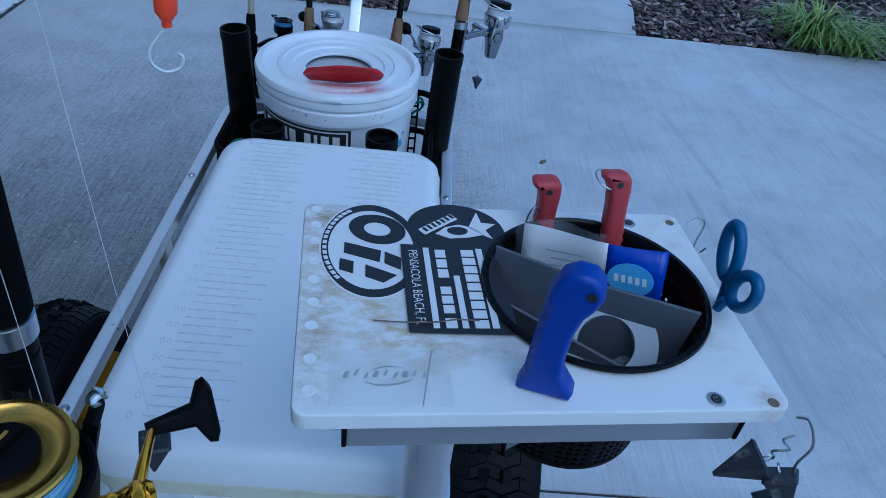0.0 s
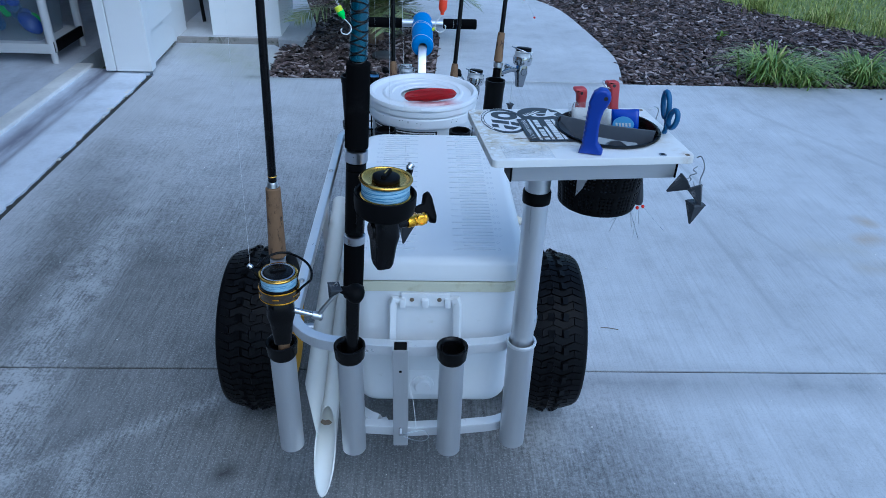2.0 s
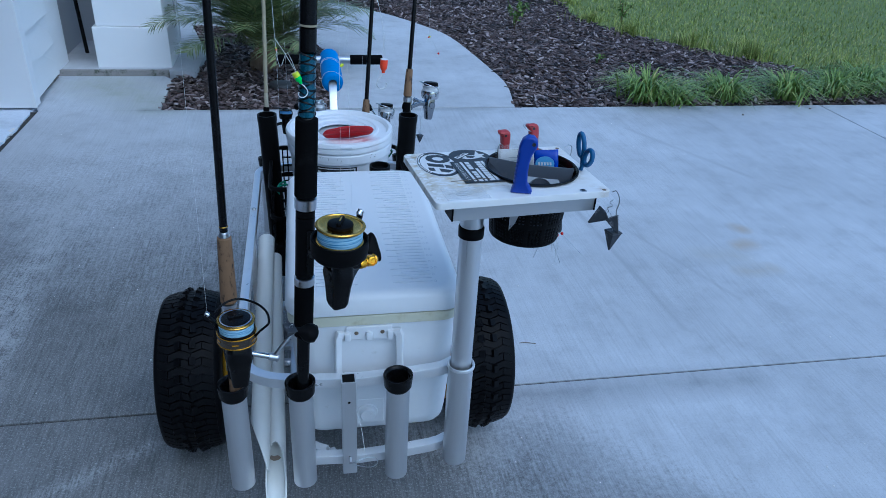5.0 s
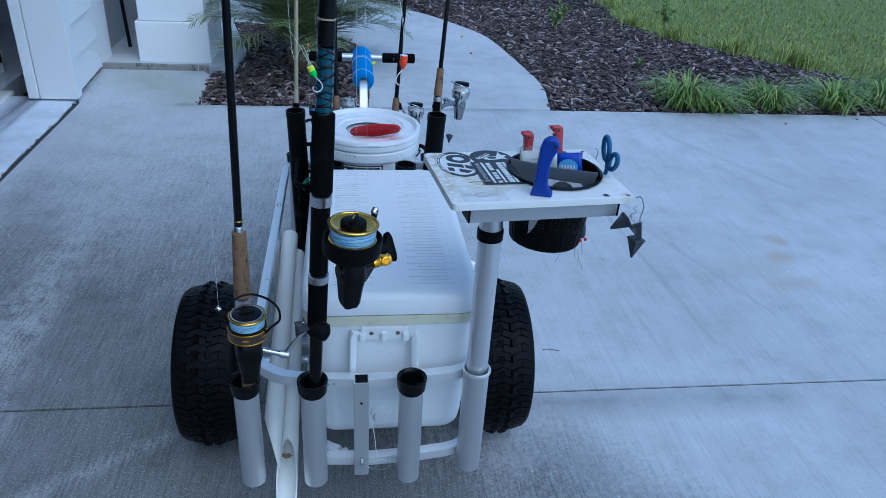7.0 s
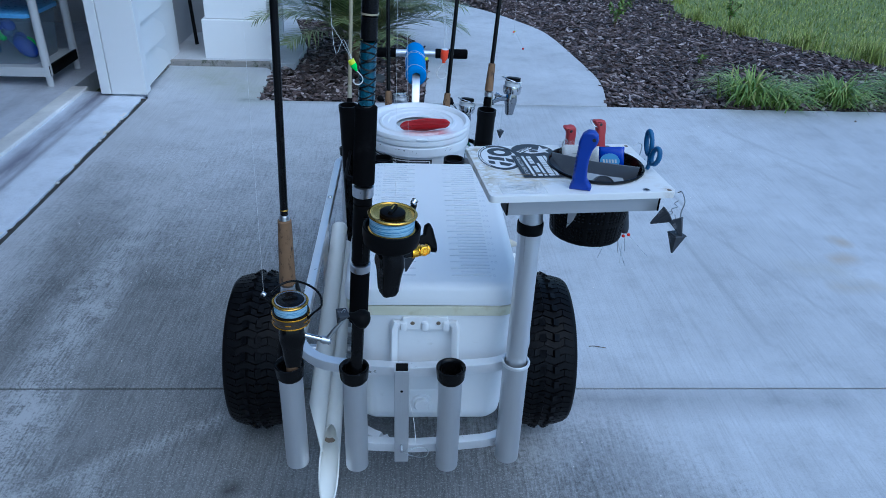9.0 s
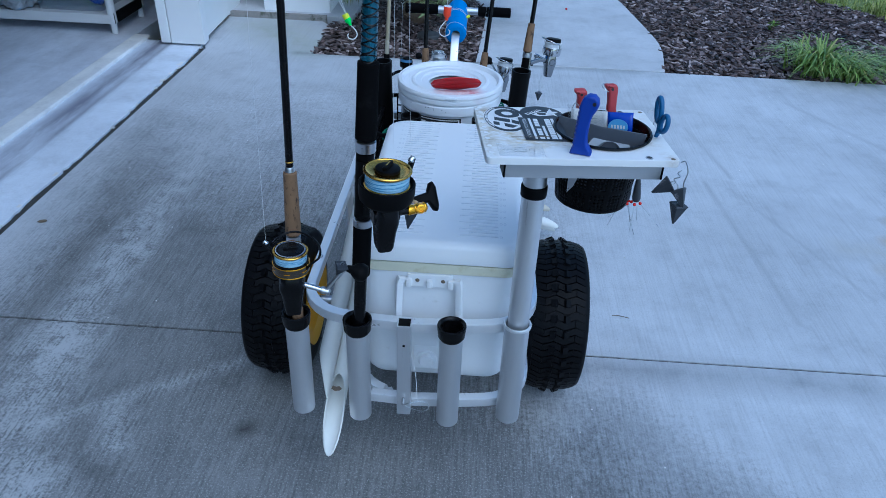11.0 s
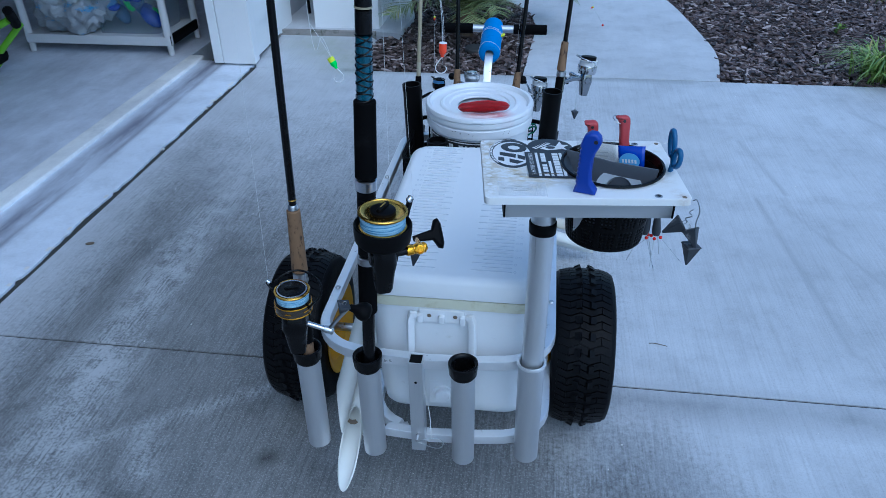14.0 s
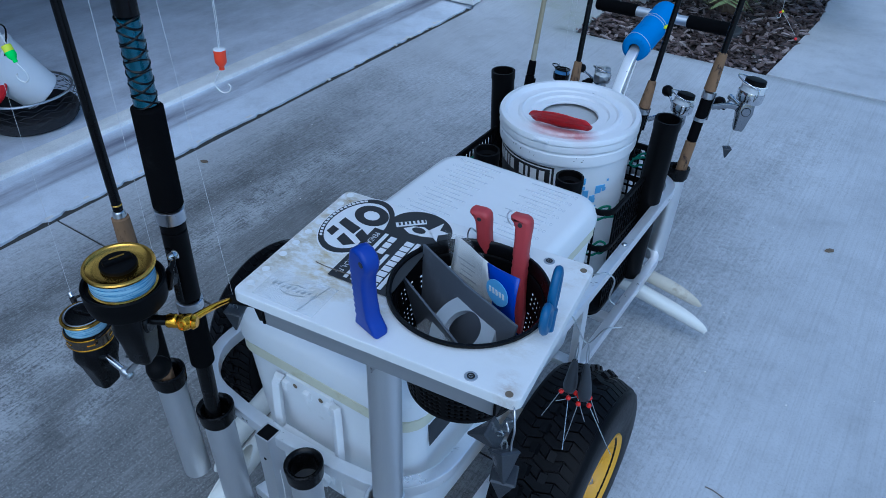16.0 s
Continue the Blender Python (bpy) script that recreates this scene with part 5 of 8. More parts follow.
for x, y, z0, z1, rr, lx in ((-0.184, 0.068, 0.0, 0.406, 0.0265, -1.5), (0.193, 0.042, 0.0, 0.409, 0.0265, 2.5), (-0.086, -0.178, 0.0, 0.343, 0.0265, 0), (0.105, -0.18, 0.0, 0.345, 0.0265, 0)):
    bm = bm_new()
    lathe(bm, [(rr, z0), (rr, z1 - 0.02), (rr + 0.0012, z1 - 0.018), (rr + 0.0012, z1), (rr - 0.003, z1), (rr - 0.004, z1 - 0.16)], 28, pose(x, y, 0, 0, lx, 0))
    pp = part("pipe", bm, "pipe_black", crate, "black pipe rod holder")
    if z1 < 0.36:
        bm = bm_new()
        lathe(bm, [(rr - 0.004, z1 - 0.012), (rr - 0.013, z1 - 0.016), (rr - 0.013, z1 - 0.1)], 24, pose(x, y, 0))
        part("liner", bm, "black_plastic", pp)
for x, y, z in ((0.165, -0.128, 0.25), (-0.155, -0.13, 0.262), (0.155, 0.09, 0.27), (0.168, -0.14, 0.17)):
    bm = bm_new()
    r = random.Random(int(1000 * abs(x * y * z)))
    pts = [(x + 0.014 * math.cos(a * 1.0) + r.gauss(0, 0.003), y + 0.014 * math.sin(a * 1.3) + r.gauss(0, 0.003), z + 0.012 * math.sin(a) + r.gauss(0, 0.002)) for a in [0.6 * i for i in range(16)]]
    tube(bm, smooth_path(pts, 3), 0.0026, 6)
    part("cord_knot", bm, "green_rope", crate, "knotted green cord")

BX, BY, BZ = -0.053, 1.308, 0.603
bucket = thing("bucket", pose(BX, BY, 0.222), "white plastic bucket with red paint round its lid hole", "bucket")
H = BZ - 0.222
bm = bm_new()
lathe(bm, [(0.0, 0.0), (0.126, 0.0), (0.13, 0.004), (0.1405, H - 0.066), (0.1405, H - 0.062), (0.1475, H - 0.06), (0.1485, H - 0.056), (0.1485, H - 0.036), (0.1465, H - 0.033), (0.143, H - 0.031), (0.143, H - 0.02)], 64)
part("body", bm, "bucket", bucket, "", 30)
bm = bm_new()
prof = [(0.1435, -0.030), (0.149, -0.029), (0.1505, -0.026), (0.1500, -0.016), (0.1495, -0.0135), (0.1515, -0.011), (0.1515, -0.005), (0.149, 0.0), (0.1395, 0.001), (0.1365, -0.002), (0.133, -0.009), (0.128, -0.010), (0.112, -0.0085), (0.1085, -0.004), (0.103, -0.003), (0.0995, -0.006), (0.085, -0.007), (0.082, -0.011), (0.0625, -0.0115), (0.061, -0.013), (0.0607, -0.016)]
lathe(bm, [(a, H + b) for a, b in prof], 72)
blid = part("lid", bm, "bucket_lid", bucket, "white lid with ridges and a round opening", 30)
# added disc just under the lid; the lit inside is put into its colour
bm = bm_new()
lathe(bm, [(0.0, H - 0.024), (0.1, H - 0.024)], 40)
part("opening_disc", bm, "bucket_inside", bucket, "added grey disc giving the opening its pale inside", 0)
# painted flap folded up before the opening
bm = bm_new()
n = 32
rows = []
for j in range(6):
    k = j / 5
    rows.append([Vector((0.07 * k * math.cos(2 * math.pi * i / n), 0.031 * k * math.sin(2 * math.pi * i / n), 0.0015 * (1 - k * k) + 0.0018 * math.sin(9 * k * math.sin(2 * math.pi * i / n)) * k)) for i in range(n)])
grid_faces(bm, rows)
bmesh.ops.remove_doubles(bm, verts=bm.verts, dist=1e-6)
ob = part("flap", bm, "red_paint", bucket, "dark red painted flap standing in front of the opening", 60, pose(0.019, -0.09, H + 0.0145, 127, -4, 2))
sol = ob.modifiers.new("thickness", "SOLIDIFY")
sol.thickness = 0.002
bm = bm_new()
lathe(bm, [(0.0, 0.0015), (0.01, 0.0015), (0.0105, 0)], 4, pose(0.0, 0.112, H - 0.0085) @ Matrix.Diagonal((1.4, 0.5, 1, 1)))
part("lid_tab", bm, "vinyl_grey", blid, "small moulded tab")
bm = bm_new()
box(bm, (0.032, 0.006, 0.006), (0.01, -0.1512, H - 0.006), bevel=0.002)
part("lid_tab", bm, "bucket", blid)
# printed label on the side facing the cooler: black panel, white frame and word bars


def on_bucket(a, z, out=0.0006):
    rr = 0.13 + (0.1405 - 0.13) * z / (H - 0.066) + out
    return (rr * math.sin(radians(a)), -rr * math.cos(radians(a)), z)


def bucket_patch(bm, a0, a1, z0, z1, out):
    n = max(2, int(abs(a1 - a0) / 4))
    rows = [[Vector(on_bucket(a0 + (a1 - a0) * i / n, z, o)) for i in range(n + 1)] for z, o in ((z0, 0), (z0, out), (z1, out), (z1, 0))]
    grid_faces(bm, rows, False)


bm = bm_new()
bucket_patch(bm, -66, 16, 0.13, H - 0.0685, 0.0008)
label_ = part("label", bm, "vinyl_black", bucket, "black printed label with a white frame")
bm = bm_new()
bucket_patch(bm, -64, 14, H - 0.0745, H - 0.072, 0.0014)
bucket_patch(bm, 12.6, 14, 0.14, H - 0.0745, 0.0014)
bucket_patch(bm, -64, -62.6, 0.14, H - 0.0745, 0.0014)
for a0, a1 in ((-57, -51), (-49, -44), (-42, -37), (-35, -32.5), (-30.5, -25), (-18, -13), (-10.5, -8), (-5.5, 0.5), (3, 8)):
    bucket_patch(bm, a0, a1, H - 0.106, H - 0.081, 0.0014)
part("print", bm, "vinyl_white", label_, "white printed bars and frame")
bm = bm_new()
for i in range(14):
    r = random.Random(i)
    a, z = r.uniform(34, 66), r.uniform(0.16, 0.28)
    bucket_patch(bm, a, a + r.uniform(2, 7), z, z + r.uniform(0.004, 0.02), 0.001 + 0.0002 * (i % 3))
part("print", bm, "packet_light", bucket, "small blue and brown picture print")
bm = bm_new()
for i in range(16):
    r = random.Random(i + 50)
    bucket_patch(bm, (a := r.uniform(-70, 40)), a + r.uniform(0.4, 2.2), (z := r.uniform(H - 0.055, H - 0.038)), z + r.uniform(0.001, 0.003), 0.0072)
part("scuff", bm, "vinyl_black", bucket, "small dark scuffs")


# ---- pipes tucked along the cart ----
def spike(name, a, b, rr, cut, material, label, turn=0.0):
    """A pipe from a to b whose end at a is cut to a long point."""
    a, b = Vector(a), Vector(b)
    L = (b - a).length
    m_ = along(a, b - a) @ Matrix.Rotation(radians(turn), 4, "Z")
    n = 28
    rings = []
    for r_, rev in ((rr, False), (rr - 0.003, True)):
        pts0 = []
        for i in range(n):
            c, s = math.cos(2 * math.pi * i / n), math.sin(2 * math.pi * i / n)
            pts0.append(m_ @ Vector((r_ * c, r_ * s, cut * (0.5 + 0.5 * c))))
        pts1 = [m_ @ Vector((r_ * math.cos(2 * math.pi * i / n), r_ * math.sin(2 * math.pi * i / n), L)) for i in range(n)]
        rings += [pts1, pts0] if not rev else [pts0, pts1]
    bm = bm_new()
    grid_faces(bm, rings + [rings[0]])
    bmesh.ops.remove_doubles(bm, verts=bm.verts, dist=1e-6)
    return tagged(part(name, bm, material, smooth=50), label, "sand spike", "sand spike pipes on the cart")


spike("sand_spike", (-0.236, 0.314, 0.149), (-0.246, 1.02, 0.345), 0.0212, 0.175, "pvc", "white pipe sand spike with a pointed cut end", -90)
spike("sand_spike", (-0.268, 0.40, 0.212), (-0.262, 1.05, 0.385), 0.0205, 0.12, "pvc", "white pipe sand spike lying beside the cooler", 170)
spike("sand_spike", (0.325, 1.443, 0.055), (-0.02, 1.39, 0.176), 0.0175, 0.15, "pvc", "white pipe sand spike under the cart's end", 115)
spike("sand_spike", (0.322, 1.468, 0.033), (-0.02, 1.425, 0.135), 0.0165, 0.14, "pvc", "white pipe sand spike under the cart's end", 80)
spike("sand_spike", (0.295, 1.462, 0.112), (-0.02, 1.44, 0.178), 0.0165, 0.13, "pvc_dirty", "stained pipe sand spike under the cart's end", 100)
bm = bm_new()
plate(bm, [(0.011, 0.0), (0.004, 0.006), (-0.003, 0.004), (-0.010, 0.007), (-0.012, -0.001), (-0.004, -0.006), (0.006, -0.005)], 0.0, along((-0.237, 0.44, 0.2055), (0.0, -0.27, 0.96)))
tagged(part("dirt_patch", bm, "stain"), "brown mud smear on the white pipe", "stain")

# ---- bait board on its post ----
BM = pose(0.046, 0.307, 0.8362, 0, 0.8, 7)
stand = thing("bait_board", BM, "white plastic bait board on an aluminium post, with stickers", "bait board")
bm = bm_new()
RC = Vector((0.204, 0.108, 0))
out = rounded(0.152, 0.1035, 0.009, 5, 0.150, 0.1025)
hole = [(RC.x + 0.077 * math.cos(2 * math.pi * i / 48), RC.y + 0.077 * math.sin(2 * math.pi * i / 48)) for i in range(48)]
edges = []
for z in (0.0, -0.0115):
    for loop_ in (out, hole):
        vs = [bm.verts.new((x, y, z)) for x, y in loop_]
        edges.append(([bm.edges.new((vs[i], vs[(i + 1) % len(vs)])) for i in range(len(vs))], vs))
for a in (0, 2):
    bmesh.ops.triangle_fill(bm, edges=edges[a][0] + edges[a + 1][0], use_beauty=True)
for a in (0, 1):
    va, vb = edges[a][1], edges[a + 2][1]
    for i in range(len(va)):
        j = (i + 1) % len(va)
        bm.faces.new((va[i], va[j], vb[j], vb[i]))
bmesh.ops.recalc_face_normals(bm, faces=bm.faces)
rim_edges = [e for e in edges[0][0]]
bmesh.ops.bevel(bm, geom=rim_edges, offset=0.002, segments=2, profile=0.5, affect="EDGES")
top = part("board", bm, "board", stand, "scratched and stained white plastic slab", 30)
for i, v in enumerate((0.1975, 0.1775, 0.158, 0.135, 0.115, 0.0925, 0.0705, 0.042, 0.0175)):
    bm = bm_new()
    lathe(bm, [(0, 0.0001), (0.003, 0.0002), (0.0037, 0.0005), (0.0042, 0.0003), (0.0042, 0)], 14, pose(0.0075, v, 0))
    part("plugged_hole", bm, "hdpe", top, "plugged bolt hole")
for u, v in ((0.2535, 0.0075), (0.2565, 0.191)):
    bm = bm_new()
    lathe(bm, [(0, 0.0001), (0.002, 0.0001), (0.0026, 0.0007), (0.0052, 0.0007), (0.006, 0.0003), (0.006, 0)], 18, pose(u, v, 0.0))
    head = part("countersunk_screw", bm, "alu_grey", top, "steel screw in a washer")
    # black ring painted on for the shadow between screw and washer
    bm = bm_new()
    ring_plate(bm, 0, 0, 0.0036, 0.0036, 0.6, 0.0007, 0.0003, 16, m=pose(u, v, 0))
    for a in (20, 110):
        plate(bm, quad(0, 0, 0.0034, 0.0008, a), 0.0009, pose(u, v, 0), 0.0003)
    part("screw_slot", bm, "vinyl_black", head, "black cross slot, with the washer gap's shadow painted on")
for u, v in ((0.2905, 0.0045), (0.293, 0.193)):
    bm = bm_new()
    lathe(bm, [(0, 0.0002), (0.0018, 0.0002), (0.0024, 0.0005), (0.0036, 0.0003), (0.0036, 0)], 14, pose(u, v, 0.0))
    part("corner_hole", bm, "stain", top, "rust-stained corner hole")

# under-structure
bm = bm_new()
loft(bm, [(0.1245, 0.018, 0.003, -0.0362), (0.1245, 0.018, 0.003, -0.0125)], 2, m=pose(0.1535, 0.0235, 0))
rail = part("support_bar", bm, "alu_grey", stand, "rectangular aluminium bar", 30)
for u in (0.0285, 0.2785):
    bm = bm_new()
    box(bm, (0.003, 0.0375, 0.0247), (u, 0.0235, -0.0244), bevel=0.001)
    part("end_cap", bm, "black_plastic", rail, "black plastic end cap")
bm = bm_new()
box(bm, (0.05, 0.09, 0.02), (0.096, 0.088, -0.0225), bevel=0.002)
part("bracket", bm, "alu", stand)
post_top, post_low = Vector((0.1335, 0.428, 0.812)), Vector((0.130, 0.413, 0.25))
inv = BM.inverted()
bm = bm_new()
tube(bm, [inv @ post_low, inv @ post_top], 0.0205, 32)
post = part("post", bm, "alu", stand, "round satin aluminium post")
bm = bm_new()
ax = (inv @ post_top - inv @ post_low)
lathe(bm, [(0.0206, -0.011), (0.0228, -0.010), (0.0232, 0), (0.0232, 0.008), (0.022, 0.0105), (0.0206, 0.011)], 28, along(inv @ post_low.lerp(post_top, 0.842), ax))
part("collar", bm, "black_plastic", post, "black collar")

# stickers: shapes laid on the board
S = 0.0002


def print_part(name, outlines, z, material, parent, label=""):
    bm = bm_new()
    for o in outlines:
        plate(bm, o, z, None, 0.0005)
    return part(name, bm, material, parent, label, 0)


ring = print_part("sticker", [disc(0.0475, 0.150, 0.0375, 0.0555)], S, "vinyl_white", stand, "round white sticker with a black ring and block shapes")
bm = bm_new()
ring_plate(bm, 0.0475, 0.150, 0.036, 0.0535, 0.86, S + 0.0006, 0.0004)
part("print", bm, "vinyl_black", ring, "", 0)
bm = bm_new()
ring_plate(bm, 0.0525, 0.1725, 0.0215, 0.0175, 0.47, S + 0.0006, 0.0004, 32, -22)
for q in ([(0.0282, 0.1557), (0.0277, 0.1437), (0.0527, 0.1336), (0.0543, 0.1465)], [(0.0568, 0.1455), (0.056, 0.1325), (0.0672, 0.1255), (0.0684, 0.1385)], [(0.0249, 0.137), (0.0244, 0.125), (0.034, 0.1208), (0.0346, 0.1338)], [(0.0427, 0.1305), (0.0422, 0.1177), (0.0545, 0.1115), (0.064, 0.1195)]):
    plate(bm, q, S + 0.0006, None, 0.0004)
part("print", bm, "vinyl_black", ring, "", 0)
bm = bm_new()
for i in range(16):
    a = 118 + i * 7.0
    x, y = 0.0475 + 0.0335 * math.cos(radians(a)), 0.150 + 0.0495 * math.sin(radians(a))
    plate(bm, quad(x, y, 0.0028, 0.0038, a), S + 0.0011, None, 0.0003)
tagged(part("print", bm, "vinyl_white", ring, "ring of tiny white letter bars", 0), kind="stuff")

dark = print_part("sticker", [disc(0.1125, 0.174, 0.0375, 0.033, 40, -12)], S + 0.0006, "vinyl_black", stand, "round black sticker with a white fish shape")
bm = bm_new()
for o in ([(0.096, 0.168), (0.104, 0.176), (0.115, 0.18), (0.126, 0.176), (0.133, 0.168), (0.12, 0.164), (0.106, 0.1625)], [(0.122, 0.176), (0.131, 0.197), (0.133, 0.183), (0.144, 0.182), (0.135, 0.174), (0.139, 0.163), (0.129, 0.17)], quad(0.099, 0.18, 0.034, 0.008, 38)):
    plate(bm, o, S + 0.0012, None, 0.0004)
part("print", bm, "vinyl_white", dark, "", 0)
bm = bm_new()
for i in range(7):
    plate(bm, quad(0.0885 + i * 0.0036, 0.1725 + i * 0.0029, 0.0022, 0.0052, 38), S + 0.0017, None, 0.0003)
plate(bm, disc(0.113, 0.1715, 0.008, 0.005, 16), S + 0.0017, None, 0.0003)
part("print", bm, "vinyl_black", dark, "", 0)

rect = print_part("sticker", [[(0.0685, 0.0625), (0.14, 0.0605), (0.138, 0.150), (0.0685, 0.1535)]], S + 0.0016, "vinyl_black", stand, "black rectangular sticker with white bars and words")
bm = bm_new()
for u, w, y0, y1 in ((0.0865, 0.0042, 0.066, 0.149), (0.1055, 0.0042, 0.066, 0.118), (0.1255, 0.0046, 0.066, 0.149)):
    plate(bm, [(u - w / 2, y0), (u + w / 2, y0), (u + w / 2, y1), (u - w / 2, y1)], S + 0.0022, None, 0.0004)
# bold word shapes between the bars
for u, w, rows in ((0.0965, 0.0075, ((0.066, 0.077), (0.08, 0.108), (0.116, 0.149))), (0.1165, 0.0095, ((0.066, 0.149),))):
    for y0, y1 in rows:
        n = max(1, round((y1 - y0) / 0.0095))
        for i in range(n):
            a = y0 + (y1 - y0) * i / n
            b = a + (y1 - y0) / n * 0.8
            plate(bm, [(u - w / 2, a), (u + w / 2, a), (u + w / 2, b), (u - w / 2, b)], S + 0.0022, None, 0.0004)
tagged(part("print", bm, "vinyl_white", rect, "white bars and bold letter shapes", 0), kind="stuff")


def words(text, size, m_, material, parent, stretch=1.0):
    cu = bpy.data.curves.new("lettering", "FONT")
    cu.body, cu.size, cu.align_x, cu.align_y = text, size, "CENTER", "CENTER"
    cu.resolution_u = 2
    tmp = bpy.data.objects.new("lettering", cu)
    me = bpy.data.meshes.new_from_object(tmp)
    bpy.data.objects.remove(tmp)
    me.transform(m_ @ Matrix.Diagonal((stretch, 1, 1, 1)))
    me.materials.clear()
    me.materials.append(M[material])
    ob = new("lettering", me)
    ob.parent = parent
    return tagged(ob, "white capital lettering")


words("PENSACOLA BEACH, FL", 0.0092, pose(0.0765, 0.1075, S + 0.0026, 0, 0, -90), "vinyl_white", rect, 0.8)

clear = print_part("sticker", [[(0.019, 0.0055), (0.091, 0.004), (0.0912, 0.0485), (0.019, 0.05)]], S, "film", stand, "clear film sticker with a faded fish print")
bm = bm_new()
for o in ([(0.04, 0.0225), (0.048, 0.0205), (0.058, 0.0215), (0.068, 0.0245), (0.067, 0.0236), (0.058, 0.0205), (0.048, 0.0195)], [(0.044, 0.0325), (0.053, 0.036), (0.062, 0.034), (0.053, 0.0348)]):
    plate(bm, o, S + 0.0006, None, 0.0003)
for i in range(9):
    plate(bm, quad(0.029 + i * 0.0058, 0.0285 + 0.0012 * math.sin(i * 2.1), 0.0013 + 0.0012 * (i % 3 == 0), 0.0046, -24), S + 0.001, None, 0.0003)
tagged(part("print", bm, "vinyl_grey", clear, "thin faded print", 0), kind="stuff")
bm = bm_new()
tube(bm, [(0.0815, 0.0478, S + 0.0007), (0.0725, 0.0048, S + 0.0007)], 0.0003, 4)
part("crease", bm, "vinyl_grey", clear)
bm = bm_new()
tube(bm, smooth_path([(0.046, 0.0745, 0.001), (0.062, 0.071, 0.003), (0.085, 0.0705, 0.0035), (0.1, 0.073, 0.0035), (0.115, 0.0725, 0.003)], 5), 0.0005, 5)
part("twig", bm, "stain", stand, "thin brown twig on the board")

def grip_profile(bm, outline, thick, m_, bevel=0.0035):
    """A handle: an outline in x and z, given a thickness in y and rounded edges."""
    fr_ = [bm.verts.new(m_ @ Vector((x, -thick / 2, z))) for x, z in outline]
    bk = [bm.verts.new(m_ @ Vector((x, thick / 2, z))) for x, z in outline]
    n = len(outline)
    f0 = bm.faces.new(fr_)
    f1 = bm.faces.new(bk[::-1])
    for i in range(n):
        j = (i + 1) % n
        bm.faces.new((fr_[i], fr_[j], bk[j], bk[i]))
    bmesh.ops.recalc_face_normals(bm, faces=bm.faces)
    bmesh.ops.bevel(bm, geom=list(f0.edges) + list(f1.edges), offset=bevel, segments=3, profile=0.5, affect="EDGES")


# ---- basket sunk in the board ----
basket = thing("mesh_basket", BM @ Matrix.Translation(RC), "black perforated round basket sunk in the bait board", "basket")
bm = bm_new()
lathe(bm, [(0.0755, -0.004), (0.0775, 0.001), (0.0805, 0.0012), (0.0818, 0.003), (0.081, 0.0052), (0.0785, 0.0056), (0.0765, 0.004), (0.0752, -0.002), (0.0745, -0.01), (0.0755, -0.01), (0.0755, -0.004)], 64)
bmesh.ops.remove_doubles(bm, verts=bm.verts, dist=1e-6)
part("rim", bm, "black_gloss", basket, "", 40)
bm = bm_new()
NC, NR = 130, 36
grid = [[bm.verts.new(((0.0745 - 0.012 * j / NR) * math.cos(2 * math.pi * i / NC), (0.0745 - 0.012 * j / NR) * math.sin(2 * math.pi * i / NC), -0.008 - 0.115 * j / NR)) for i in range(NC)] for j in range(NR + 1)]
for j in range(NR):
    for i in range(NC):
        if j % 2 == 1 and 3 < j < NR - 2 and j % 12 != 11 and i % 2 == 1 and i % 10 != 9:
            continue
        k = (i + 1) % NC
        bm.faces.new((grid[j][i], grid[j][k], grid[j + 1][k], grid[j + 1][i]))
wall_ = part("mesh_wall", bm, "black_plastic", basket, "", 40)
sol = wall_.modifiers.new("thickness", "SOLIDIFY")
sol.thickness = 0.001
bm = bm_new()
lathe(bm, [(0.0, -0.123), (0.04, -0.123), (0.0625, -0.123), (0.0635, -0.118)], 48)
part("base", bm, "black_plastic", basket)

caddy = thing("divider_tray", BM @ Matrix.Translation(RC), "dark grey plastic half tray with an upright divider, inside the basket", "tray")
CH_A = -26.4


def panel_part(name, outline, thick, m_, parent):
    bm = bm_new()
    grip_profile(bm, outline, thick, m_, thick * 0.3)
    return part(name, bm, "tray", parent, "", 30)


panel_part("divider", [(-0.074, 0.013), (-0.062, -0.105), (0.06, -0.105), (0.0735, 0.010), (0.0, 0.008)], 0.0032, pose(-0.002, -0.002, 0, -6, 0, CH_A), caddy)
panel_part("panel", [(-0.058, 0.002), (-0.055, -0.09), (0.045, -0.09), (0.062, -0.03), (0.03, -0.024)], 0.0026, pose(-0.020, -0.034, -0.004, 12, 0, CH_A - 2), caddy)

bm = bm_new()
lathe(bm, [(0.02, -0.004), (0.036, -0.0045), (0.036, 0.0045), (0.02, 0.004), (0.02, -0.004)], 40, BM @ Matrix.Translation(RC) @ pose(0.008, -0.026, -0.028, 36, 0, CH_A))
tagged(part("line_coil", bm, "coil"), "flat coil of clear leader line in the tray", "line coil")
for k, (x, y, rz) in enumerate(((0.03, -0.035, 20), (-0.022, -0.03, -35))):
    bm = bm_new()
    plate(bm, [(-0.022, -0.014), (0.018, -0.017), (0.026, 0.006), (0.004, 0.016), (-0.02, 0.012)], 0.0, BM @ Matrix.Translation(RC) @ pose(x, y, -0.05 + 0.012 * k, 30, -5, rz), 0.0008)
    tagged(part("film_scrap", bm, "film"), "clear plastic film scrap in the tray", "plastic scrap")

# ---- tools in and beside the basket ----


knife = thing("fillet_knife", BM @ pose(0.1465, 0.019, 0.0005, 4, -1, -22), "knife with a ribbed blue handle stuck through the bait board", "knife")
bm = bm_new()
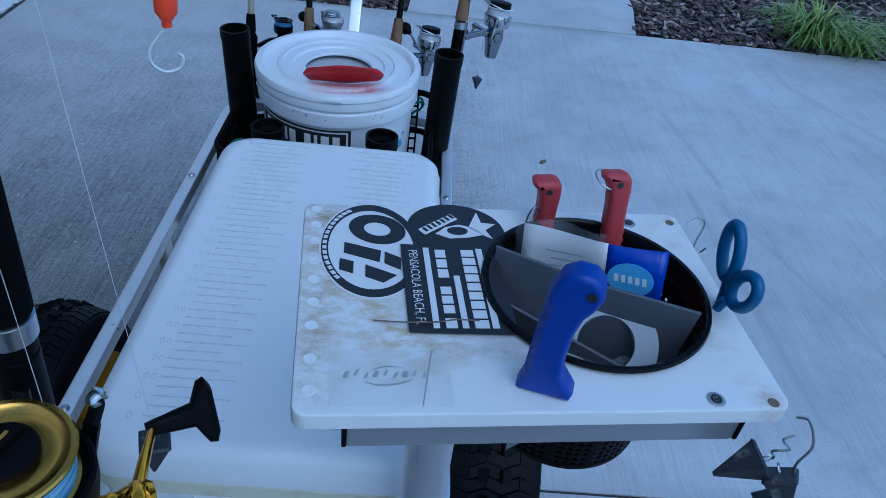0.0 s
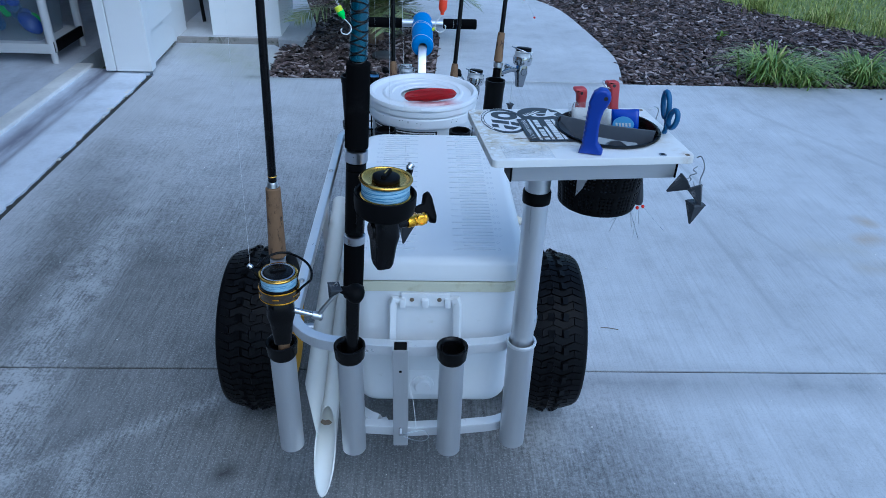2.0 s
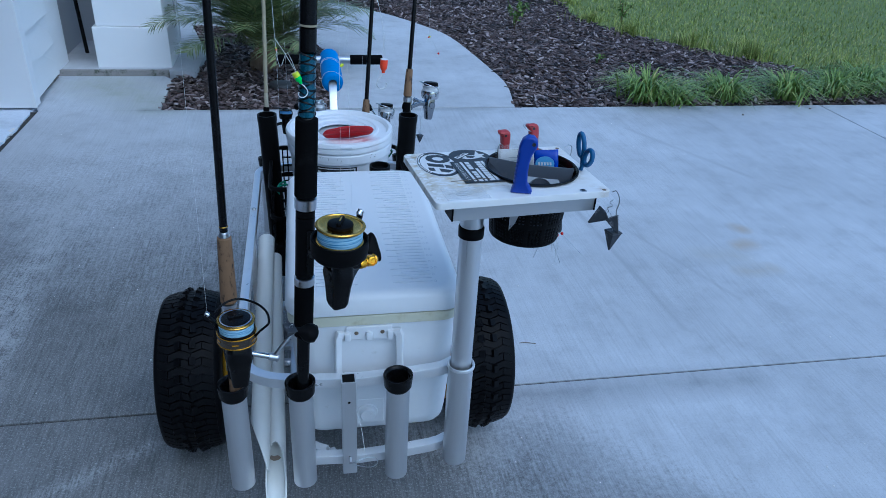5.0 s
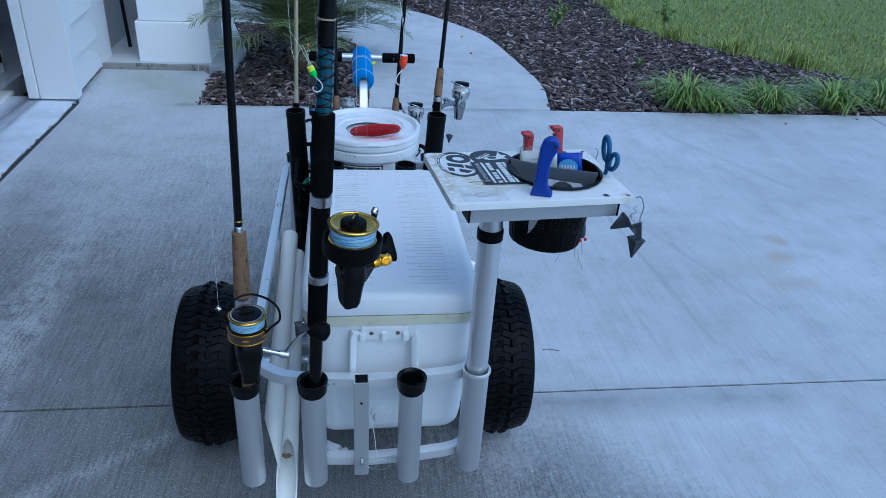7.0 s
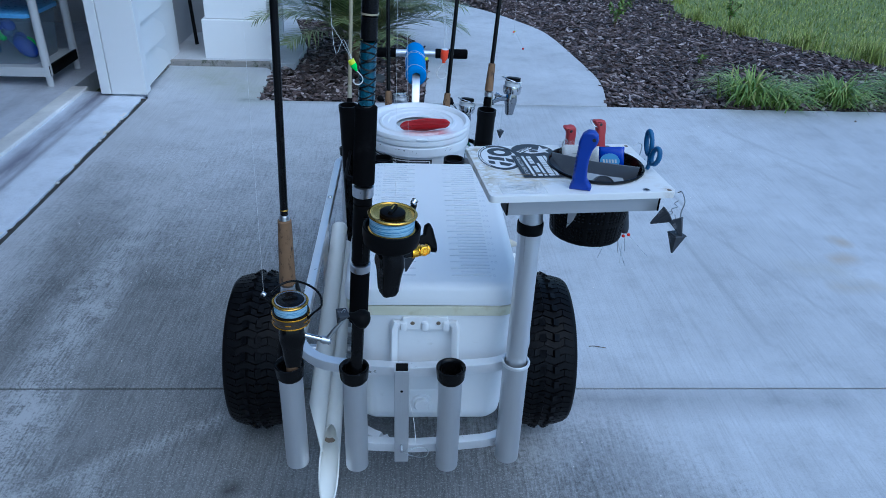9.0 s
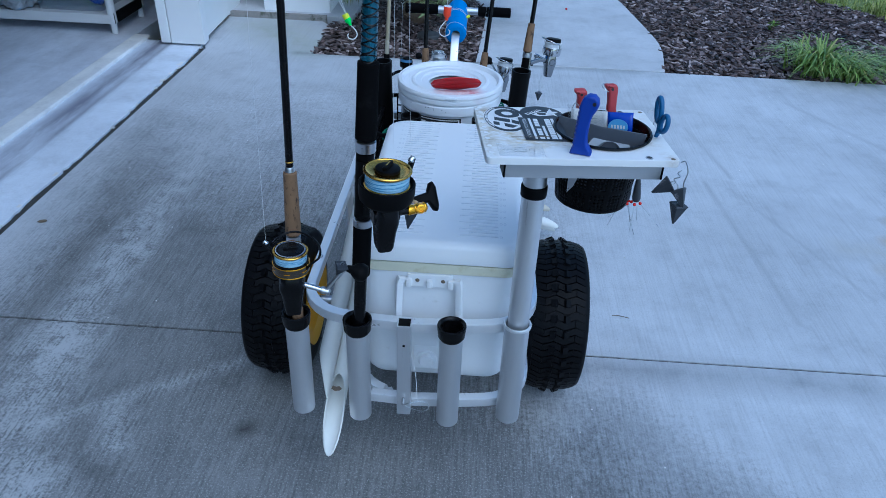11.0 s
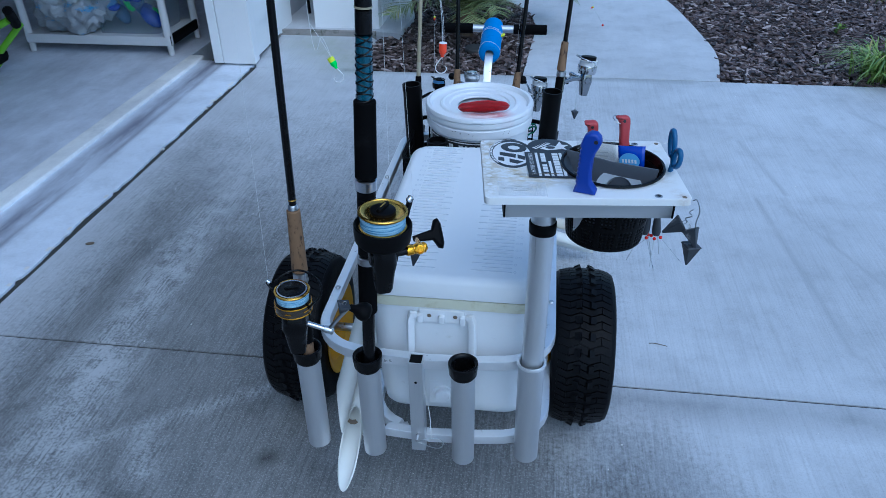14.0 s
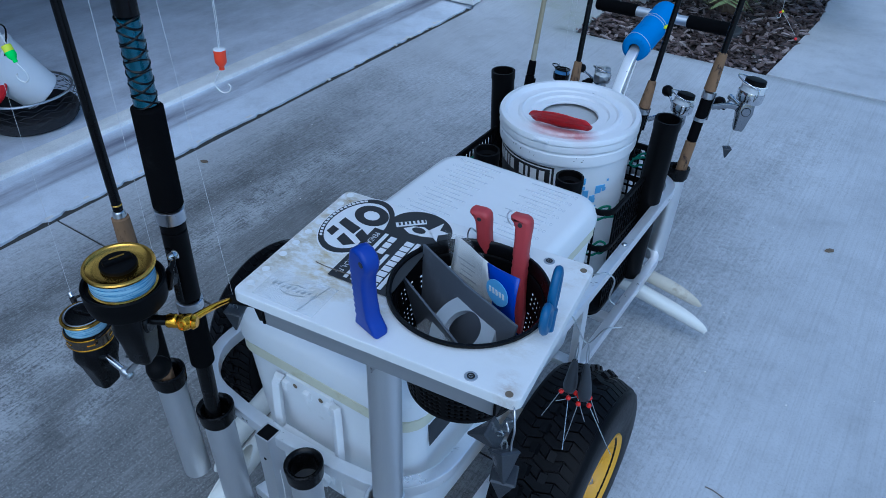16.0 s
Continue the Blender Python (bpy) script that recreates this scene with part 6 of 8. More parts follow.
ol = [(-0.0165, 0.0), (0.0165, 0.0), (0.0175, 0.005), (0.0135, 0.011), (0.0088, 0.018), (0.0078, 0.035), (0.0088, 0.055), (0.0118, 0.068), (0.0165, 0.0765), (0.019, 0.084), (0.0175, 0.092), (0.0115, 0.098), (0.002, 0.0985), (-0.0055, 0.093), (-0.009, 0.083)]
for k in range(9):
    z = 0.076 - k * 0.0072
    ol += [(-0.0106 - k * 0.0004, z), (-0.0088 - k * 0.0004, z - 0.0036)]
ol += [(-0.0145, 0.009)]
grip_profile(bm, ol, 0.0165, Matrix(), 0.0042)
kn = part("grip", bm, "blue_grip", knife, "moulded blue plastic grip", 50)
# flat black disc in place of the hole's dark inside
bm = bm_new()
lathe(bm, [(0, 0.0004), (0.003, 0.0004), (0.003, 0)], 14, pose(0.012, -0.0082, 0.087, 90, 0, 0))
part("lanyard_hole", bm, "vinyl_black", kn)
bm = bm_new()
grip_profile(bm, [(-0.012, 0.0), (0.009, 0.0), (0.006, -0.03), (-0.004, -0.06), (-0.013, -0.074), (-0.0135, -0.03)], 0.0018, Matrix(), 0.0005)
part("blade", bm, "steel", knife, "steel blade under the board")


def red_tool(low, high, label):
    low, high = Vector(low), Vector(high)
    h = (high - low).length
    tl = thing("red_handled_tool", along(low, high - low) @ pose(0, 0, 0, 0, 0, 8), label, "hand tool", "red-handled tools in the basket")
    bm = bm_new()
    ol = [(-0.0088, 0.0), (0.0098, 0.0), (0.0104, 0.02), (0.0088, 0.045), (0.0078, h * 0.5), (0.0084, h * 0.53), (0.0072, h * 0.56), (0.0084, h * 0.59), (0.0072, h * 0.62), (0.0084, h * 0.65), (0.0074, h * 0.68), (0.0078, h * 0.8),
          (0.0088, h * 0.9), (0.0084, h * 0.965), (0.0058, h * 0.995), (0.001, h * 1.01), (-0.006, h * 1.008), (-0.0112, h * 1.012), (-0.0138, h * 0.995), (-0.0132, h * 0.968), (-0.0102, h * 0.945), (-0.0082, h * 0.9), (-0.0076, h * 0.8),
          (-0.0082, h * 0.68), (-0.007, h * 0.65), (-0.0082, h * 0.62), (-0.007, h * 0.59), (-0.0082, h * 0.56), (-0.0074, h * 0.5), (-0.0094, h * 0.3)]
    grip_profile(bm, ol, 0.0165, Matrix(), 0.0052)
    g = part("grip", bm, "red_grip", tl, "faded red plastic grip", 50)
    # black disc laid on the grip for the darkness of a hole
    bm = bm_new()
    lathe(bm, [(0, 0.0003), (0.0022, 0.0003), (0.0026, 0)], 12, pose(-0.002, -0.0083, h * 0.945, 90, 0, 0))
    part("lanyard_hole", bm, "vinyl_black", g)
    return tl, g


tl, g = red_tool((0.211, 0.522, 0.752), (0.204, 0.514, 0.876), "faded red plastic tool handle with a wire hook")
bm = bm_new()
tube(bm, smooth_path([(-0.006, -0.006, 0.098), (-0.012, -0.008, 0.104), (-0.016, -0.008, 0.096), (-0.018, -0.008, 0.082), (-0.024, -0.01, 0.077), (-0.034, -0.012, 0.078)], 5), 0.0008, 6)
part("wire_hook", bm, "steel", g, "bent steel wire")
tl, g = red_tool((0.263, 0.487, 0.760), (0.2535, 0.511, 0.889), "faded red plastic tool handle with a wire ring")
bm = bm_new()
tube(bm, [(-0.010 + 0.0085 * math.cos(a), 0.006 * math.sin(a), 0.126 + 0.005 * math.sin(a) - 0.004 * math.cos(a)) for a in [2 * math.pi * i / 20 for i in range(20)]], 0.0008, 6, True)
part("wire_ring", bm, "steel", g, "steel wire ring")

packet = thing("lure_packet", BM @ pose(0.211, 0.127, -0.045, -4, -8, -28), "clear and blue printed lure packet standing in the basket", "packet")
for nm, x0, x1, mat_, lb in (("card", -0.052, 0.012, "packet_white", "pale printed card"), ("blue_print", 0.012, 0.054, "packet_blue", "glossy blue print")):
    bm = bm_new()
    n = 8
    rows = []
    for j in range(5):
        rows.append([Vector((x0 + (x1 - x0) * i / n, 0.004 * math.sin(5 * (x0 + (x1 - x0) * i / n) / 0.1 + j), 0.07 * j / 4)) for i in range(n + 1)])
    grid_faces(bm, rows, False)
    ob = part(nm, bm, mat_, packet, lb, 60)
    sol = ob.modifiers.new("thickness", "SOLIDIFY")
    sol.thickness = 0.0016
bm = bm_new()
plate(bm, disc(0.031, 0.046, 0.0165, 0.0135, 28), 0.0, pose(0, -0.0055, 0, 90, 0, 0) , 0.0008)
ov = part("oval", bm, "packet_light", packet, "light blue oval print", 0)
bm = bm_new()
for k in range(5):
    plate(bm, quad(0.021 + k * 0.005, 0.0465, 0.003, 0.006, 8), 0.001, pose(0, -0.0055, 0, 90, 0, 0), 0.0003)
part("print", bm, "vinyl_white", ov, "white print bars", 0)
bm = bm_new()
for k in range(5):
    plate(bm, quad(-0.018 + 0.002 * (k % 2), 0.058 - k * 0.006, 0.028 - 0.004 * (k % 3), 0.0014, 0), 0.0, pose(0, -0.0065, 0, 90, 0, 0), 0.0003)
part("print", bm, "vinyl_grey", packet, "small grey print bars", 0)
bm = bm_new()
rows = [[Vector((-0.056 + 0.066 * i / 8, -0.004 + 0.005 * math.sin(i + j), 0.08 * j / 4)) for i in range(9)] for j in range(5)]
grid_faces(bm, rows, False)
part("clear_film", bm, "film", packet, "clear plastic film", 60)

sc = thing("scissors", BM @ pose(0.2915, 0.092, 0.0, 0, 4, -84), "scissors with blue plastic finger loops stuck in the board", "scissors")


def finger_loop(cx, cz, rx, rz, turn, r0):
    pts = []
    for i in range(28):
        a = 2 * math.pi * i / 28
        x, z = rx * math.cos(a), rz * math.sin(a)
        c, s = math.cos(radians(turn)), math.sin(radians(turn))
        pts.append((cx + x * c - z * s, 0, cz + x * s + z * c))
    bm = bm_new()
    tube(bm, pts, r0, 8, True)
    return bm


ob = part("finger_loop", finger_loop(-0.013, 0.041, 0.0088, 0.0195, 20, 0.0042), "blue_scissor", sc, "", 60)
ob = part("finger_loop", finger_loop(0.014, 0.029, 0.0098, 0.0155, -22, 0.0042), "blue_scissor", sc, "", 60)
bm = bm_new()
tube(bm, smooth_path([(-0.006, 0.002, 0.024), (-0.003, 0.002, 0.012), (-0.001, 0.002, -0.006)], 4), 0.0042, 8, r_end=0.0032)
part("shank", bm, "blue_scissor", sc, "", 60)
bm = bm_new()
tube(bm, smooth_path([(0.007, -0.002, 0.014), (0.004, -0.002, 0.008), (0.001, -0.002, -0.006)], 4), 0.0042, 8, r_end=0.0032)
part("shank", bm, "blue_scissor", sc, "", 60)
bm = bm_new()
grip_profile(bm, [(-0.005, 0.0), (0.005, 0.0), (0.002, -0.05), (-0.001, -0.052)], 0.003, Matrix(), 0.0006)
part("blade", bm, "steel", sc)


# ---- weights hung from the board ----
def pyramid(m_, s, h, label, group="pyramid sinkers"):
    """A lead pyramid, point down, with a wire eye; origin at the eye."""
    sk = thing("pyramid_sinker", m_, label, "fishing sinker", group)
    bm = bm_new()
    loft(bm, [(0.0012, 0.0012, 0.0005, -h - 0.008), (s * 0.9, s * 0.9, s * 0.12, -0.0095), (s, s, s * 0.14, -0.008), (s * 0.86, s * 0.86, s * 0.14, -0.0062)], 2)
    part("lead", bm, "lead", sk, "", 20)
    bm = bm_new()
    tube(bm, [(0.003 * math.cos(a), 0, -0.0035 + 0.0045 * math.sin(a)) for a in [2 * math.pi * i / 12 for i in range(12)]], 0.0007, 5, True)
    part("eye", bm, "steel", sk, "wire eye")
    return sk


HK = Vector((0.344, 0.336, 0.833))
bm = bm_new()
tube(bm, smooth_path([HK, HK + Vector((0.004, -0.006, 0.004)), HK + Vector((0.009, -0.013, -0.01)), HK + Vector((0.007, -0.012, -0.03)), HK + Vector((0.009, -0.015, -0.045)), HK + Vector((0.005, -0.016, -0.056))], 5), 0.0009, 6)
tagged(part("wire_hook", bm, "steel"), "bent steel wire hook hung from the board corner", "wire hook")
bm = bm_new()
tube(bm, smooth_path([HK + Vector((0.002, -0.004, -0.012)), HK + Vector((-0.003, -0.004, -0.017)), HK + Vector((0.001, -0.008, -0.021)), HK + Vector((-0.007, -0.006, -0.026)), HK + Vector((-0.004, -0.006, -0.032))], 5), 0.0009, 6)
tagged(part("wire_hook", bm, "steel"), "bent steel wire hook hung from the board corner", "wire hook")
pyramid(pose(0.350, 0.319, 0.776, 0, 4, 20), 0.0115, 0.034, "dull grey lead pyramid sinker on a wire hook")
pyramid(pose(0.339, 0.330, 0.802, 10, 58, 15), 0.0108, 0.03, "dull grey lead pyramid sinker on a wire hook")
pyramid(pose(0.343, 0.327, 0.798, -30, 18, 60), 0.0105, 0.028, "dull grey lead pyramid sinker on a wire hook")


def spider(m_, label):
    """A long tapering weight with wire legs and red beads; origin at its eye."""
    sp = thing("spider_sinker", m_, label, "fishing sinker", "wired sinkers beside the board")
    bm = bm_new()
    lathe(bm, [(0.0008, -0.028), (0.003, -0.03), (0.0055, -0.045), (0.0078, -0.068), (0.008, -0.076), (0.0066, -0.082), (0.0, -0.084)], 18)
    part("weight", bm, "lead", sp, "dark tapered weight", 60)
    bm = bm_new()
    tube(bm, [(0.0, 0, 0.0), (0.0014, 0, -0.012), (0.001, 0, -0.032)], 0.0007, 5)
    tube(bm, [(0.0, 0, 0.0), (-0.0014, 0, -0.012), (-0.001, 0, -0.032)], 0.0007, 5)
    part("stem_wire", bm, "steel", sp)
    for k, a in enumerate((25, 115, 205, 295)):
        c, s = math.cos(radians(a)), math.sin(radians(a))
        bm = bm_new()
        if k % 2:
            pts = [(0, 0, -0.083), (0.008 * c, 0.008 * s, -0.086), (0.05 * c, 0.05 * s, -0.13)]
        else:
            pts = [(0, 0, -0.083), (0.009 * c, 0.009 * s, -0.086), (0.02 * c, 0.02 * s, -0.12), (0.026 * c, 0.026 * s, -0.138)]
        tube(bm, pts, 0.0005, 5)
        leg = part("wire_leg", bm, "steel", sp)
        bm = bm_new()
        bmesh.ops.create_icosphere(bm, subdivisions=2, radius=0.0032, matrix=Matrix.Translation((0.0085 * c, 0.0085 * s, -0.0865)))
        part("bead", bm, "bead_red", leg, "red bead", 60)
    return sp


spider(pose(0.322, 0.531, 0.738, 3, 3, 0), "dark long-tailed sinker with wire legs and red beads")
spider(pose(0.332, 0.534, 0.738, -3, -3, 40), "dark long-tailed sinker with wire legs and red beads")
bm = bm_new()
tube(bm, smooth_path([(0.326, 0.532, 0.834), (0.336, 0.536, 0.838), (0.345, 0.54, 0.83), (0.343, 0.54, 0.806), (0.35, 0.541, 0.8), (0.354, 0.54, 0.806)], 5), 0.0009, 6)
tagged(part("wire_hook", bm, "steel"), "bent steel wire hook at the board corner", "wire hook")
bm = bm_new()
tube(bm, smooth_path([(0.300, 0.527, 0.782), (0.314, 0.529, 0.768), (0.330, 0.533, 0.740), (0.345, 0.538, 0.764), (0.36, 0.545, 0.770)], 5), 0.0008, 6)
tagged(part("wire_hook", bm, "steel"), "bent wire carrying two sinkers beside the board", "wire hook")


# ---- rods and reels ----
def rod_axis(p0, d):
    p0, d = Vector(p0), Vector(d)

    def at(z):
        return p0 + d * ((z - p0.z) / d.z)
    return at


def rod(name, p0, d, label, stages):
    """A rod along a line; stages: (part name, z0, z1, radius at z0, radius at z1, material, label)."""
    at = rod_axis(p0, d)
    rd = thing(name, Matrix.Translation(at(stages[0][1])), label, "fishing rod", "rods standing in the cart")
    o = at(stages[0][1])
    for nm, z0, z1, r0, r1, mat_, lb in stages:
        bm = bm_new()
        a, b = at(z0) - o, at(z1) - o
        L = (b - a).length
        e = min(0.0025, L * 0.12)
        prof = [(r0 * 0.72, 0), (r0, e)] + [(r0 + (r1 - r0) * k / 4, e + (L - 2 * e) * k / 4) for k in (1, 2, 3)] + [(r1, L - e), (r1 * 0.72, L)]
        lathe(bm, prof, 20, along(a, b - a), True, True)
        part(nm, bm, mat_, rd, lb, 50)
    return rd, at, o


def guide(rd, at, o, z, rr, away):
    """A wire ring guide standing off the blank."""
    p = at(z) - o
    away = Vector(away).normalized()
    bm = bm_new()
    c = p + away * (rr + 0.012)
    side = away.cross(Vector((0, 0, 1))).normalized()
    tube(bm, [c + away * (rr * math.cos(a)) + side * (rr * math.sin(a)) for a in [2 * math.pi * i / 20 for i in range(20)]], 0.0014, 6, True)
    tube(bm, [p + Vector((0, 0, 0.02)), c - away * rr], 0.001, 5)
    tube(bm, [p - Vector((0, 0, 0.02)), c - away * rr], 0.001, 5)
    part("guide_ring", bm, "black_gloss", rd)


def reel(rd, o, top, axis, foot, R, look_, crank, knob, roller):
    """A spinning reel. top: centre of the spool's lip; foot: where its stem meets the rod; crank, knob, roller: the crank's joint, its knob and the line roller."""
    top, foot, crank, knob, roller = [Vector(q) - o for q in (top, foot, crank, knob, roller)]
    axis = Vector(axis).normalized()
    m_ = along(top, axis)
    body_c = top - axis * (2.3 * R)
    bm = bm_new()
    back = (foot - body_c)
    back -= axis * back.dot(axis)
    bn = back.normalized()
    fl = axis.cross(bn).normalized()
    rot = Matrix((fl, bn, axis)).transposed().to_4x4()
    rot.translation = body_c
    gi = look_.get("girth", 1.0)
    loft(bm, [(a_ * gi, b_ * gi, c_ * gi, d_) for a_, b_, c_, d_ in ((0.3 * R, 0.34 * R, 0.15 * R, -look_.get("tail", 1.5) * R), (0.36 * R, 0.42 * R, 0.18 * R, -1.3 * R), (0.42 * R, 0.55 * R, 0.25 * R, -0.5 * R), (0.5 * R, 0.66 * R, 0.32 * R, 0.0), (0.46 * R, 0.58 * R, 0.3 * R, 0.6 * R), (0.42 * R, 0.45 * R, 0.25 * R, 0.95 * R))], 5, m=rot)
    lathe(bm, [(0, 0.56 * R), (0.3 * R, 0.56 * R), (0.36 * R, 0.5 * R), (0.38 * R, 0.0)], 20, rot @ pose(0, 0, 0.15 * R, 0, 90, 0))
    lathe(bm, [(0, 0.56 * R), (0.3 * R, 0.56 * R), (0.36 * R, 0.5 * R), (0.38 * R, 0.0)], 20, rot @ pose(0, 0, 0.15 * R, 0, -90, 0))
    stem0 = body_c + bn * 0.5 * R + axis * 0.25 * R
    bar(bm, smooth_path([stem0, stem0 + bn * 0.4 * (foot - stem0).dot(bn), foot - bn * 0.006], 5), 0.3 * R, 0.42 * R, soft=0.08 * R)
    bar(bm, [foot - axis * 1.1 * R - bn * 0.002, foot + axis * 1.1 * R - bn * 0.002], 0.3 * R, 0.12 * R, soft=0.04 * R)
    body = part("reel_body", bm, look_["body"], rd, look_.get("body_label", ""), 45)
    bm = bm_new()
    q = look_["cup"]
    lathe(bm, [(0.3 * R, -1.5 * R), (q * 0.86 * R, -1.45 * R), (q * 0.96 * R, -1.3 * R), (q * R, -0.95 * R), (q * R, -0.62 * R), (q * 0.97 * R, -0.58 * R), (q * 0.92 * R, -0.62 * R), (q * 0.9 * R, -0.8 * R), (0.4 * R, -0.85 * R)], 40, m_)
    part("rotor", bm, look_["rotor"], body, "", 40)
    if look_.get("skirt"):
        bm = bm_new()
        lathe(bm, [(q * 0.98 * R, -1.32 * R), (q * 1.025 * R, -1.3 * R), (q * 1.025 * R, -0.8 * R), (q * 0.98 * R, -0.78 * R)], 40, m_)
        part("rotor_skirt", bm, "smoked_metal", body, "smoked metal skirt", 40)
        for z in (-0.76, -1.33):
            bm = bm_new()
            tube(bm, [m_ @ Vector((q * 1.01 * R * math.cos(a), q * 1.01 * R * math.sin(a), z * R)) for a in [2 * math.pi * i / 36 for i in range(36)]], 0.045 * R, 6, True)
            part("skirt_ring", bm, "bright_gold", body, "thin gold ring", 60)
        for turn in range(0, 360, 60):
            bm = bm_new()
            box(bm, (0.34 * R, 0.05 * R, 0.07 * R), (0, -q * 1.02 * R, -1.05 * R), m_ @ pose(0, 0, 0, 0, 0, turn), bevel=0.01 * R)
            part("skirt_mark", bm, "bright_gold", body, "gold printed mark", 0)
    bm = bm_new()
    lathe(bm, [(0.5 * R, -0.8 * R), (0.93 * R, -0.76 * R), (0.95 * R, -0.7 * R), (0.84 * R, -0.66 * R), (0.8 * R, -0.2 * R), (0.88 * R, -0.15 * R), (0.98 * R, -0.1 * R), (R, -0.04 * R), (0.97 * R, 0.0), (0.9 * R, 0.0), (0.86 * R, -0.05 * R), (0.7 * R, -0.09 * R), (0.52 * R, -0.08 * R), (0.3 * R, -0.08 * R)], 44, m_)
    part("spool", bm, look_["spool"], body, "", 40)
    bm = bm_new()
    prof = []
    for k in range(13):
        z = -0.67 + 0.5 * k / 12
        prof.append(((0.895 + 0.012 * (k % 2)) * R, z * R))
    lathe(bm, [(0.78 * R, -0.67 * R)] + prof + [(0.78 * R, -0.17 * R)], 40, m_)
    part("wound_line", bm, look_["line"], body, look_.get("line_label", ""), 50)
    bm = bm_new()
    cp = look_.get("cap", 0.5)
    ch = look_.get("cap_h", 0.0) * R
    lathe(bm, [(cp * R, -0.09 * R), ((cp + 0.02) * R, 0.0), (cp * R, 0.05 * R + ch), ((cp - 0.12) * R, 0.09 * R + ch), (0, 0.1 * R + ch)], 28, m_)
    box(bm, (0.82 * R, 0.2 * R, 0.2 * R), (0, 0, 0.13 * R), m_ @ pose(0, 0, 0, 0, 0, look_.get("knob_turn", 30)), bevel=0.06 * R)
    part("drag_knob", bm, look_["drag"], body, "", 40)
    if look_.get("mark"):
        bm = bm_new()
        box(bm, (0.42 * R, 0.06 * R, 0.02 * R), (0, 0, 0.236 * R), m_ @ pose(0, 0, 0, 0, 0, look_.get("knob_turn", 30)))
        part("knob_mark", bm, "gold", body, "small gold mark", 0)
    # bail arms, wire and roller
    rl = roller - top
    flat = (rl - axis * rl.dot(axis))
    fd = flat.normalized()
    bm = bm_new()
    bar(bm, smooth_path([top - axis * 1.2 * R + fd * q * 0.97 * R, top - axis * 0.55 * R + fd * (q + 0.14) * R, roller - axis * 0.12 * R, roller + axis * 0.05 * R], 6), 0.26 * R, 0.14 * R, soft=0.04 * R)
    part("bail_arm", bm, look_["arm"], body, "", 45)
    bm = bm_new()
    lathe(bm, [(0, -0.14 * R), (0.1 * R, -0.13 * R), (0.14 * R, -0.05 * R), (0.12 * R, 0.04 * R), (0.15 * R, 0.1 * R), (0.08 * R, 0.15 * R), (0, 0.155 * R)], 16, Matrix.Translation(roller) @ pose(0, 0, 0, 0, 60, math.degrees(math.atan2(fd.y, fd.x))))
    part("line_roller", bm, "chrome", body, "chrome line roller", 50)
    if look_.get("bail"):
        sd = axis.cross(fd)
        bm = bm_new()
        pts = []
        for k in range(15):
            a = math.pi * k / 14
            far_ = q + (0.12 if math.cos(a) > 0 else look_.get("bail_far", 0.2))
            pts.append(top + fd * far_ * R * math.cos(a) + sd * look_["bail"] * (q + 0.35) * R * math.sin(a) + axis * (0.12 * math.cos(a) + 0.35 * math.sin(a)) * R)
        pts += [top - fd * (q + 0.3) * R - axis * 0.6 * R, top - fd * (q - 0.05) * R - axis * 1.1 * R]
        tube(bm, smooth_path(pts, 2), 0.065 * R, 7)
        part("bail_wire", bm, look_["arm_wire"], body, "", 60)
    # crank
    bm = bm_new()
    side0 = body_c + axis * 0.15 * R
    tube(bm, [side0, crank], 0.16 * R, 12)
    part("crank_shaft", bm, look_["shaft"], body, "", 50)
    if look_.get("collar"):
        bm = bm_new()
        lathe(bm, [(0.12 * R, -0.62 * R), (0.2 * R, -0.6 * R), (0.23 * R, -0.52 * R), (0.21 * R, -0.44 * R), (0.23 * R, -0.36 * R), (0.2 * R, -0.28 * R), (0.14 * R, -0.24 * R)], 20, along(crank, crank - side0))
        part("crank_collar", bm, look_["crank"], body, "ridged gold collar", 40)
        bm = bm_new()
        lathe(bm, [(0, 0.3 * R), (0.06 * R, 0.3 * R), (0.08 * R, 0.27 * R), (0.12 * R, 0.27 * R), (0.14 * R, 0.31 * R), (0.19 * R, 0.3 * R), (0.23 * R, 0.2 * R), (0.25 * R, 0.0), (0.2 * R, -0.2 * R), (0, -0.24 * R)], 22, along(crank, (0.25, -0.9, 0.35)))
        part("crank_joint", bm, look_["crank"], body, "round gold crank joint", 50)
    arm_end = knob + (crank - knob).normalized() * 0.0
    bm = bm_new()
    lathe(bm, [(0, -0.3 * R), (0.2 * R, -0.28 * R), (0.24 * R, -0.1 * R), (0.2 * R, 0.1 * R), (0.24 * R, 0.2 * R), (0.16 * R, 0.3 * R), (0, 0.3 * R)], 16, along(crank, crank - side0))
    tube(bm, smooth_path([crank, crank.lerp(arm_end, 0.5) + axis * 0.06 * R, arm_end], 5), 0.13 * R, 10, r_end=0.09 * R)
    part("crank_arm", bm, look_["crank"], body, look_.get("crank_label", ""), 50)
    kd = (crank - side0).normalized()
    bm = bm_new()
    s = look_.get("knob_size", 1.0) * R
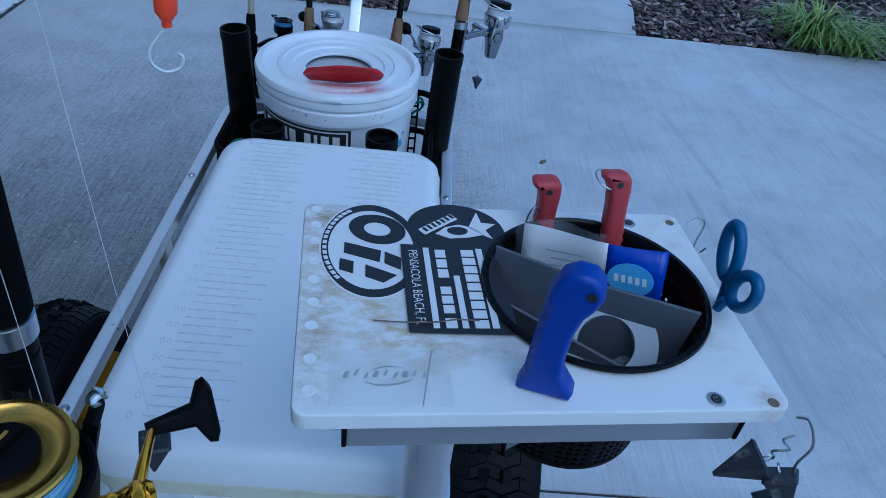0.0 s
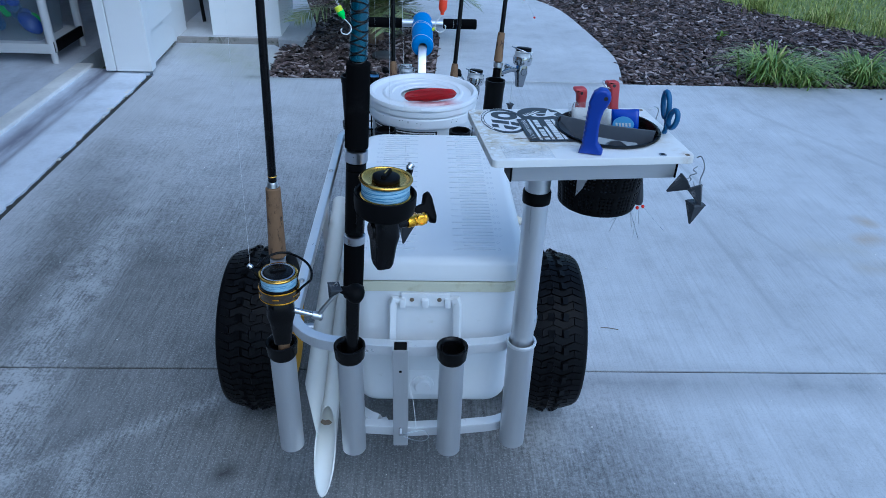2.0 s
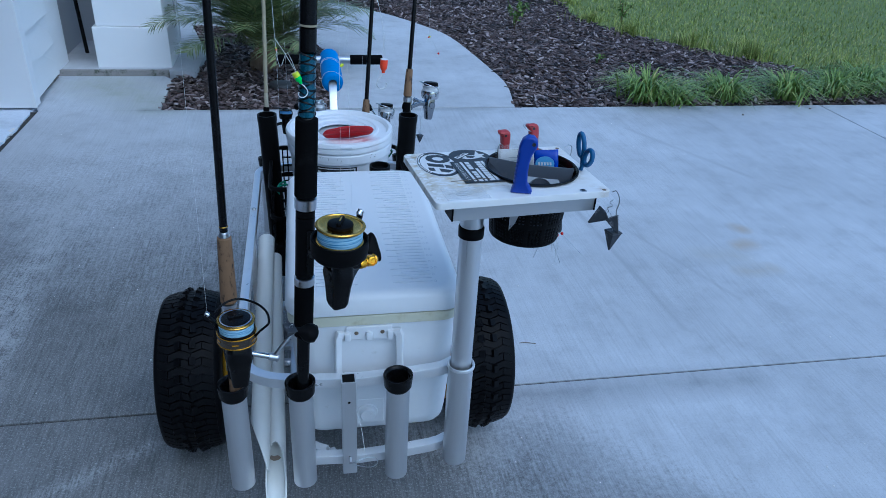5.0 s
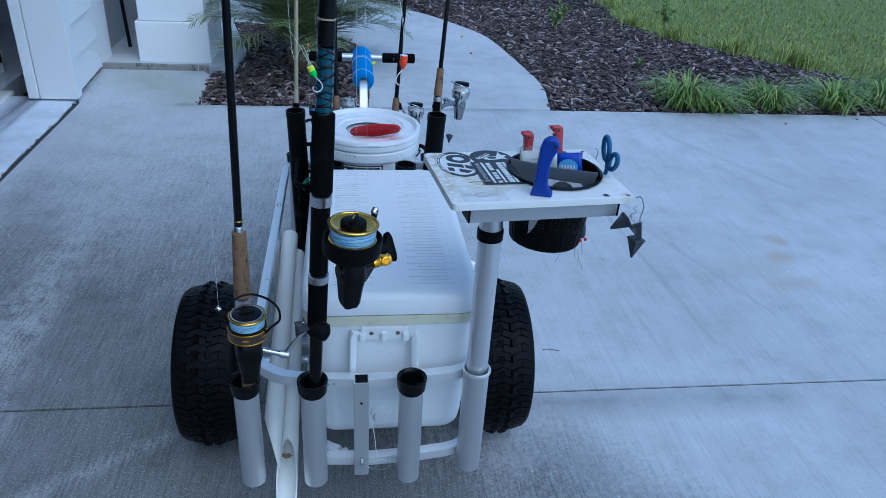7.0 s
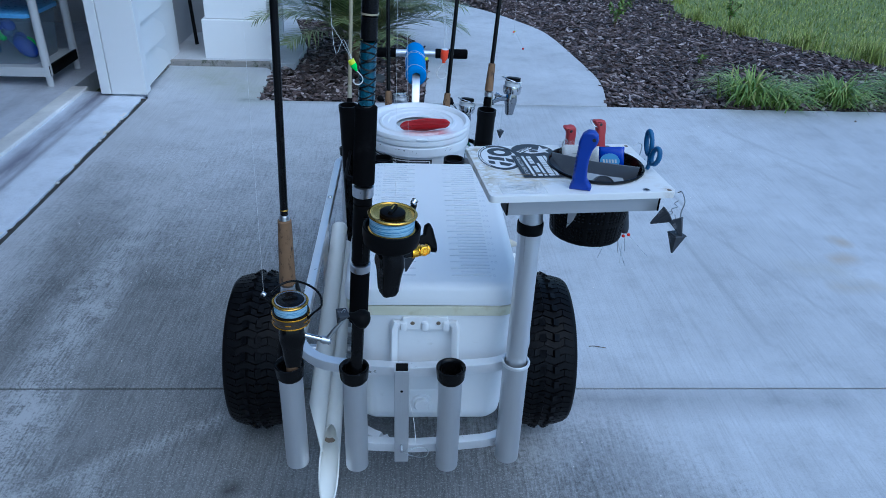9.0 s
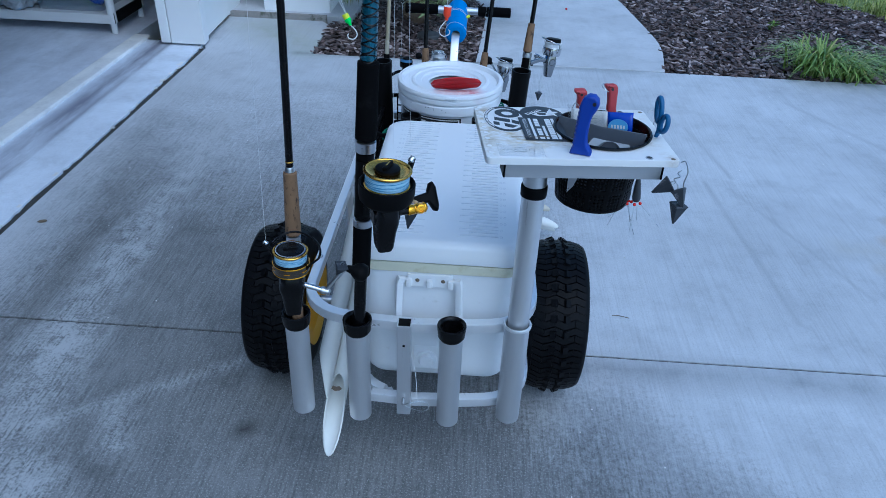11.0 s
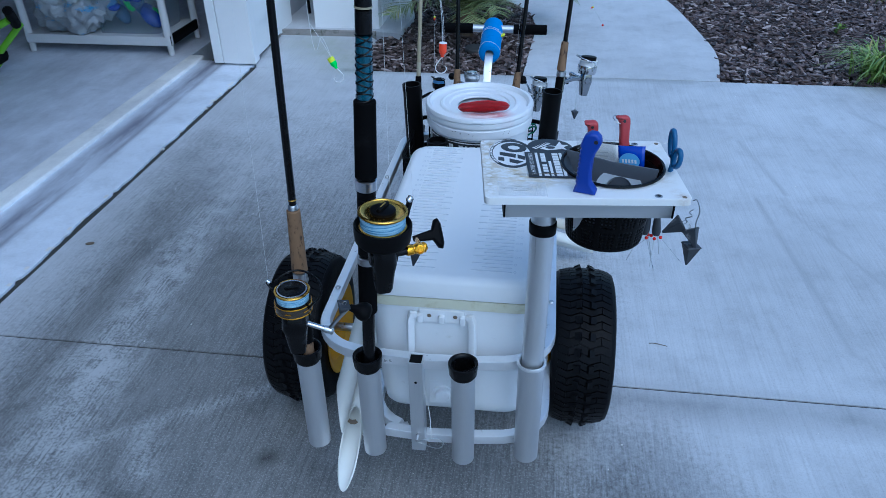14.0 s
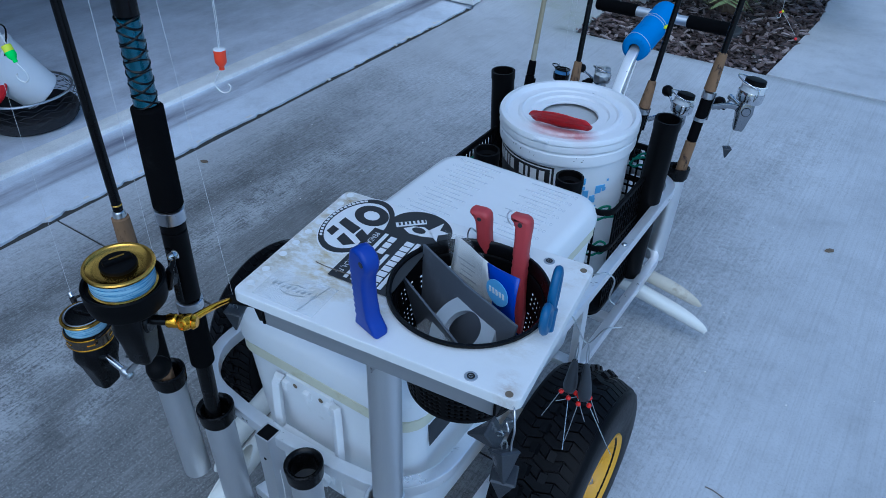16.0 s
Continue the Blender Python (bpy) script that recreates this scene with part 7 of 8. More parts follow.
    if look_.get("flat_knob"):
        loft(bm, [(0.1 * s, 0.1 * s, 0.05 * s, -0.1 * s), (0.16 * s, 0.12 * s, 0.1 * s, 0.3 * s), (0.2 * s, 0.14 * s, 0.12 * s, 0.62 * s), (0.52 * s, 0.2 * s, 0.18 * s, 0.78 * s), (0.56 * s, 0.21 * s, 0.2 * s, 0.9 * s), (0.42 * s, 0.14 * s, 0.13 * s, 0.97 * s)], 5, m=along(arm_end, kd))
    else:
        lathe(bm, [(0.06 * s, -0.05 * s), (0.14 * s, 0.0), (0.18 * s, 0.2 * s), (0.36 * s, 0.42 * s), (0.42 * s, 0.62 * s), (0.36 * s, 0.84 * s), (0.16 * s, 0.94 * s), (0, 0.95 * s)], 20, along(arm_end, kd))
    part("crank_knob", bm, "black_plastic", body, "black crank knob", 50)
    return body


def line_of(name, pts, label, r=0.0002, parent=None):
    bm = bm_new()
    tube(bm, pts, r, 4)
    ob = part(name, bm, "mono", parent, label, 0)
    return ob


# big surf rod with teal wraps and the gold-spooled reel
dA = (0.055, 0.006, 1.0)
pA = (-0.153, 0.3855, 0.805)
rdA, atA, oA = rod("surf_rod", pA, dA, "heavy black surf rod with teal thread wraps and a gold reel", [
    ("butt", 0.27, 0.55, 0.0105, 0.0115, "black_gloss", "glossy black butt"),
    ("rear_grip", 0.55, 0.66, 0.0165, 0.0165, "foam", "black foam grip"),
    ("hood", 0.655, 0.672, 0.0175, 0.0175, "steel", "metal reel hood"),
    ("reel_seat", 0.672, 0.785, 0.0155, 0.0155, "black_plastic", "black reel seat"),
    ("reel_seat_end", 0.784, 0.797, 0.0155, 0.0155, "black_plastic", ""), ("hood", 0.796, 0.818, 0.0176, 0.0176, "steel", "metal reel hood"),
    ("fore_grip", 0.818, 0.949, 0.0178, 0.0172, "foam", "black foam fore grip"),
    ("wrap", 0.949, 1.046, 0.0128, 0.0123, "teal", "teal and black thread wrap"), ("wrap", 1.046, 1.083, 0.0124, 0.0123, "black_gloss", "black thread wrap"),
    ("trim_band", 1.083, 1.0865, 0.0131, 0.0131, "tan", "pale trim band"),
    ("blank", 1.082, 2.75, 0.0124, 0.0045, "black_gloss", "glossy black blank")])
for k in range(7):
    z = 0.955 + k * 0.0142
    p = atA(z) - oA
    rb = 0.01245 - 0.0006 * (z - 0.949) / 0.117
    for sg in (1, -1):
        bm = bm_new()
        tube(bm, [p + Vector((rb * math.cos(a), rb * math.sin(a), 0.0065 * math.sin(a + 0.7 * k) * sg)) for a in [2 * math.pi * i / 24 for i in range(24)]], 0.0013, 5, True)
        part("thread_band", bm, "black_gloss", rdA, "black thread band", 60)
for z in (1.3, 1.75, 2.2):
    guide(rdA, atA, oA, z, 0.014, (0.43, -0.9, 0))
gold_look = dict(collar=True, body="black_gloss", cup=1.17, rotor="black_plastic", spool="gold", line="braid", line_label="pale blue braided line", drag="black_plastic", mark=True, arm="black_gloss", shaft="black_gloss", crank="bright_gold",
                 crank_label="gold crank arm", knob_size=1.25, flat_knob=True, knob_turn=75, body_label="black and gold spinning reel")
reel(rdA, oA, (-0.103, 0.281, 0.82), dA, atA(0.725) + Vector((0.008, -0.016, 0)), 0.0375, gold_look, (-0.056, 0.312, 0.738), (-0.075, 0.388, 0.708), (-0.071, 0.325, 0.816))

# cork-handled rod with the smaller black and gold reel
dB = (0.03, 0.0, 1.0)
pB = (-0.2845, 0.3935, 0.749)
rdB, atB, oB = rod("spinning_rod", pB, dB, "black spinning rod with a cork grip and a black reel", [
    ("butt", 0.33, 0.46, 0.0105, 0.0105, "cork", "cork butt"),
    ("reel_seat", 0.46, 0.6, 0.0115, 0.0115, "black_plastic", "black reel seat"),
    ("hood", 0.597, 0.622, 0.0135, 0.0128, "steel", "metal reel hood"),
    ("fore_grip", 0.622, 0.748, 0.0142, 0.0115, "cork", "speckled cork fore grip"),
    ("winding_check", 0.747, 0.757, 0.0092, 0.0074, "steel", ""),
    ("blank", 0.755, 2.5, 0.0066, 0.0032, "black_gloss", "glossy black blank")])
for z in (0.766,):
    p = atB(z) - oB
    bm = bm_new()
    lathe(bm, [(0.0067, -0.0012), (0.0073, 0), (0.0067, 0.0012)], 18, Matrix.Translation(p))
    part("trim_ring", bm, "gold", rdB, "thin gold ring")
for z in (1.25, 1.7):
    guide(rdB, atB, oB, z, 0.012, (0.2, -1, 0))
small_look = dict(skirt=True, body="black_gloss", cup=1.0, rotor="black_gloss", spool="gold", line="braid", line_label="pale blue braided line", drag="black_gloss", cap=0.74, arm="black_gloss", shaft="chrome", crank="steel", knob_size=1.35,
                  bail=-1.0, bail_far=0.75, tail=2.0, girth=1.45, arm_wire="black_gloss", knob_turn=20, body_label="black spinning reel with gold trim")
bB = reel(rdB, oB, (-0.268, 0.296, 0.653), dB, atB(0.56) + Vector((0.002, -0.012, 0)), 0.0295, small_look, (-0.215, 0.300, 0.570), (-0.178, 0.312, 0.612), (-0.312, 0.309, 0.655))
bm = bm_new()
lathe(bm, [(0.0248, -0.001), (0.0252, 0.001), (0.0238, 0.0016), (0.0225, 0.001), (0.022, -0.001)], 36, along(Vector((-0.268, 0.296, 0.653)) - oB, dB))
part("spool_lip", bm, "chrome", bB, "bright metal spool lip", 50)
for dz in (-0.026, -0.034):
    bm = bm_new()
    lathe(bm, [(0.0282, -0.0012), (0.0290, 0), (0.0282, 0.0012)], 30, along(Vector((-0.268, 0.296, 0.653 + dz)) - oB, dB))
    part("gold_ring", bm, "gold", bB, "thin gold ring")

# four rods in the rear holders
silver = dict(body="dark_chrome", cup=1.02, rotor="chrome", cap=0.8, cap_h=0.3, spool="vinyl_white", line="mono", line_label="clear line", drag="black_plastic", arm="chrome", shaft="chrome", crank="chrome", knob_size=1.3, bail=1.0, arm_wire="chrome", body_label="silver spinning reel")
darkr = dict(body="black_gloss", cup=1.02, rotor="black_gloss", spool="black_gloss", line="braid_deep", line_label="blue line", drag="black_gloss", arm="black_gloss", shaft="steel", crank="steel", knob_size=1.3, bail=1.0, arm_wire="black_gloss", body_label="black spinning reel with blue line")
greyr = dict(silver, body="dark_chrome", rotor="steel", spool="steel", drag="steel")
for nm, p, d, lb, stages, rl in (
    ("tan_rod", (-0.265, 1.534, 0.584), (0.034, 0.161, 1.0), "tan-blanked rod with a dark grip in a rear holder", [("grip", 0.3, 0.55, 0.0125, 0.0115, "foam", "black foam grip"), ("fore_grip", 0.55, 0.588, 0.0105, 0.009, "foam", "black foam fore grip"), ("wrap", 0.586, 0.63, 0.0068, 0.0064, "vinyl_brown", "dull brown wrap"), ("blank", 0.628, 2.1, 0.0062, 0.003, "tan", "tan blank")],
     ((-0.209, 1.594, 0.559), 0.0205, darkr, (0.028, 0.01, -0.045), (0.05, 0.02, -0.03))),
    ("cork_rod", (-0.143, 1.533, 0.613), (-0.004, 0.197, 1.0), "dark rod with a cork grip in a rear holder", [("grip", 0.3, 0.54, 0.0125, 0.0125, "cork", "cork grip"), ("fore_grip", 0.54, 0.614, 0.0125, 0.0095, "cork", "cork fore grip"), ("blank", 0.612, 2.2, 0.0066, 0.003, "black_gloss", "dark blank")],
     ((-0.105, 1.607, 0.575), 0.021, greyr, (-0.03, 0.02, -0.04), (-0.055, 0.01, -0.02))),
    ("cork_rod", (0.043, 1.536, 0.608), (0.077, 0.176, 1.0), "dark rod with a cork grip in a rear holder", [("grip", 0.3, 0.53, 0.0115, 0.0115, "black_plastic", "black grip"), ("hood", 0.53, 0.545, 0.013, 0.013, "steel", "metal reel hood"), ("fore_grip", 0.545, 0.61, 0.0135, 0.0095, "cork", "cork fore grip"), ("blank", 0.608, 2.2, 0.0066, 0.003, "black_gloss", "dark blank")],
     ((0.112, 1.586, 0.568), 0.0255, silver, (-0.03, 0.025, -0.045), (-0.045, 0.03, -0.02))),
    ("cork_rod", (0.172, 1.535, 0.612), (0.075, 0.16, 1.0), "dark rod with split cork grips in a rear holder", [("grip", 0.3, 0.5, 0.0125, 0.0125, "cork", "cork grip"), ("seat", 0.5, 0.6, 0.0118, 0.0118, "foam", "black reel seat"), ("hood", 0.548, 0.558, 0.0128, 0.0128, "steel", "metal ring"), ("hood", 0.6, 0.618, 0.0128, 0.0128, "steel", "metal reel hood"), ("fore_grip", 0.618, 0.703, 0.0135, 0.0105, "cork", "cork fore grip"), ("blank", 0.7, 2.3, 0.0068, 0.003, "black_gloss", "dark blank")],
     ((0.254, 1.579, 0.64), 0.0285, silver, (-0.045, 0.025, -0.055), (-0.055, 0.03, -0.085)))):
    rd, at, o = rod(nm, p, d, lb, stages)
    top_, R, lk, ck, kb = rl
    top_ = Vector(top_)
    ft = at(top_.z - 2.0 * R)
    ft = ft + (Vector((top_.x, top_.y, 0)) - Vector((ft.x, ft.y, 0))).normalized() * 0.012
    flatv = Vector((top_.x - ft.x, top_.y - ft.y, 0)).normalized()
    side_ = Vector((-flatv.y, flatv.x, 0))
    reel(rd, o, top_, d, ft, R, lk, top_ + Vector(ck), top_ + Vector(kb), top_ + side_ * R * 1.2)
    guide(rd, at, o, 1.05, 0.01, flatv)
    guide(rd, at, o, 1.5, 0.008, flatv)

pyramid(pose(0.228, 1.605, 0.47, 0, 0, 30), 0.0095, 0.026, "small lead pyramid sinker hung from a rear reel")
tagged(line_of("leader_line", [(0.23, 1.605, 0.556), (0.228, 1.605, 0.47)], "", 0.0006), "thin clear leader holding a small sinker", "fishing line")
pyramid(pose(-0.077, 0.393, 0.694, 0, 8, 20), 0.0115, 0.036, "lead pyramid sinker hung from a reel crank")
pyramid(pose(-0.183, 0.305, 0.628, 20, 14, 30), 0.010, 0.026, "lead pyramid sinker hung from a reel crank")


# ---- float rigs hung on lines ----
def hook_pts(p, s, way):
    """A circle hook hanging from p; way: 1 bows to the right first, -1 to the left."""
    p = Vector(p)
    return smooth_path([p + Vector((x * s * way, 0.35 * x * s * way, z * s)) for x, z in ((0, 0), (0.2, -0.22), (0.42, -0.55), (0.42, -0.88), (0.16, -1.1), (-0.16, -1.02), (-0.26, -0.78), (-0.17, -0.66))], 4)


def rig(p, tone_top, tone_low, s, lean, label, lines, plug=None, way=1):
    rg = thing("float_rig", Matrix.Translation(p), label, "fishing rig", "float rigs on lines")
    m_ = pose(0, 0, 0, 0, lean, 0)
    bm = bm_new()
    lathe(bm, [(0, 0.55 * s), (0.33 * s, 0.54 * s), (0.37 * s, 0.48 * s), (0.37 * s, 0.05 * s)], 18, m_, True)
    f = part("float_top", bm, tone_top, rg, "", 50)
    bm = bm_new()
    lathe(bm, [(0.37 * s, 0.05 * s), (0.36 * s, -0.3 * s), (0.22 * s, -0.52 * s), (0.16 * s, -0.6 * s), (0.17 * s, -0.78 * s), (0, -0.82 * s)], 18, m_)
    part("float_base", bm, tone_low, rg, "", 50)
    if plug:
        bm = bm_new()
        lathe(bm, [(0, 0.565 * s), (0.35 * s, 0.56 * s), (0.38 * s, 0.53 * s)], 18, m_)
        part("float_cap", bm, plug, rg, "white cap", 50)
    bm = bm_new()
    tube(bm, hook_pts(m_ @ Vector((0, 0, -0.8 * s)), 1.4 * s, way), 0.0008 if s > 0.01 else 0.0005, 6)
    part("fish_hook", bm, "vinyl_white", rg, "bright circle hook", 60)
    for pts in lines:
        bm = bm_new()
        tube(bm, smooth_path([Vector(q) - Vector(p) for q in pts], 6), 0.0003, 5)
        part("leader", bm, "mono", rg, "clear leader line", 0)
    return rg


P = Vector((-0.028, 0.402, 1.024))
rig(P, "orange", "orange", 0.0155, 4, "orange float with a circle hook on a clear leader", [[P + Vector((0, 0, 0.008)), P + Vector((-0.002, 0.004, 0.05)), P + Vector((-0.012, 0.01, 0.1)), P + Vector((-0.035, 0.01, 0.125))],
    [P + Vector((0.002, 0, 0.008)), P + Vector((0.0, 0.004, 0.05)), P + Vector((-0.014, 0.01, 0.104)), P + Vector((-0.033, 0.01, 0.128)), P + Vector((-0.034, 0.0, 0.6))]], "vinyl_white", -1)
P = Vector((-0.155, 0.274, 1.042))
rig(P, "yellow", "lime", 0.0122, -28, "yellow and green float with a circle hook on a clear leader", [[P + Vector((-0.002, 0, 0.007)), P + Vector((-0.014, 0, 0.03)), P + Vector((-0.026, 0.0, 0.05))],
    [P + Vector((-0.001, 0, 0.007)), P + Vector((-0.011, 0, 0.032)), P + Vector((-0.026, 0, 0.052)), P + Vector((-0.026, -0.0, 0.5))]])
P = Vector((-0.229, 1.654, 0.735))
rig(P, "yellow", "orange", 0.0085, 0, "small yellow and red float hung from a rear rod", [[P + Vector((0, 0, 0.005)), P + Vector((-0.004, 0, 0.02)), P + Vector((-0.016, -0.03, 0.035)), P + Vector((-0.03, -0.09, 0.03))], [P + Vector((0, 0, -0.02)), P + Vector((-0.002, -0.02, -0.2))]])
P = Vector((0.255, 1.651, 0.778))
rig(P, "yellow", "orange", 0.007, 60, "small yellow and orange float hung from a rear rod", [[P, P + Vector((0.015, 0.01, -0.02)), P + Vector((0.036, 0.03, -0.055))], [P, P + Vector((-0.01, -0.02, 0.4))]])
bm = bm_new()
bmesh.ops.create_icosphere(bm, subdivisions=2, radius=0.0035)
tagged(part("rig_bead", bm, "bead_red", m=pose(0.293, 1.682, 0.717)), "small pink bead on a thin leader", "bead")

# lines running up the rods
for a, b, lb in (((-0.10, 0.32, 0.80), (-0.09, 0.35, 1.9), "thin fishing line rising from the big reel"), ((-0.312, 0.309, 0.655), (-0.29, 0.38, 2.1), "thin fishing line rising from the small reel"),
                 ((-0.077, 0.393, 0.694), (-0.10, 0.37, 1.9), "thin leader hanging to a sinker"),
                 ((-0.2, 1.61, 0.6), (-0.21, 1.68, 1.5), "thin line along a rear rod"), ((0.03, 1.6, 0.6), (0.1, 1.72, 1.6), "thin line along a rear rod")):
    tagged(line_of("fishing_line", [a, b], ""), lb, "fishing line")


# ---- in the garage ----
shelf = thing("shelf_unit", pose(-2.08, 3.37, 0.012), "light grey plastic shelf unit with clear bins", "shelf unit")
for z, nm in ((0.085, "shelf"), (0.5, "shelf"), (0.92, "shelf")):
    bm = bm_new()
    box(bm, (0.92, 0.42, 0.055), (-0.47, 0.23, z), bevel=0.006)
    part(nm, bm, "shelf", shelf)
for x in (-0.02, -0.92):
    for y in (0.045, 0.415):
        bm = bm_new()
        lathe(bm, [(0.018, 0.0), (0.018, 0.06), (0.024, 0.062), (0.022, 0.5), (0.022, 1.3)], 16, pose(x, y, 0), True, True)
        part("leg", bm, "shelf", shelf)
for z in (0.12, 0.535):
    bm = bm_new()
    box(bm, (0.012, 0.4, 0.06), (-0.005, 0.23, z - 0.03), bevel=0.002)
    part("side_rail", bm, "black_plastic", shelf, "dark side rail")


def storage_bin(x, z, w, h, label):
    bn = thing("storage_bin", pose(x, 3.6, z), label, "storage bin", "bins on the shelf unit")
    bm = bm_new()
    loft(bm, [(w * 0.45, 0.16, 0.03, 0), (w * 0.5, 0.18, 0.03, h), (w * 0.53, 0.19, 0.03, h), (w * 0.53, 0.19, 0.03, h - 0.02)], 4, True, False)
    part("bin_body", bm, "bin_wall", bn, "cloudy clear walls", 40)
    r = random.Random(int(100 * w + z * 10))
    for k in range(12):
        bm = bm_new()
        bmesh.ops.create_icosphere(bm, subdivisions=2, radius=1, matrix=pose(r.uniform(-w * 0.35, w * 0.35), r.uniform(-0.11, 0.1), r.uniform(0.05, h * 0.8), r.uniform(0, 90), r.uniform(0, 90), 0) @ Matrix.Diagonal((r.uniform(0.03, 0.09), r.uniform(0.03, 0.06), r.uniform(0.02, 0.05), 1)))
        part("toy", bm, r.choice(("bin", "packet_blue", "lime", "packet_light", "packet_blue", "braid_deep")), bn, "", 60)
    bm = bm_new()
    loft(bm, [(w * 0.54, 0.195, 0.03, h), (w * 0.54, 0.195, 0.03, h + 0.02), (w * 0.5, 0.17, 0.03, h + 0.028)], 4)
    part("lid", bm, "packet_light", bn, "blue lid", 40)


storage_bin(-2.36, 0.126, 0.42, 0.26, "cloudy plastic bin of bright toys on the shelf")
storage_bin(-2.36, 0.542, 0.42, 0.26, "cloudy plastic bin of blue things on the shelf")
storage_bin(-2.82, 0.542, 0.4, 0.26, "cloudy plastic bin of blue things on the shelf")

r = random.Random(31)
bm = bm_new()
bmesh.ops.create_icosphere(bm, subdivisions=5, radius=1, matrix=Matrix.Diagonal((0.24, 0.17, 0.15, 1)))
for v in bm.verts:
    q = v.co * 9
    v.co += v.normal * (0.05 * noise.noise(q) - 0.05 * abs(noise.noise(q * 1.7 + Vector((3, 1, 0)))) - 0.045 * abs(noise.noise(Vector((q.x * 4, q.y * 4, q.z * 1.5)))) + 0.02)
    v.co.z = max(v.co.z, -0.13)
tagged(part("folded_tarp", bm, "tarp", smooth=80, m=pose(-2.70, 3.50, 0.262)), "crumpled silver and blue tarp bundle on the shelf", "tarp")

bm = bm_new()
box(bm, (0.62, 0.09, 0.09), (0, 0, 0.045), bevel=0.004)
tagged(part("wood_beam", bm, "wood", m=pose(-3.66, 2.84, 0.012, 0, 0, 12)), "orange-brown timber offcut on the garage floor", "timber")


def kick_scooter(hub, face, joint, label, tubes):
    """A folded scooter: front wheel, fork, hinge block and green tubes; all in world metres from the hub."""
    hub = Vector(hub)
    sc_ = thing("kick_scooter", Matrix.Translation((hub.x, hub.y, 0.012)), label, "scooter", "kick scooters in the garage")
    o = Vector((hub.x, hub.y, 0.012))
    m_ = along(hub - o, face)
    bm = bm_new()
    lathe(bm, [(0.04, -0.013), (0.052, -0.014), (0.058, -0.008), (0.0595, 0), (0.058, 0.008), (0.052, 0.014), (0.04, 0.013), (0.04, -0.013)], 32, m_)
    wh = part("wheel", bm, "black_plastic", sc_, "black wheel", 40)
    bm = bm_new()
    lathe(bm, [(0.041, -0.011), (0.0475, -0.0145), (0.049, 0), (0.0475, 0.0145), (0.041, 0.011), (0.041, -0.011)], 32, m_)
    lathe(bm, [(0.0, -0.015), (0.014, -0.015), (0.015, 0), (0.014, 0.015), (0.0, 0.015)], 16, m_)
    for k in range(6):
        box(bm, (0.034, 0.007, 0.012), (0.027, 0, 0), m_ @ Matrix.Rotation(math.pi * k / 3, 4, "Z"), bevel=0.002)
    part("hub", bm, "scooter_green", wh, "green spoked hub", 30)
    j = Vector(joint) - o
    side = Vector(face).normalized() * 0.022
    bm = bm_new()
    for sg in (-1, 1):
        bar(bm, smooth_path([hub - o + side * sg, (hub - o).lerp(j, 0.5) + side * sg + Vector((0, 0, 0.012)), j + side * sg * 0.6], 4), 0.01, 0.024, soft=0.003)
    part("fork", bm, "black_plastic", sc_, "black fork", 40)
    bm = bm_new()
    loft(bm, [(0.032, 0.022, 0.012, -0.05), (0.042, 0.03, 0.016, -0.02), (0.042, 0.03, 0.016, 0.03), (0.026, 0.02, 0.01, 0.055)], 4, m=along(j, j - (hub - o)))
    part("hinge_block", bm, "black_plastic", sc_, "black folding hinge", 40)
    for pts, rr, mat_, nm in tubes:
        bm = bm_new()
        tube(bm, [Vector(q) - o for q in pts], rr, 14)
        part(nm, bm, mat_, sc_, "", 50)
    return sc_


kick_scooter((-2.945, 2.70, 0.072), (0.76, -0.64, 0.0), (-2.89, 2.96, 0.12), "lime green and black folded kick scooter on the garage floor", [
    ([(-2.89, 2.96, 0.12), (-2.70, 2.985, 0.30)], 0.017, "scooter_green", "stem"),
    ([(-2.70, 2.90, 0.34), (-2.95, 2.86, 0.22), (-3.1, 2.84, 0.15)], 0.018, "scooter_green", "deck_tube"),
    ([(-2.715, 2.97, 0.30), (-2.66, 2.87, 0.40)], 0.026, "black_plastic", "clamp"),
    ([(-2.91, 2.93, 0.05), (-2.88, 2.965, 0.09)], 0.014, "scooter_green", "headset")])
kick_scooter((-3.43, 2.60, 0.072), (0.76, -0.64, 0.0), (-3.35, 2.75, 0.10), "second lime green kick scooter lying beside a timber offcut", [
    ([(-3.35, 2.75, 0.10), (-3.30, 2.86, 0.14), (-3.33, 3.05, 0.17)], 0.018, "scooter_green", "stem"),
    ([(-3.34, 3.04, 0.16), (-3.5, 3.2, 0.2)], 0.026, "black_plastic", "clamp")])

ladder = thing("step_ladder", pose(-3.42, 3.36, 0.012, 0, 0, 20), "white ribbed step ladder leg with a red foot in the garage", "ladder")
for x in (0.0, 0.035, 0.07):
    bm = bm_new()
    box(bm, (0.026, 0.03, 1.3), (x, 0, 0.68), bevel=0.004)
    part("rib", bm, "shelf", ladder)
bm = bm_new()
box(bm, (0.11, 0.05, 0.05), (0.035, 0, 0.025), bevel=0.006)
part("foot", bm, "red_paint", ladder, "red rubber foot")

net = thing("net_basket", pose(-2.2, 1.19, 0.012), "black netting basket holding a white bucket with a red lid", "net basket")
bm = bm_new()
NN = 26
for j in range(9):
    z, rr = 0.02 + j * 0.012, 0.16 + 0.02 * math.sin(j / 8 * math.pi)
    tube(bm, [(rr * math.cos(2 * math.pi * (i + 0.5 * (j % 2)) / NN), rr * math.sin(2 * math.pi * (i + 0.5 * (j % 2)) / NN), z + (0.007 if i % 2 else -0.007)) for i in range(NN)], 0.0012, 4, True)
tagged(part("netting", bm, "netting", net, "thin knotted mesh", 0), kind="stuff")
bm = bm_new()
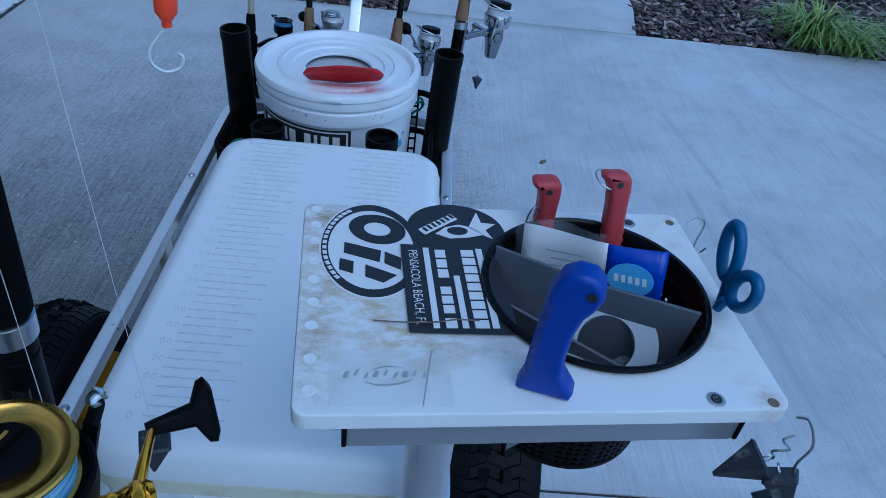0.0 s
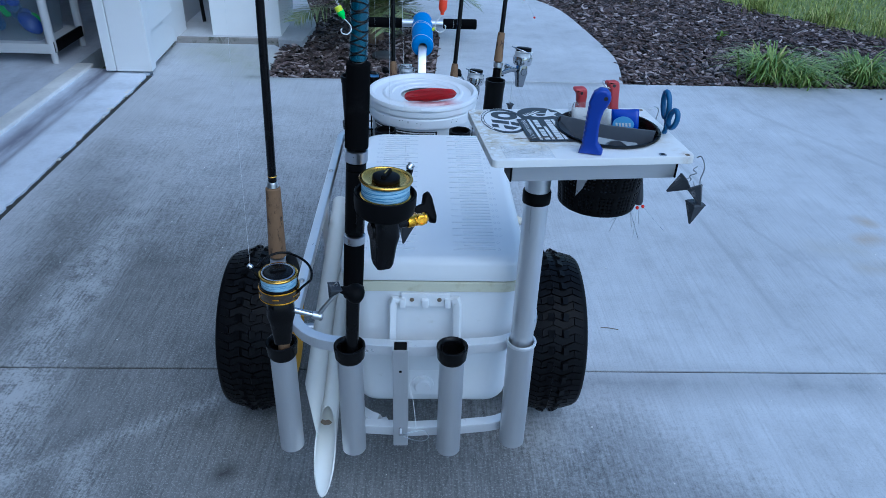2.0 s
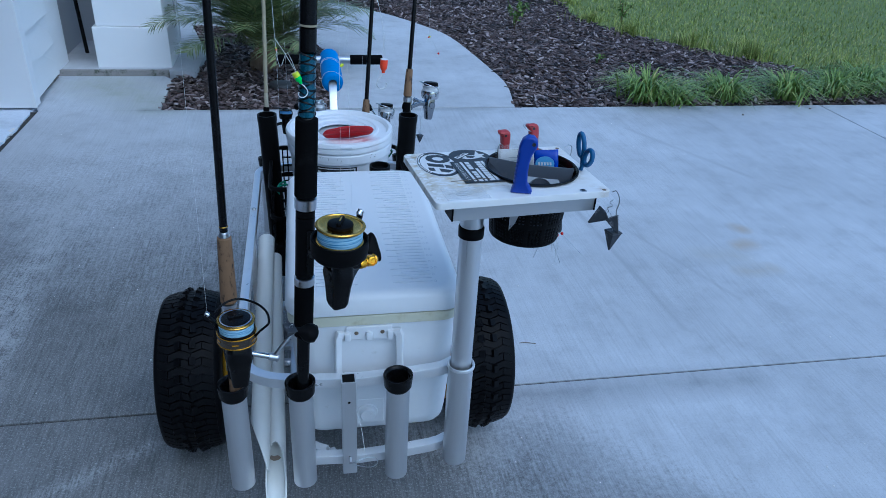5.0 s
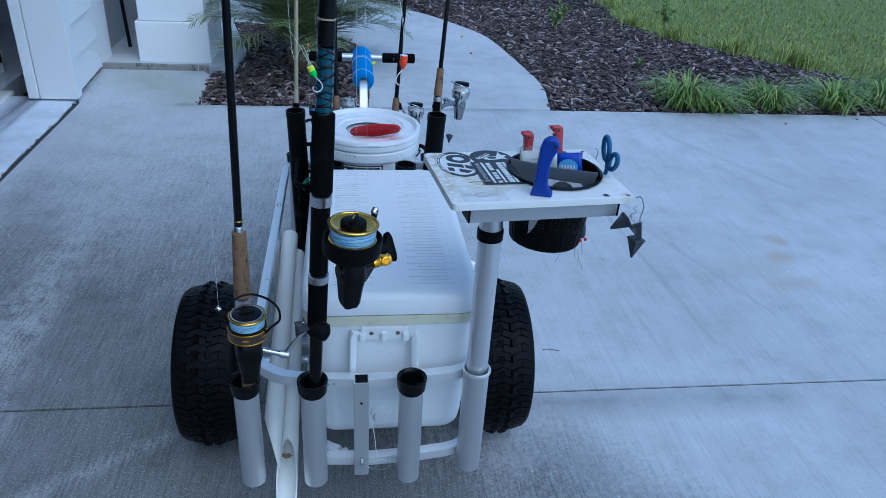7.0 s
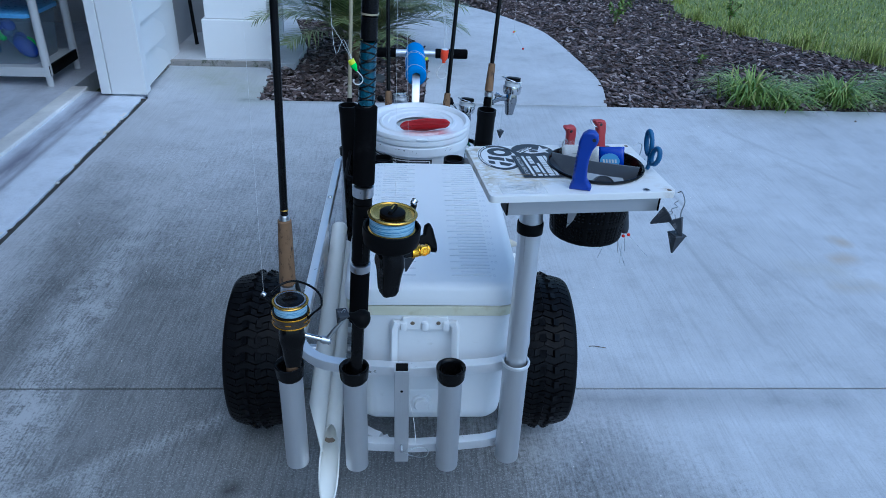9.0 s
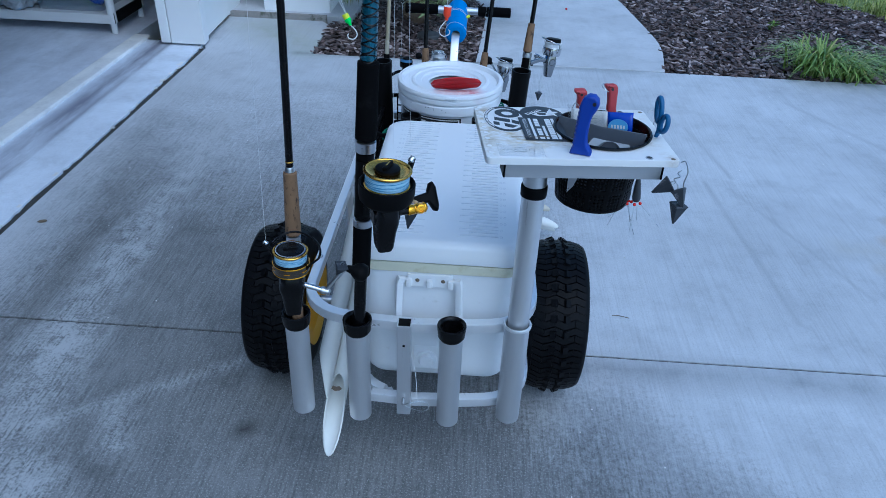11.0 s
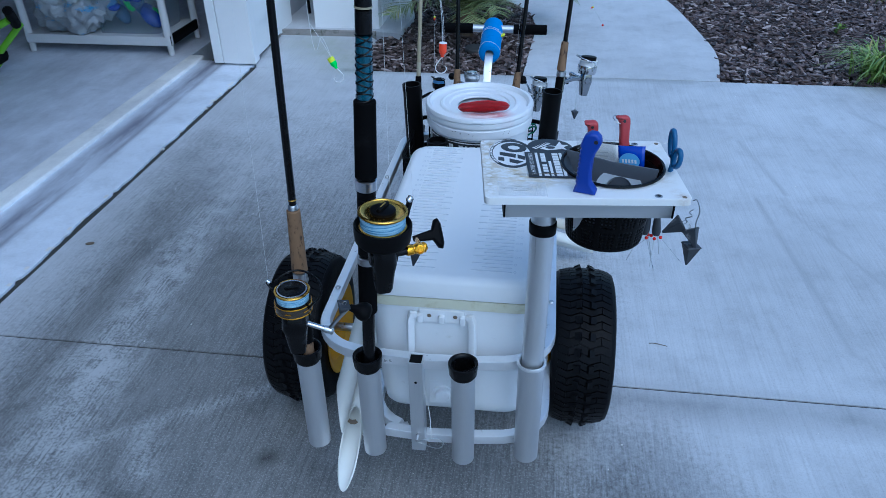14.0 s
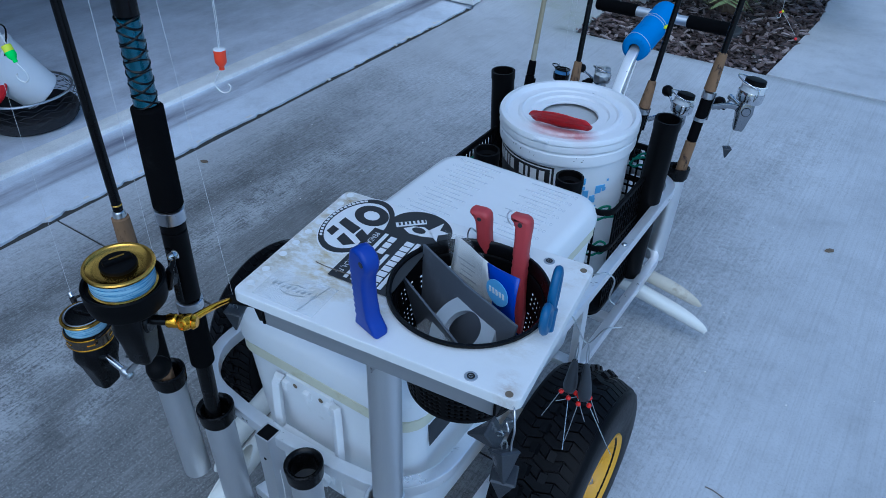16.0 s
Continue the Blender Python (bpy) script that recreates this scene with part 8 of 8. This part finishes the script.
lathe(bm, [(0, 0.004), (0.15, 0.004), (0.162, 0.02), (0.168, 0.05), (0.166, 0.052), (0.158, 0.022), (0.148, 0.008)], 32)
part("cloth", bm, "netting", net, "dark folded cloth", 60)
bm = bm_new()
tube(bm, [(0.165 * math.cos(2 * math.pi * i / 36), 0.165 * math.sin(2 * math.pi * i / 36), 0.125) for i in range(36)], 0.005, 8, True)
part("hoop", bm, "steel", net, "pale wire hoop")
pail = thing("small_pail", pose(-2.2, 1.25, 0.1, 32, -18, 0), "translucent white pail lying in the net basket", "pail")
bm = bm_new()
lathe(bm, [(0, 0), (0.075, 0), (0.08, 0.005), (0.1, 0.2), (0.105, 0.205), (0.104, 0.215), (0.096, 0.212), (0.09, 0.19), (0.072, 0.01)], 36)
part("body", bm, "bucket", pail, "", 40)
bm = bm_new()
tube(bm, smooth_path([(0.1, 0, 0.2), (0.115, 0.03, 0.22), (0.08, 0.09, 0.24), (0, 0.115, 0.25), (-0.08, 0.09, 0.24), (-0.1, 0, 0.2)], 6), 0.003, 6)
part("handle", bm, "black_gloss", pail, "black wire handle")
bm = bm_new()
lathe(bm, [(0, 0.012), (0.03, 0.012), (0.035, 0.008), (0.08, 0.008), (0.086, 0.012), (0.09, 0.006), (0.088, 0), (0, 0)], 36)
tagged(part("plastic_disc", bm, "red_paint", m=pose(-2.24, 1.07, 0.19, 62, 15, 30)), "round red plastic disc leaning on the pail", "disc")

# ---- litter on the drive ----
for x, y, l, a, mt, lb in ((0.49, 1.027, 0.05, -8, "stain", "thin dark twig on the concrete"), (-1.43, 1.35, 0.03, 20, "stain", "curled brown leaf on the concrete"), (2.43, 3.1, 0.022, 60, "stain", "small dark leaf on the concrete"), (2.95, 3.2, 0.02, 10, "stain", "small dark leaf on the concrete"), (0.51, 2.05, 0.03, 40, "stain", "small dark leaf bit on the concrete")):
    bm = bm_new()
    if l > 0.04:
        tube(bm, smooth_path([(-l / 2, 0, 0.002), (-l / 6, 0.002, 0.003), (l / 2, -0.001, 0.002)], 4), 0.0011, 5)
        nm = "twig"
    else:
        plate(bm, [(-l / 2, 0), (-l / 5, -l / 4), (l / 3, -l / 5), (l / 2, 0.002), (l / 5, l / 4), (-l / 4, l / 5)], 0.001, None, 0.004)
        nm = "fallen_leaf"
    tagged(part(nm, bm, mt, m=pose(x, y, 0, 0, 0, a)), lb, nm.replace("fallen_", ""))
r = random.Random(77)
bm = bm_new()
for i in range(160):
    x, y = r.uniform(-1.4, 2.2), r.uniform(-0.3, 3.2)
    s = r.uniform(0.0012, 0.004)
    box(bm, (s, s * r.uniform(0.6, 1.5), s * 0.6), (x, y, s * 0.25))
tagged(part("grit", bm, "sill", smooth=0), "scattered pale grit on the drive", "grit", kind="stuff")
